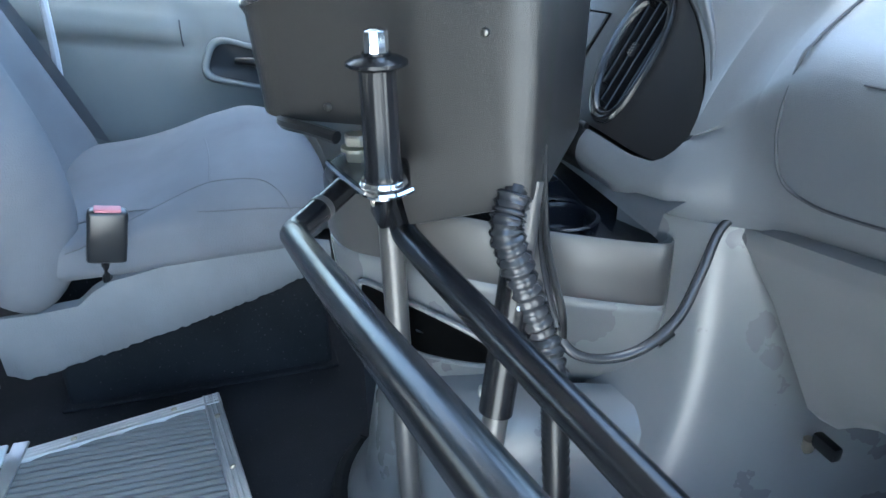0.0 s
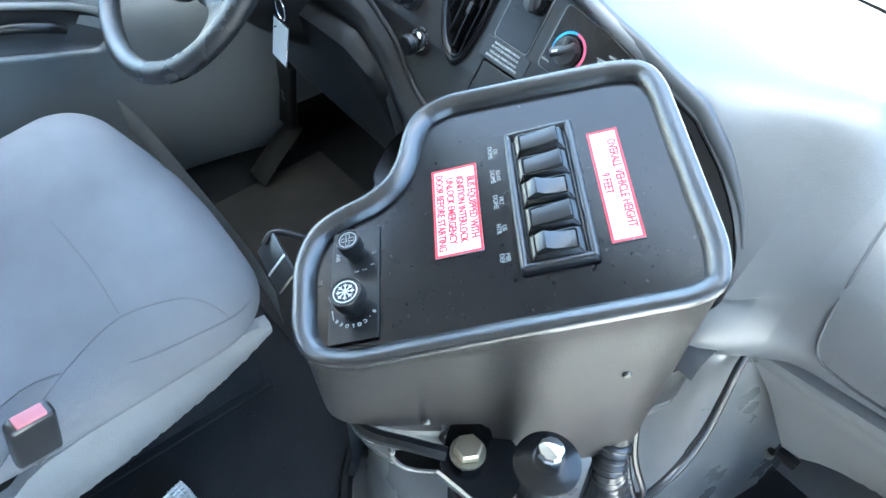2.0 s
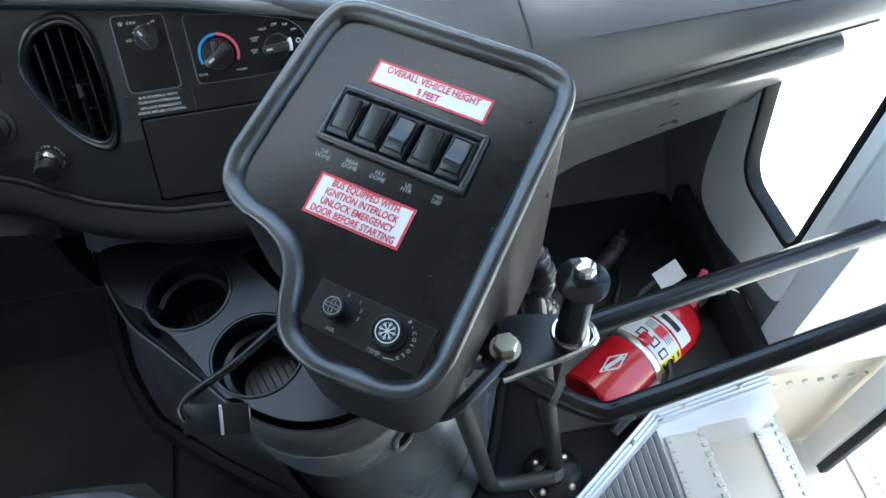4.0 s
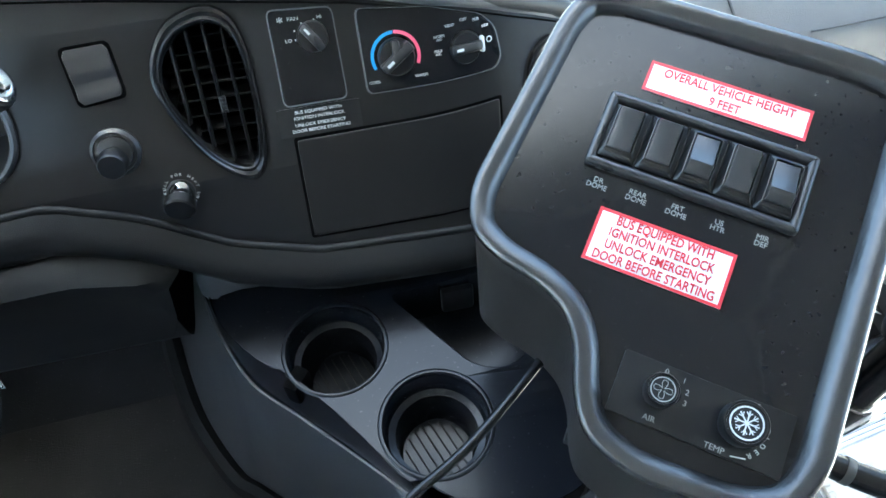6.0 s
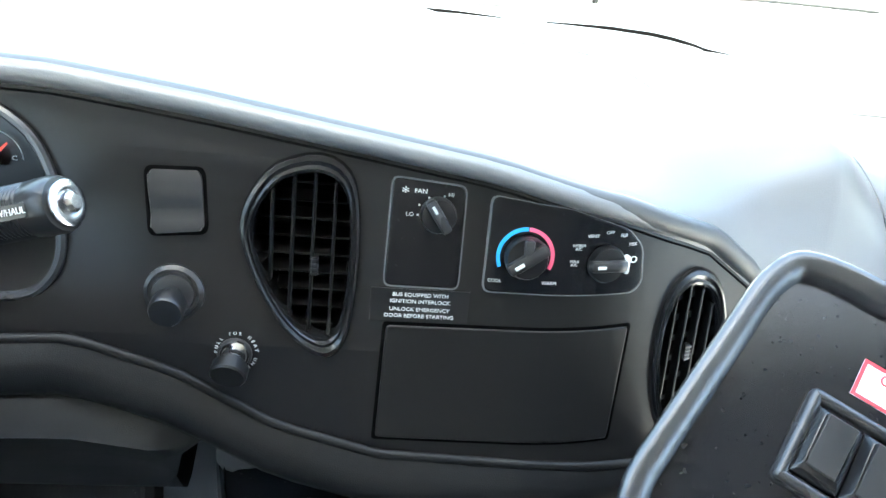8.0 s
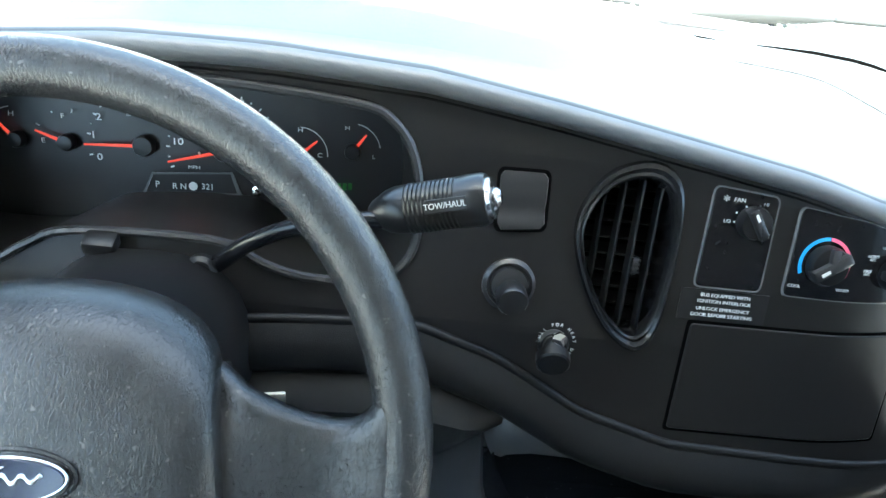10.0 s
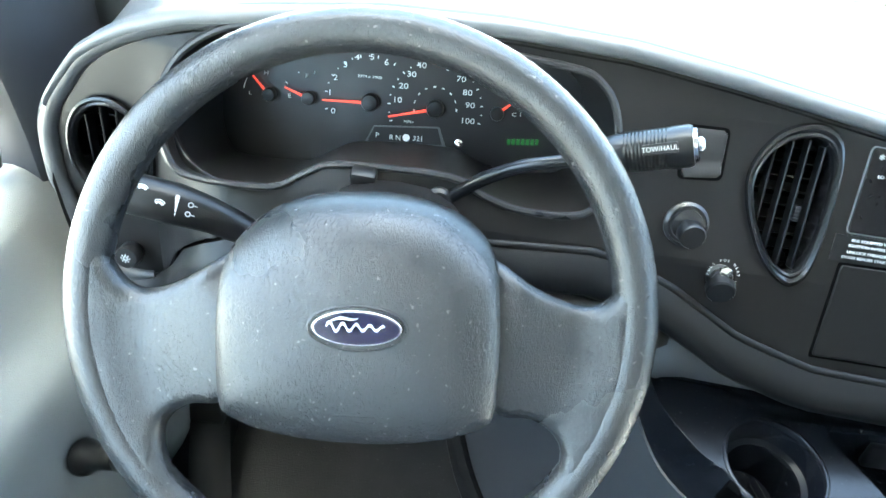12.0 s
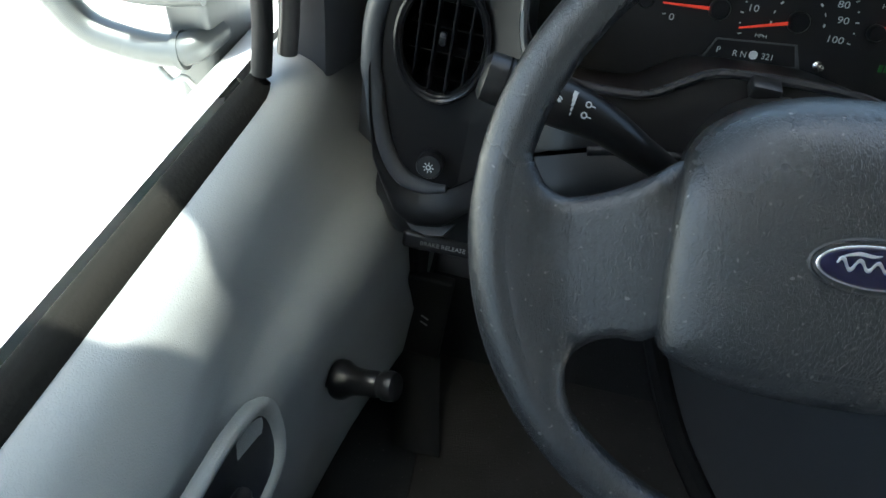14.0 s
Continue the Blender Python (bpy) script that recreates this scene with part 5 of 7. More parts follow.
# open bin in the console body: flat black painted shade with a raised lip
def nose_pt(s, z, out=0.0):
    """A point on the body's skin: s runs along its plan outline."""
    k = float(np.interp(z, (.213, .25, .29, .33, .385), (.84, .93, .965, .985, .998)))
    i = s * (len(UNIT) - 1)
    a, b = Vector(UNIT[int(i)]), Vector(UNIT[min(int(i) + 1, len(UNIT) - 1)])
    p = a.lerp(b, i - int(i))
    t = (b - a).normalized()
    p = Vector((.115 + (p.x - .115) * k, .60 + (p.y - .60) * k))
    n = Vector((t.y, -t.x))
    return Vector((p.x + n.x * out, p.y + n.y * out, z))


mouth = [(.600, .345), (.606, .362), (.63, .364), (.68, .347), (.73, .325), (.765, .300), (.774, .286), (.765, .276), (.73, .272), (.68, .274), (.63, .286), (.606, .30), (.598, .322)]
mouth = [tuple(p)[:2] for p in spline([(a * 2, b * 4, 0) for a, b in mouth], 4, True)]
mouth = [(a / 2, b / 4) for a, b in mouth]
part("bin_mouth", loft([[nose_pt(s, z, .003) for s, z in mouth], [nose_pt(.68 + (s - .68) * .6, .31 + (z - .31) * .6, .0032) for s, z in mouth], [nose_pt(.68 + (s - .68) * .05, .31 + (z - .31) * .05, .0034) for s, z in mouth]], True, False), M_GAP, cover, "flat black patch for the shade inside the open bin")
part("bin_lip", tube([nose_pt(s, z, .004) for s, z in mouth + mouth[:1]], .0035, 8, False), M_GREY_LIGHT, cover, "raised lip of the bin")

# lower dome of the cover on its rubber seal, with the flank that runs forward on the passenger side
BASE = [(-.19, .75), (-.15, .55), (-.10, .455), (-.045, .365), (.005, .296), (.05, .245), (.10, .212), (.16, .198), (.22, .207), (.275, .245), (.312, .308), (.345, .392), (.378, .49), (.408, .62), (.42, .80)]
BASE = [tuple(p)[:2] for p in spline([(a, b, 0) for a, b in BASE], 3)]


def bring(z, k):
    return [(.12 + (x - .12) * k, .75 + (y - .75) * k, z) for x, y in BASE]


part("dome", loft([bring(.004, 1.0), bring(.02, 1.01), bring(.03, 1.0), bring(.045, .965), bring(.055, .955), bring(.10, .945), bring(.17, .92), bring(.205, .89), bring(.23, .84), bring(.24, .76)], False), M_GREY_LIGHT, cover, "rounded lower part of the engine cover", angle=60)
sealp = [Vector((x, y, .012)) for x, y in [( .12 + (a - .12) * 1.035, .75 + (b - .75) * 1.03) for a, b in BASE]]
part("floor_seal", tube(sealp, .013, 8), M_RUBBERBLK, cover, "black rubber seal on the carpet")
RT = [(.27, .50), (.335, .528), (.364, .542), (.381, .566), (.392, .60), (.41, .66), (.44, .78), (.45, .9)]
RB = [(.24, .30), (.325, .36), (.375, .42), (.405, .49), (.426, .57), (.445, .66), (.465, .78), (.465, .9)]


def tuck(x):
    """The flank falls away behind the console unit before it flares."""
    return 1.3 + 2.2 * sstep(.40, .345, x)


rflank = []
for z in (0.0, .03, .08, .15, .22, .30, .38, .44, .468, .478):
    h_ = max(0.0, 1 - z / .47)
    rflank.append([(a[0] + (b[0] - a[0]) * h_ ** tuck(a[0]), a[1] + (b[1] - a[1]) * h_ ** tuck(a[0]) + (.012 if z > .47 else 0), z) for a, b in zip(spline([(p[0], p[1], 0) for p in RT], 3), spline([(p[0], p[1], 0) for p in RB], 3))])
part("flank", loft(rflank, False), M_GREY_LIGHT, cover, "smooth grey flank below the dash", angle=60)
FE = [(.040, .246, .400), (-.001, .294, .400), (-.043, .340, .400), (-.077, .376, .400), (-.119, .420, .403), (-.144, .472, .420), (-.150, .497, .446), (-.153, .53, .472), (-.158, .60, .475), (-.16, .72, .475), (-.16, .85, .475)]
FB = [(.06, .240, 0), (.02, .285, 0), (-.04, .330, 0), (-.10, .372, 0), (-.15, .412, 0), (-.19, .447, 0), (-.215, .470, 0), (-.25, .53, 0), (-.28, .60, 0), (-.31, .72, 0), (-.33, .85, 0)]
FE, FB = spline(FE, 5), spline(FB, 5)
lflank = []
for fr_ in (0, .06, .14, .24, .36, .5, .64, .78, .88, .94, .975, .99, 1.0):
    k = (1 - fr_) ** 1.4
    lflank.append([Vector((a.x * (1 - k) + b.x * k, a.y * (1 - k) + b.y * k, a.z * fr_)) for a, b in zip(FE, FB)])
lflank.append([p + Vector((.0020, .0012, .0008)) for p in lflank[-1]])
lflank.append([p + Vector((.0020, .0012, -.004)) for p in lflank[-1]])
part("floor_seal", tube([Vector((p[0] - .006, p[1] - .004, .014)) for p in lflank[0]], .017, 8), M_RUBBERBLK, cover, "black rubber seal along the flank")
part("flank", loft(lflank, False), M_FLANK, cover, "flared grey driver-side flank", angle=60)
part("shoulder", loft([[(x, .525, z) for x, z in ((-.155, .47), (-.150, .50), (-.125, .515), (0, .505), (.2, .50), (.36, .49))], [(x, .497, z) for x, z in ((-.148, .468), (-.140, .493), (-.12, .505), (0, .492), (.2, .487), (.36, .478))], [(x, .492, z) for x, z in ((-.14, .455), (-.130, .465), (-.11, .47), (0, .462), (.2, .46), (.36, .455))]], False), M_FLANK, cover, "moulded ledge behind the tray", angle=60)
# tray: dark insert with three cup holders and a pocket
tray = thing("cup_tray", (.1, .4, .46), "blue-black moulded cup tray set in the engine cover", "tray")
CUPS = [(-.026, .411, .0475), (.053, .315, .0490), (.268, .436, .0355)]
inner = [(x, y) for x, y, _ in uring(.46, .955)]
EDGE = [(-.141, .502), (-.139, .483), (-.130, .456), (-.102, .416), (-.078, .398), (-.066, .384), (-.051, .367), (-.031, .341), (.008, .283), (.020, .268)]
EDGE = [tuple(p)[:2] for p in spline([(a, b, 0) for a, b in EDGE], 5)]
inner = EDGE + [p for p in inner if p[1] < .50 and p[0] > .030] + [(.325, .518), (-.115, .52)]
POCKET = rounded([(.034, .458), (.20, .466), (.20, .40), (.135, .352), (.100, .362)], [.012, .012, .02, .02, .02])
top_ = plate([inner] + [circle(x, y, r, 36) for x, y, r in CUPS] + [POCKET], .004, .001, Matrix.Translation((0, 0, .4605)))
for v_ in top_.verts:
    v_.co.z -= tray_drop(v_.co.x)
part("tray_top", top_, M_TRAY, tray, "satin tray top", smooth=False)
# side of the tray, dropping from the deck to the flank with a notch beside the first cup
E0 = spline([(a, b, 0) for a, b in EDGE], 1)
F0 = [Vector((.030, .262, .398)), Vector((.001, .296, .398)), Vector((-.041, .342, .398)), Vector((-.075, .378, .398)), Vector((-.116, .422, .401)), Vector((-.141, .472, .418)), Vector((-.147, .495, .444)), Vector((-.149, .505, .455))][::-1]
F0 = spline(F0, 8)
fs_ = np.linspace(0, 1, len(F0))
F1 = [Vector([float(np.interp(k / (len(E0) - 1), fs_, [f[c_] for f in F0])) for c_ in range(3)]) for k in range(len(E0))]
wall_ = []
for w_, zz in ((-.12, .4606), (.0, .4606), (.06, .4596), (.13, .4570), (.24, .450), (.5, .430), (.8, .408), (1.0, .398), (1.1, .394)):
    wall_.append([Vector((e.x + (f.x - e.x) * w_, e.y + (f.y - e.y) * w_, zz + (f.z - .398) * min(1.0, max(0.0, w_)))) for e, f in zip(E0, F1)])
part("tray_side", loft(wall_, False), M_TRAY, tray, "blue-black side of the tray", angle=60)
# Solid black block painted as the shade inside the cut
part("notch", moved(rbox(.016, .026, .034, .004, 2), pose(-.0665, .3880, .4440, 0, 0, -38)), M_GAP, tray, "black block for the shade in the notch beside the cup")
for x, y, r in CUPS:
    prof = [(r + .005, .0008), (r + .0042, .0020), (r + .0026, .0030), (r + .0006, .0026), (r - .0008, .0004), (r - .0012, -.004), (r - .002, -.022), (r - .0035, -.026), (r * .80, -.028), (r * .78, -.034), (r * .74, -.072), (r * .70, -.076), (.0002, -.077)]
    c = part("cup_holder", loft([[(x + q * math.cos(2 * math.pi * k / 36), y + q * math.sin(2 * math.pi * k / 36), .459 + h - tray_drop(x)) for k in range(36)] for q, h in prof], True, False), M_TRAY, tray, "stepped round cup holder", angle=45)
    for k in range(7):
        u = -.026 + k * .0088
        ln = 2 * math.sqrt(max(0, (r * .66) ** 2 - u * u))
        part("mat_rib", rbox(.0018, ln, .0016, .0005, 1, pose(x, y, .459 - tray_drop(x), 0, 0, 20) @ Matrix.Translation((u, 0, -.0763))), M_RUBBERBLK, c, smooth=False)
part("pocket", loft([[(x, y, .460) for x, y in POCKET], [(.12 + (x - .12) * .97, .41 + (y - .41) * .97, .42) for x, y in POCKET], [(.12 + (x - .12) * .9, .41 + (y - .41) * .9, .405) for x, y in POCKET], [(.12 + (x - .12) * .02, .41 + (y - .41) * .02, .405) for x, y in POCKET]], True, False), M_TRAY, tray, "deep pocket", angle=40)
part("outlet", rbox(.034, .01, .030, .003, 2, pose(.105, .452, .438, -12)), M_BLACK, tray, "square power outlet cover")
part("tongue", tube([(.170, .262, .464), (.21, .318, .468), (.235, .36, .466)], [.016, .018, .010], 12, smoothn=6), M_BAND, tray, "raised grey divider")
part("catch", rbox(.016, .012, .010, .002, 2, pose(-.055, .405, .06, 0, 0, 35)), M_BLACK, cover, "small black catch")
part("button_mark", lathe([(.006, 0), (.005, .004), (0, .005)], 14, basis((-.145, .512, .497), (1, 0, 0), (0, .6, .8))), M_GREY_LIGHT, cover, "small moulded dimple")
# rubber floor flap beside the cover
part("carpet_edge", tube([(-.205, .70, .012), (-.175, .56, .012), (-.125, .45, .012), (-.06, .35, .012), (-.01, .285, .012)], .010, 8, smoothn=5), M_CARPET, cover, "folded carpet edge")

# ---- switch console on its posts ----
PN = basis((.2404, .3454, .7309), (.8027, -.5933, -.0611), (.5819, .7567, .298))
OUT = [(-.112, .099), (-.085, .107), (.082, .110), (.112, .102), (.120, .081), (.121, -.16), (.110, -.188), (.085, -.200), (.020, -.204), (-.012, -.192), (-.026, -.168), (-.033, -.145), (-.046, -.127), (-.068, -.117), (-.098, -.112), (-.121, -.100), (-.131, -.074), (-.122, .072)]
OUTS = []
for a_, b_ in zip(rounded(OUT, .016, 4), rounded(OUT, .016, 4)[1:] + rounded(OUT, .016, 4)[:1]):
    n_ = max(1, int((Vector(b_) - Vector(a_)).length / .009))
    OUTS += [tuple(Vector(a_).lerp(Vector(b_), k_ / n_)) for k_ in range(n_)]
box = thing("switch_console", (.30, .30, .5), "black textured switch console with rolled rim on steel posts", "switch console")


def inset(pts, d):
    """Moves a closed outline inwards by d."""
    n = len(pts)
    area = sum(pts[i][0] * pts[(i + 1) % n][1] - pts[(i + 1) % n][0] * pts[i][1] for i in range(n))
    s = 1 if area > 0 else -1
    out = []
    for i in range(n):
        a, b = Vector(pts[i - 1]), Vector(pts[(i + 1) % n])
        t = (b - a).normalized()
        out.append((pts[i][0] - t.y * d * s, pts[i][1] + t.x * d * s))
    return out


def depth(x, y):
    """How far the shell hangs below the rim, deeper towards the dash."""
    return float(np.interp(y, (-.20, -.05), (.094, .138))) + .100 * sstep(-.048, -.022, y)


def shell_ring(f, d):
    out = []
    for (x, y), (ix, iy) in zip(OUTS, inset(OUTS, d)):
        dep = depth(x, y) * f
        out.append(PN @ Vector((ix, iy, -.002)) - Vector((0, 0, dep)))
    return out


rings_ = [shell_ring(0, .012)]
for dx_, h in ((.0140, .0), (.0095, .0030), (.0050, .0044), (.0018, .0042), (-.0003, .0026), (-.001, .0008), (-.001, -.002)):
    rings_.append([PN @ Vector((x, y, h)) for x, y in inset(OUTS, dx_)])
rings_[0] = [PN @ Vector((x, y, -.009)) for x, y in inset(OUTS, .0165)]
part("rim", loft(rings_, True, False), M_RIM, box, "rolled satin rim", angle=70)
srings = [[PN @ Vector((x, y, -.0015)) for x, y in inset(OUTS, -.0005)]] + [shell_ring(f, .002 + .008 * f) for f in (.06, .15, .3, .45, .6, .75, .88, .95, .985)] + [shell_ring(1.0, .018), shell_ring(1.0, .035)]
srings.append([PN @ Vector((x * .02, -.03 + y * .02, -.005)) - Vector((0, 0, .15)) for x, y in OUTS])
part("shell", loft(srings, True, False), M_BLACK_TEX, box, "grained black moulded shell", angle=50)
part("panel", plate([inset(OUTS, .0158)], .003, 0, PN @ Matrix.Translation((0, 0, -.0062))), M_PANEL, box, "flat black panel", smooth=False)
ZP = -.0062


def on_panel(u, v, h=0.0, a=0.0):
    return PN @ Matrix.Translation((u, v, ZP + h)) @ pose(0, 0, 0, 0, 0, a)


def sticker(name, u0, v0, u1, v1, lines, size, label, stretch=1.0):
    s = thing(name, on_panel((u0 + u1) / 2, (v0 + v1) / 2).translation, label, "sticker", "warning stickers")
    part("sheet", plate([rect(u0, v0, u1, v1)], .0006, 0, on_panel(0, 0, .0008)), M_LABEL, s, "glossy white sheet", smooth=False)
    part("border", plate([rect(u0, v0, u1, v1), rect(u0 + .0021, v0 + .0021, u1 - .0021, v1 - .0021)], .0003, 0, on_panel(0, 0, .0012)), M_REDINK, s, "red printed border", smooth=False)
    n = len(lines)
    for i, w in enumerate(lines):
        v = v1 - .0016 - (v1 - v0 - .0032) * (i + .5) / n
        part("lettering", lettering(w, size, on_panel((u0 + u1) / 2, v, .0011), stretch=stretch, bold=.00014), M_REDINK, s, smooth=False)
    return s


sticker("height_sticker", -.0525, .0375, .0575, .0612, ["OVERALL VEHICLE HEIGHT", "9 FEET"], .0092, "white sticker with red border and red capitals", .80)
sticker("interlock_sticker", -.049, -.0905, .040, -.053, ["BUS EQUIPPED WITH", "IGNITION INTERLOCK", "UNLOCK EMERGENCY", "DOOR BEFORE STARTING"], .0088, "white sticker with red border and four red lines", .76)

# rocker switches in their bezel
bank = thing("rocker_switch_bank", on_panel(0, 0).translation, "black bezel with five rocker switches", "switch bank")
bz = rect(-.0705, -.0285, .0695, .0285, .004)
bi = rect(-.0635, -.0205, .0625, .0205, .002)
part("bezel", loft([[on_panel(0, 0, h) @ Vector((x, y, 0)) for x, y in inset(bz, d)] for d, h in ((0, 0), (.0003, .004), (.0018, .0058), (.0045, .006), (.0065, .0045), (.007, .001))], True, False), M_DARKGLOSS, bank, "raised bezel", angle=50)
part("back", plate([rect(-.066, -.024, .065, .024)], .001, 0, on_panel(0, 0, .0012)), M_BLACK, bank, smooth=False)
for k, dirn in enumerate((1, 1, -1, 1, -1)):
    u = -.0520 + k * .0258
    fr = part("switch_frame", loft([[on_panel(0, 0, h) @ Vector((x, y, 0)) for x, y in rect(u - a_, -b_, u + a_, b_, .0018, 3)] for a_, b_, h in ((.0126, .0203, .001), (.0125, .0202, .0036), (.0120, .0197, .0042), (.0093, .0163, .0084), (.0086, .0156, .0086), (.0083, .0153, .0080), (.0083, .0153, .002))], True, False), M_BEZEL, bank, "sloping switch frame", angle=35)
    prof = ((-.0150, .002), (-.0150, .0092), (-.0140, .0104), (-.0085, .0136), (-.0070, .0138), (-.002, .0108), (.006, .0086), (.0142, .0078), (.0150, .0070), (.0150, .002)) if dirn < 0 else ((-.0150, .002), (-.0150, .0072), (-.0140, .0080), (-.006, .0088), (.002, .0096), (.0142, .0118), (.0150, .0110), (.0150, .002))
    part("rocker", loft([[on_panel(u + w, 0) @ Vector((0, y, z - c)) for y, z in prof] for w, c in ((-.0080, .0012), (-.0076, .0002), (-.0070, 0), (.0070, 0), (.0076, .0002), (.0080, .0012))]), M_DARKGLOSS, bank, "satin black rocker pressed %s" % ("at the bottom" if dirn > 0 else "at the top"), angle=30)
for w, u, v in (("DR\nDOME", -.0565, -.0385), ("REAR\nDOME", -.030, -.0385), ("FRT\nDOME", -.0035, -.0385), ("US\nHTR", .0235, -.0385), ("MIR\nDEF", .051, -.0385)):
    part("lettering", lettering(w, .0052, on_panel(u, v, .0003), stretch=.95, gap=.85), M_INKDIM, bank, smooth=False)

# air and temperature knobs
kp = thing("air_control_plate", on_panel(.047, -.154).translation, "black plate with fan and temperature knobs", "control plate")
part("plate", plate([rect(-.004, -.1735, .0985, -.135, .001)], .0022, .0004, on_panel(0, 0, .0024)), M_BLACK, kp, smooth=False)


def air_knob(u, v, r, symbol):
    kn = part("knob", lathe([(r * .82, 0), (r * .82, .008), (r, .0095), (r, .0185), (r * .95, .020), (r * .86, .020), (r * .84, .0192), (0, .0192)], 30, on_panel(u, v, .0022)), M_BLACK, kp, "tall round black knob")
    part("knob_ring", plate([arc(r * .66, r * .73, 0, 360, 30)], .0004, 0, on_panel(u, v, .0218)), M_INKDIM if symbol == "fan" else M_INK, kn, "printed ring", smooth=False)
    if symbol == "fan":
        for q in range(4):
            m_ = on_panel(u, v, .0216, 90 * q)
            part("fan_blade", moved(tube([(.0006, .0006, 0), (.0016, r * .30, 0), (.0014, r * .50, 0), (0, r * .56, 0), (-.0014, r * .50, 0), (-.0016, r * .30, 0), (-.0006, .0006, 0)], .00022, 5), m_), M_INKDIM, kn)
    else:
        for q in range(8):
            part("flake_arm", rbox(r * .54, .0008, .0003, 0, 1, on_panel(u, v, .0216, 45 * q) @ Matrix.Translation((r * .27, 0, 0))), M_INK, kn, smooth=False)
            for sg in (-1, 1):
                part("flake_barb", rbox(r * .18, .0005, .0003, 0, 1, on_panel(u, v, .0216, 45 * q) @ Matrix.Translation((r * .40, sg * .0009, 0)) @ pose(0, 0, 0, 0, 0, sg * 40)), M_INK, kn, smooth=False)


air_knob(.0205, -.1535, .0098, "fan")
air_knob(.068, -.1535, .0130, "flake")
for w, u, v, s in (("0", .0225, -.139, .0048), ("1", .0335, -.1405, .0045), ("2", .037, -.1465, .0048), ("3", .0375, -.153, .0048), ("AIR", .021, -.1690, .0050), ("TEMP", .060, -.1705, .0050)):
    part("lettering", lettering(w, s, on_panel(u, v, .0027)), M_INKDIM, kp, smooth=False)
for i, ch in enumerate("0-COLDER"):
    a = 62 - i * 16
    part("lettering", lettering(ch, .0042, on_panel(.068, -.1535, .0027, a - 90) @ Matrix.Translation((0, .0175, 0))), M_INK, kp, smooth=False)
part("arrow", moved(tube([(.0695, -.1712, 0), (.078, -.1695, 0)], .0004, 5), PN @ Matrix.Translation((0, 0, ZP + .0028))), M_INK, kp)
for u, v in ((.1205, -.098), (.1195, .055)):
    q = PN @ Vector((u, v, 0)) - Vector((0, 0, .108 if v < 0 else .085))
    part("screw", screw(q + (PN.to_3x3() @ Vector((1, 0, 0))) * -.004, PN.to_3x3() @ Vector((1, 0, 0)), .0038), M_SCREW, box)
for u, v in ((0.006, .1075), (.1110, .045)):
    part("rim_screw", screw(PN @ Vector((u, v, -.003)), PN.to_3x3() @ Vector((0, 0, 1)), .0025), M_STEEL, box)

# ---- posts, bracket, lever and rails ----
stand = thing("console_stand", (.4, .26, 0), "black steel posts with floor flange carrying the console", "stand")
part("post", tube([(.247, .256, .60), (.252, .256, .50), (.30, .253, .10), (.306, .252, .05), (.322, .251, .028), (.36, .249, .022), (.412, .248, .022)], .0125, 16, smoothn=4), M_WORN, stand, "worn grey steel post")
part("post", tube([(.362, .362, .53), (.390, .321, .30), (.421, .268, .012)], .0125, 16), M_WORN, stand, "slanted worn steel post")
part("sleeve", tube([(.372, .348, .45), (.389, .322, .31)], .0165, 16), M_PAINT, stand, "black outer sleeve")
part("sleeve_bolt", screw((.374, .312, .325), (-.3, -.9, 0), .006), M_STEEL, stand)
fl = part("flange", lathe([(.048, 0), (.048, .004), (.045, .006), (.018, .008), (.016, .018), (0, .018)], 28, Matrix.Translation((.415, .255, .002))), M_PAINT, stand, "round floor flange")
for k in range(4):
    a = math.pi / 4 + k * math.pi / 2
    part("flange_bolt", lathe([(.006, 0), (.006, .004), (.003, .006), (0, .006)], 6, Matrix.Translation((.415 + .034 * math.cos(a), .255 + .034 * math.sin(a), .007))), M_STEEL, fl, "brass-coloured bolt", smooth=False)
BK = [(.272, .232), (.300, .196), (.385, .214), (.398, .232), (.388, .250), (.330, .262), (.283, .262)]
br = part("bracket", plate([rounded(BK, .012)], .006, .001, Matrix.Translation((0, 0, .546))), M_PAINT, stand, "flat steel bracket plate", smooth=False)
part("bracket_edge", tube([(.300, .196, .543), (.385, .214, .543), (.398, .232, .543), (.388, .250, .543)], .0032, 8, smoothn=5), M_CHROME, br, "bright worn plate edge")
bolt = part("pivot_bolt", lathe([(.012, 0), (.012, .007), (.0105, .009), (0, .009)], 6, Matrix.Translation((.307, .222, .560))), M_STEEL, stand, "large yellow zinc hex bolt", smooth=False)
part("washer", lathe([(.015, 0), (.015, .003), (0, .003)], 20, Matrix.Translation((.307, .222, .555))), M_STEEL, bolt)
part("nut", lathe([(.012, 0), (.012, .010), (0, .010)], 6, Matrix.Translation((.307, .222, .545))), M_STEEL, bolt, smooth=False)
part("nut", lathe([(.013, 0), (.013, .006), (0, .006)], 16, Matrix.Translation((.318, .224, .530))), M_PAINT, bolt)

lever = thing("door_lever", (.374, .230, .545), "black tubular door lever handle with chrome bolt", "lever")
part("handle", lathe([(.0155, 0), (.0155, .008), (.0145, .010), (.0142, .088), (.0150, .092)], 28, Matrix.Translation((.374, .231, .548))), M_PAINT, lever, "glossy black handle tube")
part("top_flange", lathe([(.018, 0), (.0235, .003), (.0235, .0055), (.018, .0085), (.011, .010), (.011, .012), (0, .012)], 30, Matrix.Translation((.374, .231, .636))), M_PAINT, lever, "black flared top flange")
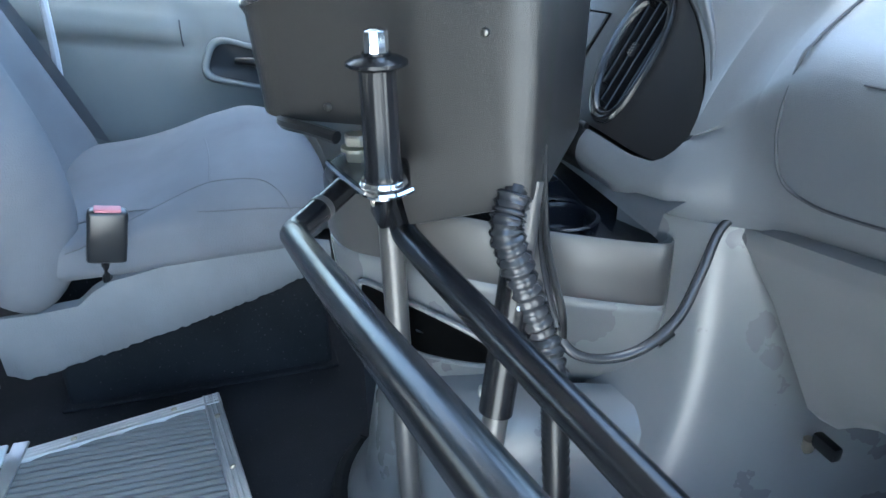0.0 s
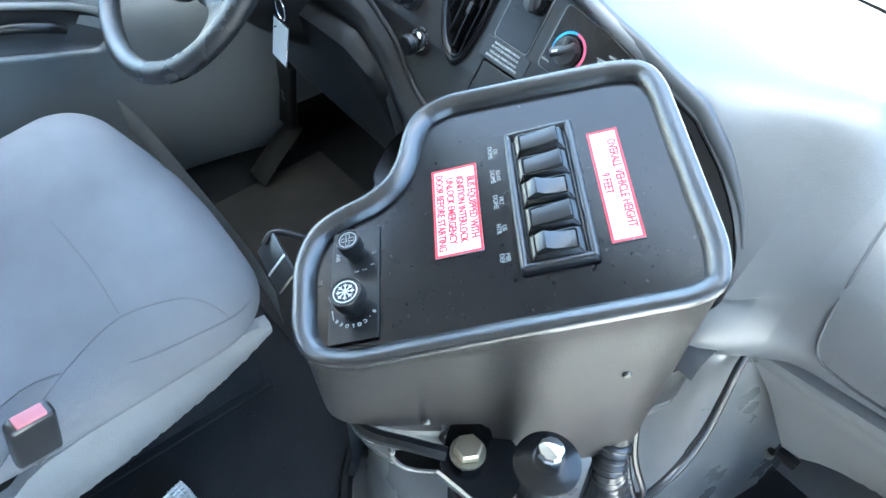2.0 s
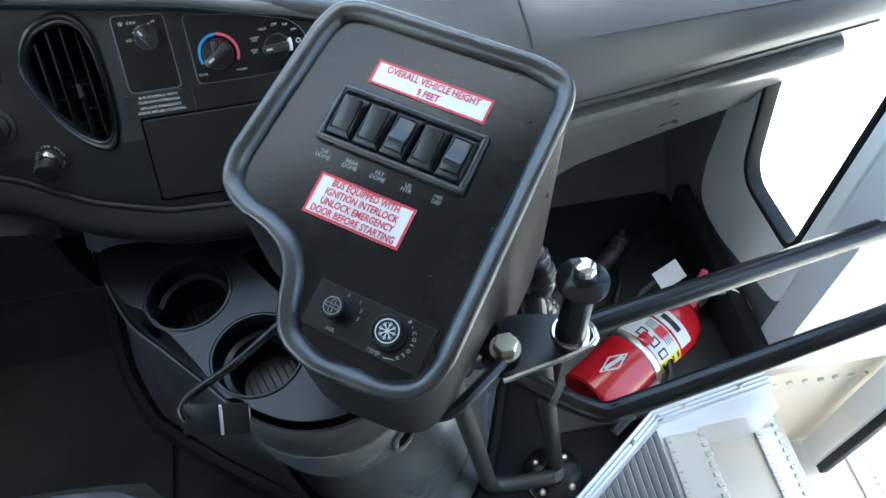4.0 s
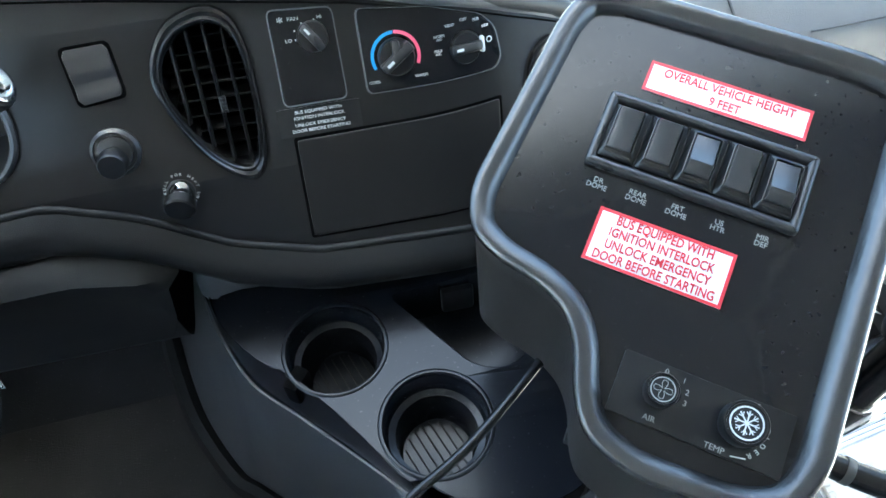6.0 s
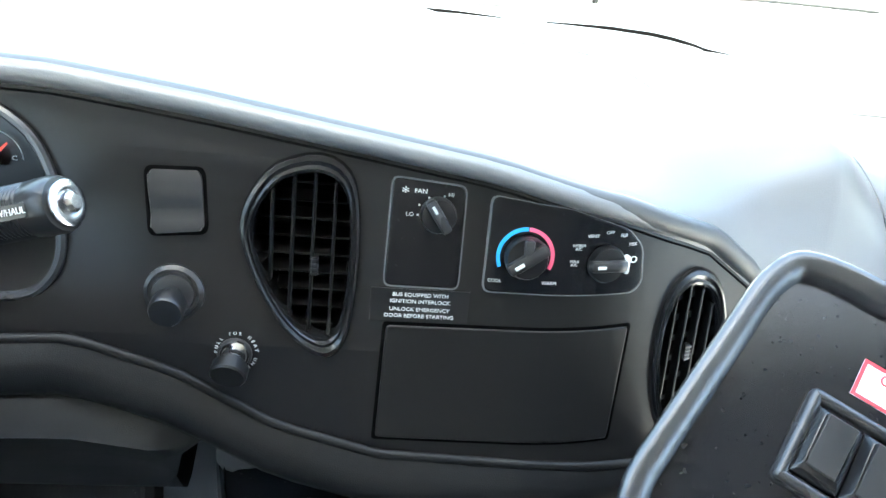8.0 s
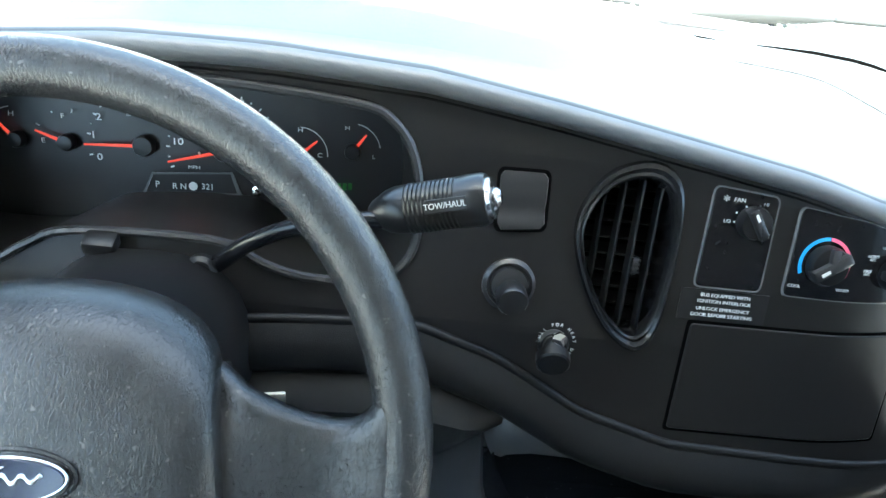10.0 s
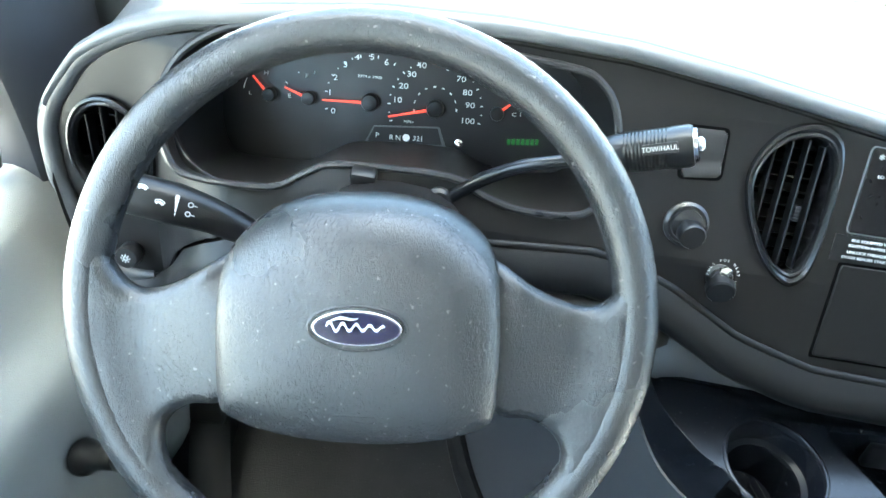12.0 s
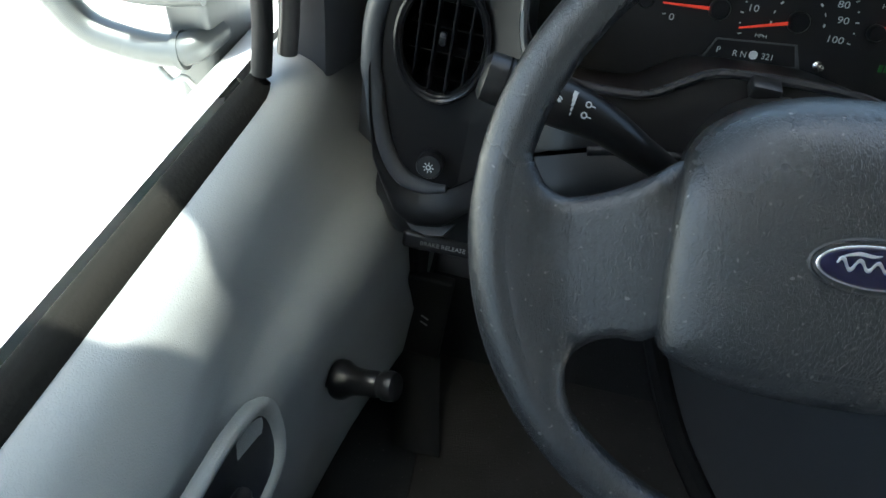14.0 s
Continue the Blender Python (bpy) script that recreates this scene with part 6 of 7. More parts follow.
part("top_bolt", lathe([(.0095, 0), (.0095, .014), (.0085, .0165), (.005, .018), (0, .018)], 10, Matrix.Translation((.374, .231, .647))), M_CHROME, lever, "chrome acorn bolt", angle=25)
part("foot_ring", lathe([(.019, 0), (.0195, .003), (.018, .006), (.0155, .006)], 28, Matrix.Translation((.374, .231, .544))), M_CHROME, lever, "bright foot ring")
rails = thing("entry_rail", (.6, .25, .5), "glossy black tubular entry rail", "rail", "entry rails")
part("tube", tube([(.262, .258, .500), (.285, .262, .468), (.30, .264, .461), (.38, .275, .459), (.62, .313, .455), (1.00, .374, .448)], .0130, 18, smoothn=5), M_PAINT, rails)
part("clevis", rbox(.030, .012, .046, .004, 2, pose(.270, .246, .488, 0, 20, 10)), M_PAINT, rails, "flattened tube end bolted to the post")
part("clevis_bolt", screw((.268, .238, .492), (-.1, -1, 0), .0075), M_STEEL, rails)
r2 = thing("entry_rail", (.6, .18, .5), "bent black tubular rail with a worn weld", "rail", "entry rails")
part("tube", tube([(.296, .224, .528), (.318, .206, .525), (.352, .180, .5205), (.378, .162, .519), (.392, .156, .520), (.41, .1565, .524), (.48, .163, .537), (.62, .176, .566), (1.00, .220, .63)], .0105, 18, smoothn=5), M_PAINT, r2)
part("weld", tube([(.347, .184, .5212), (.352, .180, .5205)], .0112, 18), M_WORN, r2, "worn ring at a weld")

# corrugated hose and wires under the console
hose = thing("cable_conduit", (.38, .35, .3), "black taped corrugated conduit hanging from the console", "conduit")
hp = spline([(.364, .349, .530), (.372, .339, .509), (.378, .334, .490), (.381, .343, .458), (.384, .356, .418), (.389, .370, .380), (.405, .372, .345), (.416, .371, .315), (.424, .370, .275), (.430, .372, .20), (.432, .376, .12), (.434, .380, .05)], 12)
part("conduit", tube(hp, [.0125 + .0013 * (k % 2) for k in range(len(hp))], 14), M_BLACK, hose, "ribbed black conduit", angle=70)
taped_ = hp[6:74]
part("tape", tube(taped_, [.0150 + .0016 * math.sin(k * 1.9) + .0006 * math.sin(k * .7) for k in range(len(taped_))], 14), M_TAPE, hose, "shiny wrapped tape", angle=70)
part("zip_tie", tube([(.392, .343, .421), (.378, .334, .420), (.370, .341, .419)], .0028, 8, smoothn=4), M_LABEL, hose, "white cable tie")
part("wire", tube([(.362, .372, .56), (.380, .370, .48), (.402, .378, .42), (.395, .385, .385)], .0035, 8, smoothn=6), M_BLACK, hose)
part("wire", tube([(.356, .375, .56), (.376, .368, .47), (.398, .376, .40)], .003, 8, smoothn=6), M_TAPE, hose)
cable = thing("hanging_cable", (.4, .5, .4), "black taped cable looping from the dash to the console", "cable")
part("sheath", tube([(.380, .566, .478), (.381, .546, .464), (.389, .526, .425), (.397, .502, .385), (.402, .466, .362), (.402, .428, .357), (.400, .395, .368), (.392, .380, .39), (.388, .372, .42)], [.004, .0045, .005, .0055, .0055, .005, .005, .0045, .004], 10, smoothn=8), M_TAPE, cable)
part("tape_end", tube([(.3985, .495, .373), (.4005, .478, .364)], .0064, 10), M_BLACK, cable)

# rod with a small clear plastic pad, held out towards the seat
rod = thing("lever_pad", (.05, .25, .55), "thin bent rod with a dark plastic pad under the console", "lever")
part("rod", tube([(.150, .310, .590), (.10, .272, .583), (.06, .245, .577), (.024, .227, .572), (.014, .221, .570), (.009, .213, .567), (.012, .204, .562)], .0040, 10, smoothn=4), M_PAINT, rod)
part("pad", rbox(.062, .004, .030, .003, 2, pose(.038, .202, .560, -42, 0, -10)), M_BLACK, rod, "flat dark pad")
part("pad_weld", rbox(.003, .0046, .029, .0005, 1, pose(.043, .2005, .560, -42, 0, -10)), M_SHEET, rod, "bare metal seam")
loopr = thing("belt_loop", (.26, .21, .57), "black bent strap under the console", "strap")
part("strap", tube([(.245, .235, .585), (.225, .205, .575), (.215, .185, .571), (.222, .168, .569), (.245, .165, .568), (.275, .185, .568), (.30, .205, .565)], .006, 8, smoothn=6), M_BLACK, loopr)

# ---- driver's seat ----
seat = thing("driver_seat", (-.40, 0, 0), "grey cloth driver seat on a carpeted box", "seat")
def cushion_ring(y):
    """A closed, rounded section across the cushion at y: dished behind, full in front."""
    f = (y + .32) / .56
    mid = float(np.interp(y, (-.32, -.20, -.06, .06, .13, .24), (.318, .322, .342, .400, .416, .418)))
    edge = float(np.interp(y, (-.32, -.10, .05, .14, .24), (.352, .360, .384, .398, .400)))
    low = .262
    end = math.sqrt(max(0.0, 1 - max(0.0, (f - .80) / .20) ** 2.4))
    hw = .258 + .010 * sstep(0, .6, f) - .085 * (1 - end)
    out = []
    for k in range(64):
        t_ = 2 * math.pi * k / 64
        c, s_ = math.cos(t_), math.sin(t_)
        u = math.copysign(abs(c) ** .45, c)
        v = math.copysign(abs(s_) ** .62, s_)
        top = edge + (mid - edge) * (1 - abs(u) ** 2.5)
        hz_ = (top - low) / 2 * (.22 + .78 * end)
        cz = low + (top - low) / 2 - .012 * (1 - end)
        x = hw * u
        out.append((-.347 + x, y - .030 * sstep(.3, -1.0, u) * sstep(.35, 1.0, f), cz + hz_ * v))
    return out


ys = list(np.linspace(-.32, .12, 16)) + list(np.linspace(.13, .2345, 12)) + [.2385, .2398]
part("cushion", loft([cushion_ring(y) for y in ys]), M_CLOTH, seat, "soft grey cloth cushion, faded on top", angle=80)


def on_cushion(x, y):
    r_ = [p for p in cushion_ring(y) if p[2] > .33]
    r_.sort()
    return float(np.interp(x, [p[0] for p in r_], [p[2] for p in r_]))


def side_x(y, z):
    r_ = sorted(((p[2], p[0]) for p in cushion_ring(y) if p[0] > -.347))
    return float(np.interp(z, [p[0] for p in r_], [p[1] for p in r_]))


for seam_ in ([(-.07, -.133), (-.112, -.067), (-.139, .005), (-.144, .064), (-.12, .135), (-.085, .172)], [(-.344, .053), (-.232, .062), (-.150, .062)]):
    part("seam", tube([(p.x, p.y, on_cushion(p.x, p.y) + .0) for p in spline([(x, y, 0) for x, y in seam_], 6)], .0010, 6), M_STITCH, seat, "stitched seam on the cushion")
part("welt", tube(spline([(side_x(y, z) + .0005, y, z) for y, z in ((-.24, .345), (-.15, .350), (-.05, .357), (.05, .362), (.13, .360), (.18, .352), (.215, .342))], 5), .0012, 6), M_STITCH, seat, "fine seam round the cushion")
# side skirt, cut rough along its lower edge
random.seed(4)
sk_top = [(-.27, .235), (-.20, .237), (-.14, .243), (-.118, .262), (-.09, .276), (-.02, .288), (.06, .298), (.13, .300), (.19, .292), (.235, .278)]
sk_bot = [(-.262, .135), (-.235, .122), (-.2145, .126), (-.13, .148), (-.06, .165), (0, .180), (.06, .195), (.11, .208), (.16, .222), (.21, .243), (.24, .26)]
yy = np.linspace(-.262, .225, 90)
tz = np.interp(yy, [p[0] for p in sk_top], [p[1] for p in sk_top])
bz_ = np.interp(yy, [p[0] for p in sk_bot], [p[1] for p in sk_bot])
rows_ = []
for y, a, b in zip(yy, tz, bz_):
    b2 = b + random.uniform(-.002, .002)
    bow = .012 * math.sin(math.pi * (y + .262) / .498)
    rows_.append([(-.118 + bow, y, a), (-.103 + bow, y, a - .004), (-.100 + bow, y, a * .6 + b2 * .4), (-.104 + bow, y, b2 + .004), (-.110 + bow, y, b2), (-.125 + bow, y, b2 + .004)])
part("skirt", loft(rows_, False), M_SKIRT, seat, "grey carpet skirt with a frayed lower edge", angle=60)
part("skirt", loft([[(-.67 + .55 * k / 12, .262 - .012 * (abs(k - 6) / 6) ** 4, z) for k in range(13)] for z in (.31, .25, .235)], False), M_SKIRT, seat, "front carpet skirt")
part("seat_box", rbox(.47, .44, .27, .008, 2, Matrix.Translation((-.43, -.003, .135))), M_CARPET, seat, "dark carpeted seat box", smooth=False)
part("box_flange", rbox(.50, .46, .006, .002, 1, Matrix.Translation((-.43, -.003, .004))), M_CARPET, seat, smooth=False)
# backrest
def back_ring(s):
    """s runs up the backrest; it leans to the rear."""
    cy, cz = -.262 - .30 * s, .28 + .72 * s
    e = math.sqrt(max(0.0, 1 - max(0.0, (s - .85) / .17) ** 2)) * math.sqrt(max(0.0, 1 - max(0.0, (.04 - s) / .14) ** 2))
    w = (.285 - .03 * sstep(.7, 1.0, s)) * (.72 + .28 * e)
    th = .085 * (.35 + .65 * e)
    out = []
    for k in range(48):
        t = 2 * math.pi * k / 48
        ux = math.copysign(abs(math.cos(t)) ** .6, math.cos(t))
        uy = math.copysign(abs(math.sin(t)) ** .75, math.sin(t))
        bol = (.052 * sstep(.45, .8, abs(ux)) - .012 * (1 - sstep(.2, .6, abs(ux)))) * max(0.0, uy) * e
        d = th * uy + bol
        out.append((-.387 + w * ux, cy + d * .92, cz + d * .38))
    return out


part("backrest", loft([back_ring(s) for s in (-.09, -.07, -.04, 0, .05, .12, .25, .4, .55, .7, .82, .9, .96, 1.0, 1.015)]), M_CLOTH, seat, "grey cloth backrest with side bolsters", angle=80)
for sx_ in (1,):
    part("bolster", tube([(-.387 + sx_ * .262, -.232, .255), (-.387 + sx_ * .258, -.210, .29), (-.387 + sx_ * .256, -.200, .36), (-.387 + sx_ * .256, -.215, .46), (-.387 + sx_ * .254, -.265, .62), (-.387 + sx_ * .25, -.33, .78), (-.387 + sx_ * .24, -.38, .88)], [.045, .066, .078, .082, .078, .066, .03], 24, smoothn=5), M_CLOTH, seat, "padded side bolster", angle=80)
bs = [back_ring(s)[5] for s in (-.03, .03, .1, .2, .32, .45)]
part("bolster_seam", tube(spline(bs, 5), .0018, 6), M_SEAM, seat, "curved bolster seam")
part("recliner", rbox(.05, .10, .03, .008, 3, Matrix.Translation((-.13, -.235, .245))), M_BLACK, seat, "black seat hinge")
part("hinge_bolt", lathe([(.010, 0), (.010, .006), (0, .007)], 14, basis((-.10, -.235, .25), (0, 1, 0), (0, 0, 1))), M_BLACK, seat)
buckle = thing("belt_buckle", (-.085, -.08, .30), "black seat belt buckle standing beside the seat", "buckle")
bm_ = pose(-.082, -.078, .347, -12, 6, 8)
part("body", rbox(.022, .052, .080, .006, 3, bm_), M_DARKGLOSS, buckle, "satin charcoal buckle body")
part("button", rbox(.017, .034, .006, .002, 2, bm_ @ Matrix.Translation((0, 0, .0395))), M_BUTTON, buckle, "faded red release button")
part("stalk", tube([(-.083, -.088, .31), (-.095, -.093, .285), (-.115, -.10, .25)], .007, 8, smoothn=4), M_BLACK, buckle)
belt = thing("seat_belt", (-.72, -.25, .5), "grey seat belt webbing running down past the door", "seat belt")
def web_band(pts, w=.046):
    return loft([[(x, y - w / 2 * c, z + w / 2 * s_) for c, s_ in ((1, .5), (-1, -.5))] for x, y, z in pts], False)
b_ = web_band(spline([(-.70, -.52, 1.15), (-.67, -.335, .70), (-.66, -.283, .588), (-.66, -.234, .469), (-.665, -.178, .33)], 6))
bmesh.ops.solidify(b_, geom=b_.faces[:], thickness=.0015)
part("webbing", b_, M_SEATBELT, belt)
part("guide", tube([(-.725, -.225, 1.2), (-.722, -.228, .8), (-.72, -.231, .5), (-.72, -.25, .30)], .008, 8, smoothn=4), M_PALE, belt, "pale vertical belt edge")

# white steel bracket on the platform behind the seat
wb = thing("white_bracket", (-.03, -.32, .05), "white painted steel bracket bolted to the platform", "bracket")
part("leg", rbox(.035, .016, .16, .004, 2, pose(-.03, -.315, .125, 0, 0, 0) @ pose(0, 0, 0, 20)), M_BODY, wb)
part("foot", rbox(.05, .045, .006, .002, 2, Matrix.Translation((-.022, -.29, .055))), M_BODY, wb)
part("foot_bolt", lathe([(.006, 0), (.006, .004), (0, .005)], 8, Matrix.Translation((-.02, -.287, .058))), M_STEEL, wb)
part("arm", rbox(.13, .02, .045, .004, 2, pose(-.08, -.335, .205, 0, 0, -10)), M_BODY, wb)
rail_ = part("seat_track", rbox(.03, .36, .05, .004, 2, Matrix.Translation((-.08, -.45, .15))), M_BLACK, wb, "dark track")

# ---- driver's door ----
def sill(y):
    return .601 - .146 * y


door = thing("door_1", (-.84, .1, 0), "grey moulded driver door with sunlit sill", "door", kind="structure")
rows_ = []
for y in list(np.linspace(-.86, .50, 44)) + [.53, .56, .60, .65, .70]:
    s = sill(y) + .012 * sstep(.52, .58, y)
    f = sstep(.30, .62, y)
    arm = .026 * sstep(-.50, -.42, y) * (1 - sstep(.0, .03, y)) + .012 * sstep(.02, .05, y) * (1 - sstep(.20, .40, y))
    led = sstep(-.10, .10, y)                 # the ledge over the pull, in front of the armrest
    prof = [(-.870, s - .010), (-.845, s - .002), (-.834, s - .0015), (-.822, s - .006), (-.810, s - .015), (-.801, s - .030),
            (-.797 + arm * .5, s - .050), (-.795 + arm, s - .066), (-.793 + arm, s - .092), (-.790 + arm * .6, s - .108), (-.787 + .004 * led, s - .120), (-.785 + .014 * led, s - .134), (-.782 + .017 * led, s - .150), (-.780 + .016 * led, s - .18), (-.776 + .010 * led, s - .235), (-.768 + .008 * f, s - .29), (-.762 + .016 * f, .19), (-.764 + .014 * f, .10), (-.775, .02), (-.82, .0)]
    swell = .062 * min(1.0, max(0.0, (y - .15) / .42)) ** 1.8
    rows_.append([(x + swell * sstep(.50, .34, z), y, z) for x, z in prof])
part("inner_panel", loft(rows_, False), M_DOOR, door, "grained grey inner panel", angle=60)
part("belt_seal", loft([[(x, y, sill(y) + h) for x, h in ((-.866, -.004), (-.864, .0085), (-.860, .0105), (-.853, .0105), (-.846, .0075), (-.8405, .0020), (-.838, -.006))] for y in np.linspace(-.52, .55, 40)], False), M_SEAL, door, "dark felt window seal, dusty and worn")
part("outer_skin", loft([[(-.875, y, sill(y) + .004) for y in np.linspace(-.6, .9, 12)], [(-.925, y, sill(y) - .03) for y in np.linspace(-.6, .9, 12)], [(-.965, y, .15) for y in np.linspace(-.6, .9, 12)], [(-.93, y, -.3) for y in np.linspace(-.6, .9, 12)]], False), M_BODY, door, "white outer skin")
part("belt_crease", tube([(-.7885, y, sill(y) - .132) for y in np.linspace(-.5, .02, 10)], .0014, 6), M_SEAM, door, "fine moulded crease")
# window frame and quarter trim
fr = part("window_frame", tube([(-.850, .548, .535), (-.848, .560, .62), (-.845, .535, .80), (-.838, .45, 1.02), (-.830, .33, 1.16), (-.822, .20, 1.19), (-.822, -.48, 1.19)], .0095, 12, smoothn=6), M_RUBBERBLK, door, "black window channel")
part("frame_face", tube([(-.834, .572, .545), (-.832, .582, .62), (-.829, .557, .80), (-.820, .475, 1.03), (-.812, .35, 1.18), (-.80, .20, 1.21), (-.80, -.48, 1.21)], .0095, 12, smoothn=6), M_BAND, door, "grey window surround")
rows_ = []
for z, y in ((.505, .600), (.56, .602), (.62, .600), (.72, .590), (.82, .568), (.92, .530), (1.02, .482), (1.12, .41)):
    rows_.append([(-.854, y + .004, z), (-.848, y, z), (-.808, y - .001, z), (-.803, y + .003, z), (-.788, y + .034, z), (-.784, y + .05, z), (-.774, y + .13, z), (-.772, y + .25, z), (-.854, y + .25, z)])
part("quarter_trim", loft(rows_, True), M_PILLAR, door, "dark grey folded pillar trim", angle=30)
part("pillar_foot", rbox(.10, .02, .36, .006, 2, pose(-.765, .742, .69)), M_PILLAR, door, "dark trim behind the dash end")
gl = part("window_pane", loft([[(-.853 + .03 * v, y, sill(y) + .015 + v * (1.18 - sill(y))) for y in np.linspace(-.5, .54, 4)] for v in (0, .25, .5, .75, 1)], False), M_GLASS, door)
gl.visible_shadow = False
# recessed pull with the inside latch
HM = basis((-.7555, .173, .430), (0, 1, -.30), (-.36, .30, 1))


def hring(k, h, kz=None):
    pts = rounded([(-.125, -.044), (.128, -.038), (.136, .022), (.08, .038), (-.115, .044)], .036, 6)
    return [HM @ Vector((x * k, y * (kz or k), h)) for x, y in pts]


part("pull_rim", loft([hring(1.06, -.004, 1.18), hring(1.05, .004, 1.14), hring(1.0, .006, 1.04), hring(.95, .004, .90), hring(.92, -.006, .84)], True, False), M_DOOR, door, "raised rim of the door pull", angle=60)
# Shallow cup coloured black for the depth of shade in the pull
part("pull_cup", loft([hring(.93, .001, .86), hring(.88, -.004, .7), hring(.02, -.0045, .02)], True, False), M_BLACKCUP, door, "shallow recess blackened for the shade inside")
part("latch_handle", tube([HM @ Vector((-.062, .004, .004)), HM @ Vector((-.02, .008, .012)), HM @ Vector((.03, .006, .014)), HM @ Vector((.055, .0, .008))], [.006, .0095, .010, .007], 10, smoothn=4), M_BLACK, door, "black inside door handle")
part("armrest_gap", tube([(-.774, .012, sill(.012) - .058), (-.764, .012, sill(.012) - .07), (-.763, .012, sill(.012) - .10), (-.776, .012, sill(.012) - .113)], .0016, 6), M_SEAM, door)
for k in range(9):
    part("speaker_slot", tube([(-.7705, .40 + .007 * k, .235 - .003 * k), (-.7690, .43 + .006 * k, .175 - .003 * k)], .0010, 5), M_SEAM, door)
crank = thing("window_crank", (-.75, .40, .29), "black spool-shaped window crank knob on the door", "crank")
CK = basis((-.752, .402, .279), (.12, .99, .0), (-.42, .05, .90))
part("escutcheon", lathe([(.013, 0), (.013, .006), (.010, .010), (.009, .026)], 24, CK), M_BLACK, crank)
part("spool", lathe([(.0, .023), (.0205, .023), (.0212, .027), (.0198, .033), (.0160, .039), (.0142, .047), (.0135, .058), (.0135, .070), (.0120, .072), (.0120, .074), (.0150, .078), (.0156, .085), (.0140, .091), (.010, .0925), (0, .0925)], 30, CK), M_BLACK, crank, "waisted black spool")

# ---- mirror outside ----
mir = thing("door_mirror", (-.93, .64, .55), "silver tubular mirror arm clamped to the door", "mirror")
part("bracket", rbox(.05, .10, .17, .010, 3, pose(-.952, .665, .488, 0, 0, -6)), M_MIRARM, mir, "grey moulded mirror bracket")
part("bracket_shelf", rbox(.12, .11, .014, .005, 2, pose(-.965, .640, .572, 0, 0, 12)), M_MIRARM, mir)
part("shelf_bolt", lathe([(.018, 0), (.018, .004), (.010, .008), (0, .009)], 18, pose(-.975, .625, .579)), M_MIRARM, mir)
part("arm", tube([(-.93, .640, .500), (-.945, .605, .500), (-.972, .60, .491), (-1.015, .60, .489), (-1.055, .60, .497), (-1.078, .60, .525), (-1.088, .60, .565), (-1.09, .60, .80)], [.010, .016, .0165, .0165, .0165, .0165, .0165, .0165], 16, smoothn=5), M_MIRARM, mir, "bent silver tube")
part("arm", tube([(-.93, .61, .562), (-.98, .60, .556), (-1.04, .60, .556), (-1.088, .60, .575)], .014, 14, smoothn=5), M_MIRARM, mir, "upper silver tube")
part("collar", tube([(-.955, .602, .4945), (-.962, .601, .493)], .0195, 16), M_MIRARM, mir)
part("wire", tube([(-.985, .595, .472), (-.97, .592, .460), (-.955, .592, .468), (-.94, .592, .452), (-.92, .60, .450), (-.905, .61, .465)], .0035, 8, smoothn=6), M_COWL, mir, "thin cable tied below the arm")
part("head", rbox(.20, .06, .40, .03, 4, Matrix.Translation((-1.12, .60, 1.0))), M_BLACK, mir, "black mirror head")
part("mirror_pane", rbox(.18, .003, .37, .002, 2, Matrix.Translation((-1.12, .5685, 1.0))), M_MIRROR, mir)

# ---- driver's footwell ----
rest = thing("foot_rest", (-.66, .6, .1), "black moulded foot rest and kick panel", "foot rest")
part("kick", prism_y([(-.78, 0), (-.69, 0), (-.685, .10), (-.70, .30), (-.78, .42)], .585, .80), M_RUBBERBLK, rest, smooth=False)
part("kick_rib", tube([(-.694, .60, .30), (-.688, .59, .12), (-.68, .57, .02)], .012, 10, smoothn=4), M_RUBBERBLK, rest)
part("latch_plate", rbox(.060, .016, .150, .004, 3, pose(-.673, .576, .172, -8)), M_RUBBERBLK, rest, "black latch cover")
part("latch_lip", rbox(.050, .006, .006, .002, 2, pose(-.668, .566, .101)), M_RUBBERBLK, rest)
for dz_ in (0, .014):
    part("mark", rbox(.012, .0006, .0022, 0, 1, pose(-.671, .5665, .182 - dz_, -8, 35)), M_INKDIM, rest, "small pale mark", smooth=False)
part("kick_pad", loft([[Vector((-.672, .580, .085)).lerp(Vector((-.640, .452, .012)), f_) + Vector((a_ * w_, -.006 * (1 - abs(a_)) - d_, .010 * (1 - a_ * a_))) for a_ in (-1, -.85, -.5, 0, .5, .85, 1)] for f_, w_, d_ in ((0, .024, -.01), (.03, .030, 0), (.5, .031, .004), (.95, .033, 0), (1, .03, -.012))], False), M_RUBBERBLK, rest, "smooth black kick pad", angle=70)
brk = thing("brake_release", (-.655, .60, .36), "black parking brake release lever with faint lettering", "lever")
BR = pose(-.660, .521, .388, 68, 0, 3)
part("handle", rbox(.085, .020, .030, .005, 3, BR @ Matrix.Translation((0, 0, -.0155))), M_BLACK, brk)
part("lettering", lettering("BRAKE RELEASE", .0068, BR @ Matrix.Translation((0, .0, .0001))), M_INKDIM, brk, "faint printed words", smooth=False)
part("stem", rbox(.03, .07, .012, .003, 2, pose(-.662, .565, .372)), M_BLACK, brk)
ped = thing("pedal", (-.45, .72, .12), "black rubber brake pedal", "pedal", "foot pedals")
part("arm", tube([(-.45, .86, .42), (-.45, .80, .28), (-.45, .745, .16)], .012, 10, smoothn=4), M_BLACK, ped)
part("pad", rbox(.10, .02, .065, .006, 3, pose(-.45, .735, .15, -35)), M_RUBBERBLK, ped)
ped2 = thing("pedal", (-.33, .76, .08), "narrow black accelerator pedal", "pedal", "foot pedals")
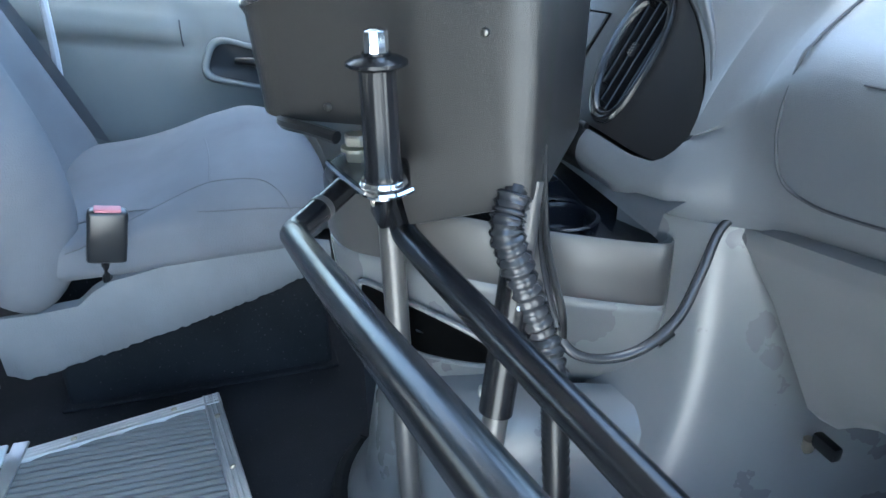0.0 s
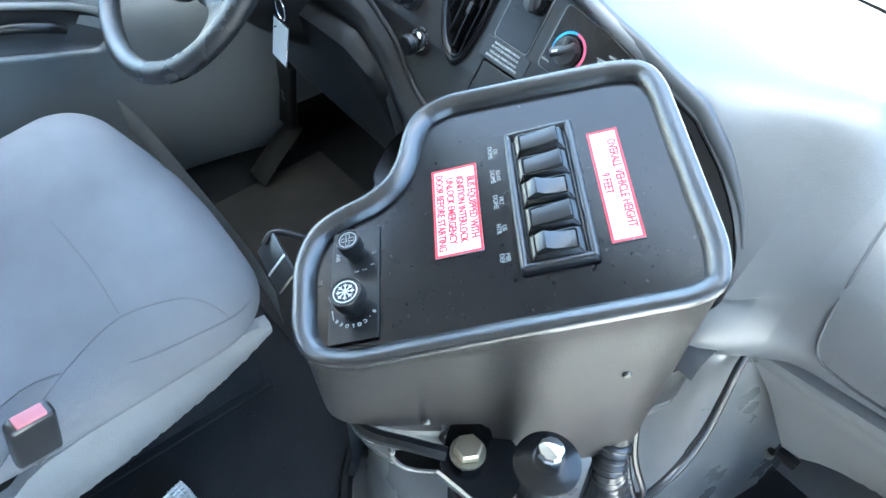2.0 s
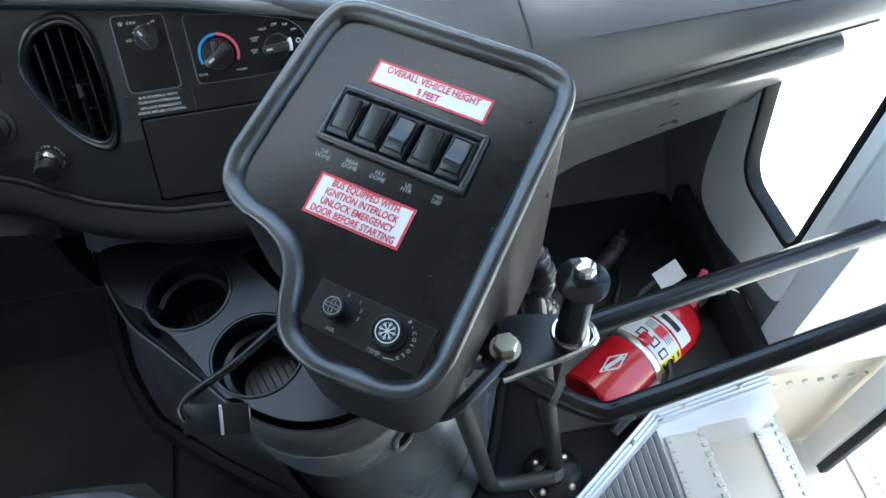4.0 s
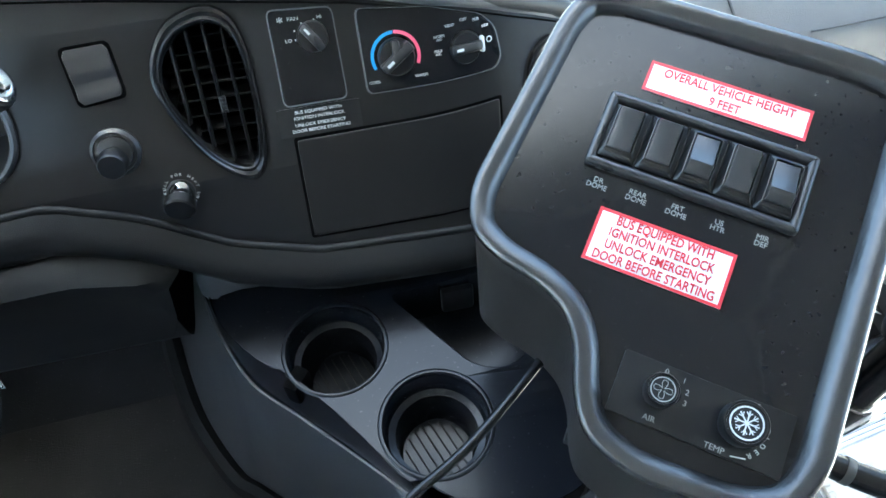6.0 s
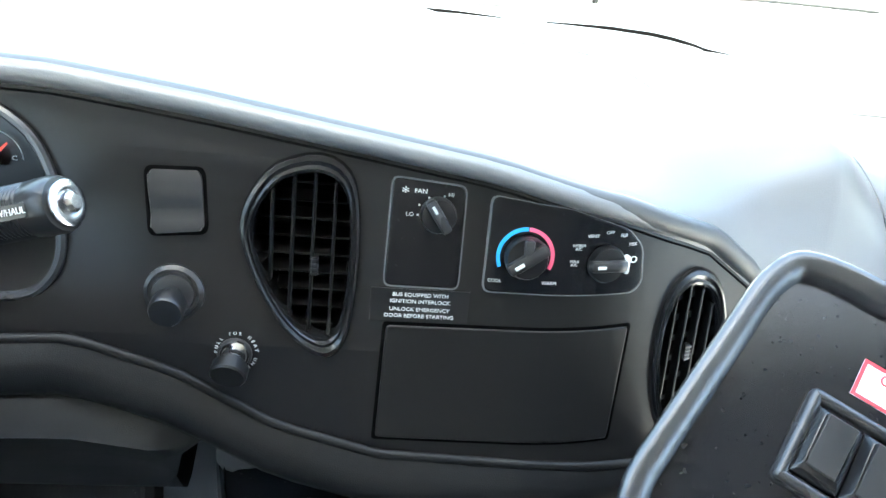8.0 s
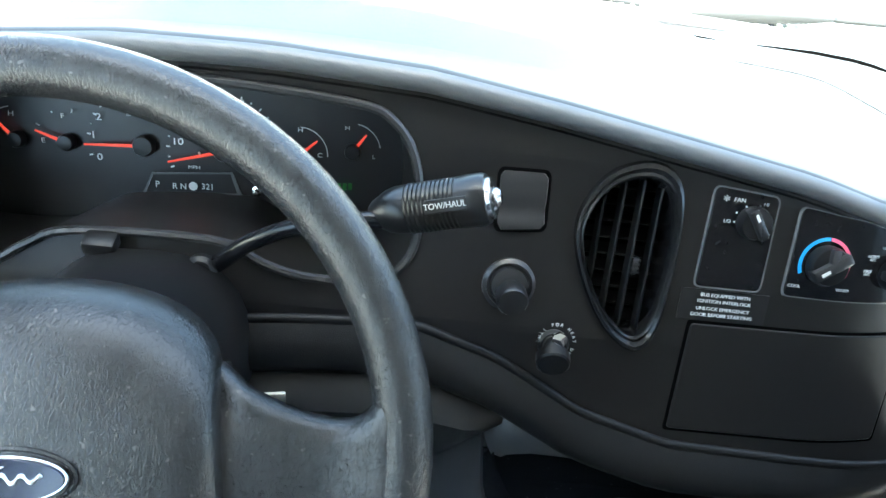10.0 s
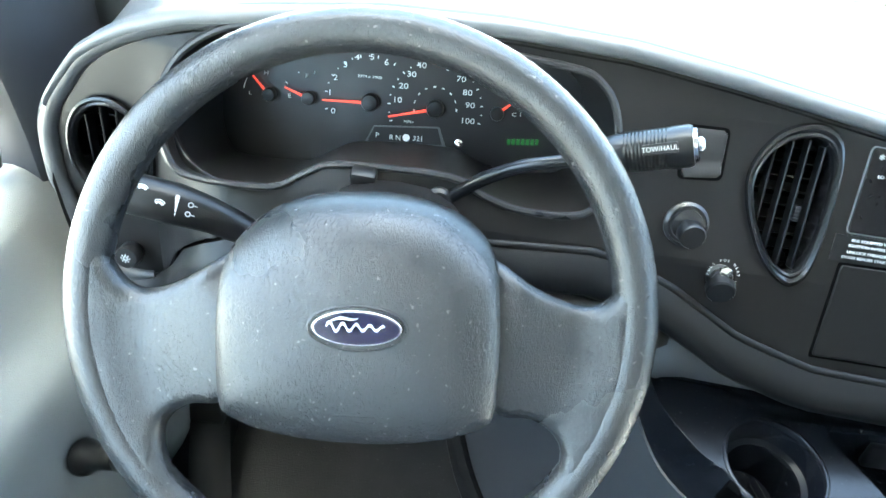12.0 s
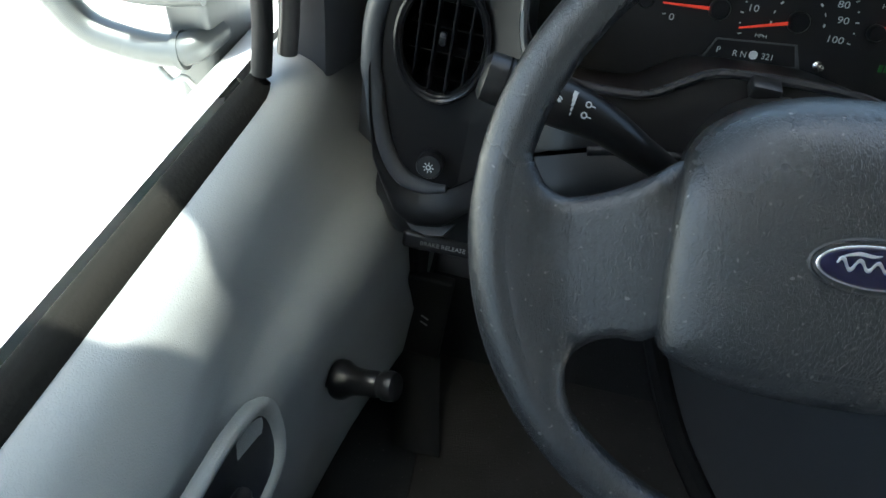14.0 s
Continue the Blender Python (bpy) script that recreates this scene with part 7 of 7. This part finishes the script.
part("pad", rbox(.055, .02, .15, .006, 3, pose(-.33, .76, .12, -35)), M_RUBBERBLK, ped2)
shaft = thing("steering_shaft", (-.43, .6, .3), "black steering shaft down to the toe board", "shaft")
part("tube", tube([cen + CA * .25, cen + CA * .42, cen + CA * .62], .022, 14), M_BLACK, shaft)
part("boot", tube([cen + CA * .55, cen + CA * .60, cen + CA * .66], [.03, .045, .06], 14), M_RUBBERBLK, shaft)
mat_ = part("floor_mat", rbox(.44, .34, .008, .003, 2, pose(-.42, .46, .005, 0, 0, 2)), M_CARPET2)
tagged(mat_, "dark carpet mat in the driver footwell", "floor mat")

# ---- fire extinguisher in the passenger footwell ----
ext = thing("fire_extinguisher", (.6, .42, .06), "red fire extinguisher lying on the black footwell floor", "fire extinguisher")
EA, EB = Vector((.492, .347, .058)), Vector((.698, .470, .062))
ed = (EB - EA).normalized()
EM = basis(EA, ed.cross(Vector((0, 0, 1))), Vector((0, 0, 1)))
EM = basis(EA, Vector((0, 0, 1)).cross(ed), ed.cross(Vector((0, 0, 1)).cross(ed)))
EL = (EB - EA).length
part("cylinder", lathe([(.0001, .004), (.040, .004), (.048, .0), (.053, .003), (.0545, .010), (.0545, EL - .035), (.051, EL - .015), (.040, EL + .002), (.024, EL + .012), (.017, EL + .018), (.017, EL + .03), (0, EL + .03)], 36, EM), M_RED, ext, "glossy red cylinder")


def on_cyl(u, s, h=.0006):
    """A place on the cylinder: u round it in degrees from the top, s along it."""
    a = radians(u)
    r = .0545 + h
    c = EM @ Vector((r * math.sin(a), r * math.cos(a), s))
    n = EM.to_3x3() @ Vector((math.sin(a), math.cos(a), 0))
    t = EM.to_3x3() @ Vector((0, 0, 1))
    return basis(c, t, n.cross(t))


def cyl_patch(u0, u1, s0, s1, h, material, name, label=""):
    rows = []
    for u in np.linspace(u0, u1, 12):
        a = radians(u)
        rows.append([EM @ Vector(((.0545 + h) * math.sin(a), (.0545 + h) * math.cos(a), s)) for s in (s0, s1)])
    return part(name, loft(rows, False), material, ext, label)


cyl_patch(-75, 60, .120, .168, .0006, M_LABEL, "label", "white printed label")
cyl_patch(-60, 20, .172, .196, .0006, M_LABEL, "label", "white printed label")
cyl_patch(-75, -52, .120, .168, .0010, M_YELLOW, "label_stripe", "yellow warning stripe")
for k in range(4):
    cyl_patch(-70, -56, .123 + k * .012, .128 + k * .012, .0014, M_BLACK, "stripe_bar")
for u in (-40, -15, 12):
    cyl_patch(u - 8, u + 8, .126, .143, .0012, M_BLACK, "picture_square")
    cyl_patch(u - 5, u + 5, .129, .140, .0016, M_LABEL, "picture_field")
for k in range(4):
    cyl_patch(-35, 20, .150 + k * .004, .1515 + k * .004, .0012, M_BLACK, "print_line")
cyl_patch(-30, 10, .178, .188, .0012, M_BLACK, "print_line")
cyl_patch(-20, 0, .148, .166, .0014, M_REDINK, "print_block")
part("diamond", plate([[(-.030, 0), (0, .013), (.030, 0), (0, -.013)], [(-.025, 0), (0, .0105), (.025, 0), (0, -.0105)]], .0005, 0, on_cyl(5, .058, .0012) @ pose(0, 0, 0, 0, 0, -8)), M_INK, ext, "white diamond outline", smooth=False)
part("diamond_bar", rbox(.038, .006, .0006, 0, 1, on_cyl(5, .058, .0012) @ pose(0, 0, 0, 0, 0, -8)), M_INK, ext, "plain white bar", smooth=False)
part("strap", lathe([(.0552, -.006), (.0566, -.005), (.0566, .005), (.0552, .006)], 36, EM @ Matrix.Translation((0, 0, .112))), M_SHEET, ext, "bright steel strap")
part("strap_clip", rbox(.020, .022, .008, .003, 2, on_cyl(-2, .126, .004)), M_RED, ext, "red strap clip")
hd = EM @ Vector((0, 0, EL + .03))
part("valve", tube([hd, hd + ed * .03], [.016, .014], 14), M_STEEL, ext, "brass valve body")
part("lever", tube([hd + ed * .018 + Vector((0, 0, .012)), hd + ed * .05 + Vector((.02, -.03, .03)), hd + ed * .06 + Vector((.03, -.075, .02))], [.006, .008, .006], 8, smoothn=4), M_SHEET, ext, "bright carrying lever")
part("lever", tube([hd + ed * .02, hd + ed * .06 + Vector((.03, -.01, .0)), hd + ed * .09 + Vector((.035, -.03, -.02))], [.006, .008, .005], 8, smoothn=4), M_SHEET, ext, "bright squeeze lever")
part("pin_tag", tube([hd + ed * .02 + Vector((-.005, .01, .03)), hd + ed * .03 + Vector((-.005, .015, .055))], [.008, .006], 8), M_PINK, ext, "pink seal tag")
part("gauge", lathe([(.011, 0), (.012, .004), (.010, .008), (0, .008)], 18, basis(hd + Vector((-.01, -.004, .016)), (1, 0, 0), (0, .9, .4))), M_PINK, ext, "small round gauge")
part("tag", rbox(.05, .035, .001, 0, 1, pose(hd.x - .045, hd.y + .03, .125, 25, -10, 20)), M_LABEL, ext, "white paper tag", smooth=False)
part("hose", tube([hd + ed * .01 + Vector((-.01, .005, .01)), hd + Vector((-.05, .03, .05)), hd + Vector((-.11, .0, .03)), EM @ Vector((-.062, .02, .13)), EM @ Vector((-.064, .012, .04)), EM @ Vector((-.064, .005, -.01))], .0085, 10, smoothn=6), M_BLACK, ext, "black discharge hose")
part("hose_ferrule", tube([EM @ Vector((-.0635, .016, .10)), EM @ Vector((-.064, .014, .075))], .0115, 12), M_SHEET, ext, "bright hose ferrule")

# ---- pipes and steel arm in the footwell ----
pp = thing("heater_pipe", (.62, .6, .05), "black bent heater hose on the footwell floor", "hose")
part("hose", tube([(.595, .520, .045), (.611, .546, .05), (.629, .588, .05), (.667, .633, .05), (.709, .659, .05), (.746, .667, .05), (.80, .675, .05)], .0085, 12, smoothn=6), M_BLACK, pp)
part("arm", tube([(.434, .493, .05), (.502, .556, .055), (.560, .583, .056), (.602, .603, .058), (.645, .645, .06)], .015, 12, smoothn=4), M_RUBBERHOSE, pp, "thick dark grey rubber tube")
for q_ in ((.625, .623, .066), (.654, .659, .055)):
    part("fitting", lathe([(.006, 0), (.006, .008), (.0045, .014), (0, .014)], 8, Matrix.Translation(q_)), M_STEEL, pp, "small brass fitting")
part("bracket", rbox(.05, .03, .016, .004, 2, pose(.640, .648, .050, 0, 0, 35)), M_BLACK, pp, "black pipe bracket")
liner = part("floor_mat", rbox(.36, .52, .006, .002, 2, pose(.60, .58, .004)), M_MATBLK)
tagged(liner, "smooth black vinyl mat in the passenger footwell", "floor mat")
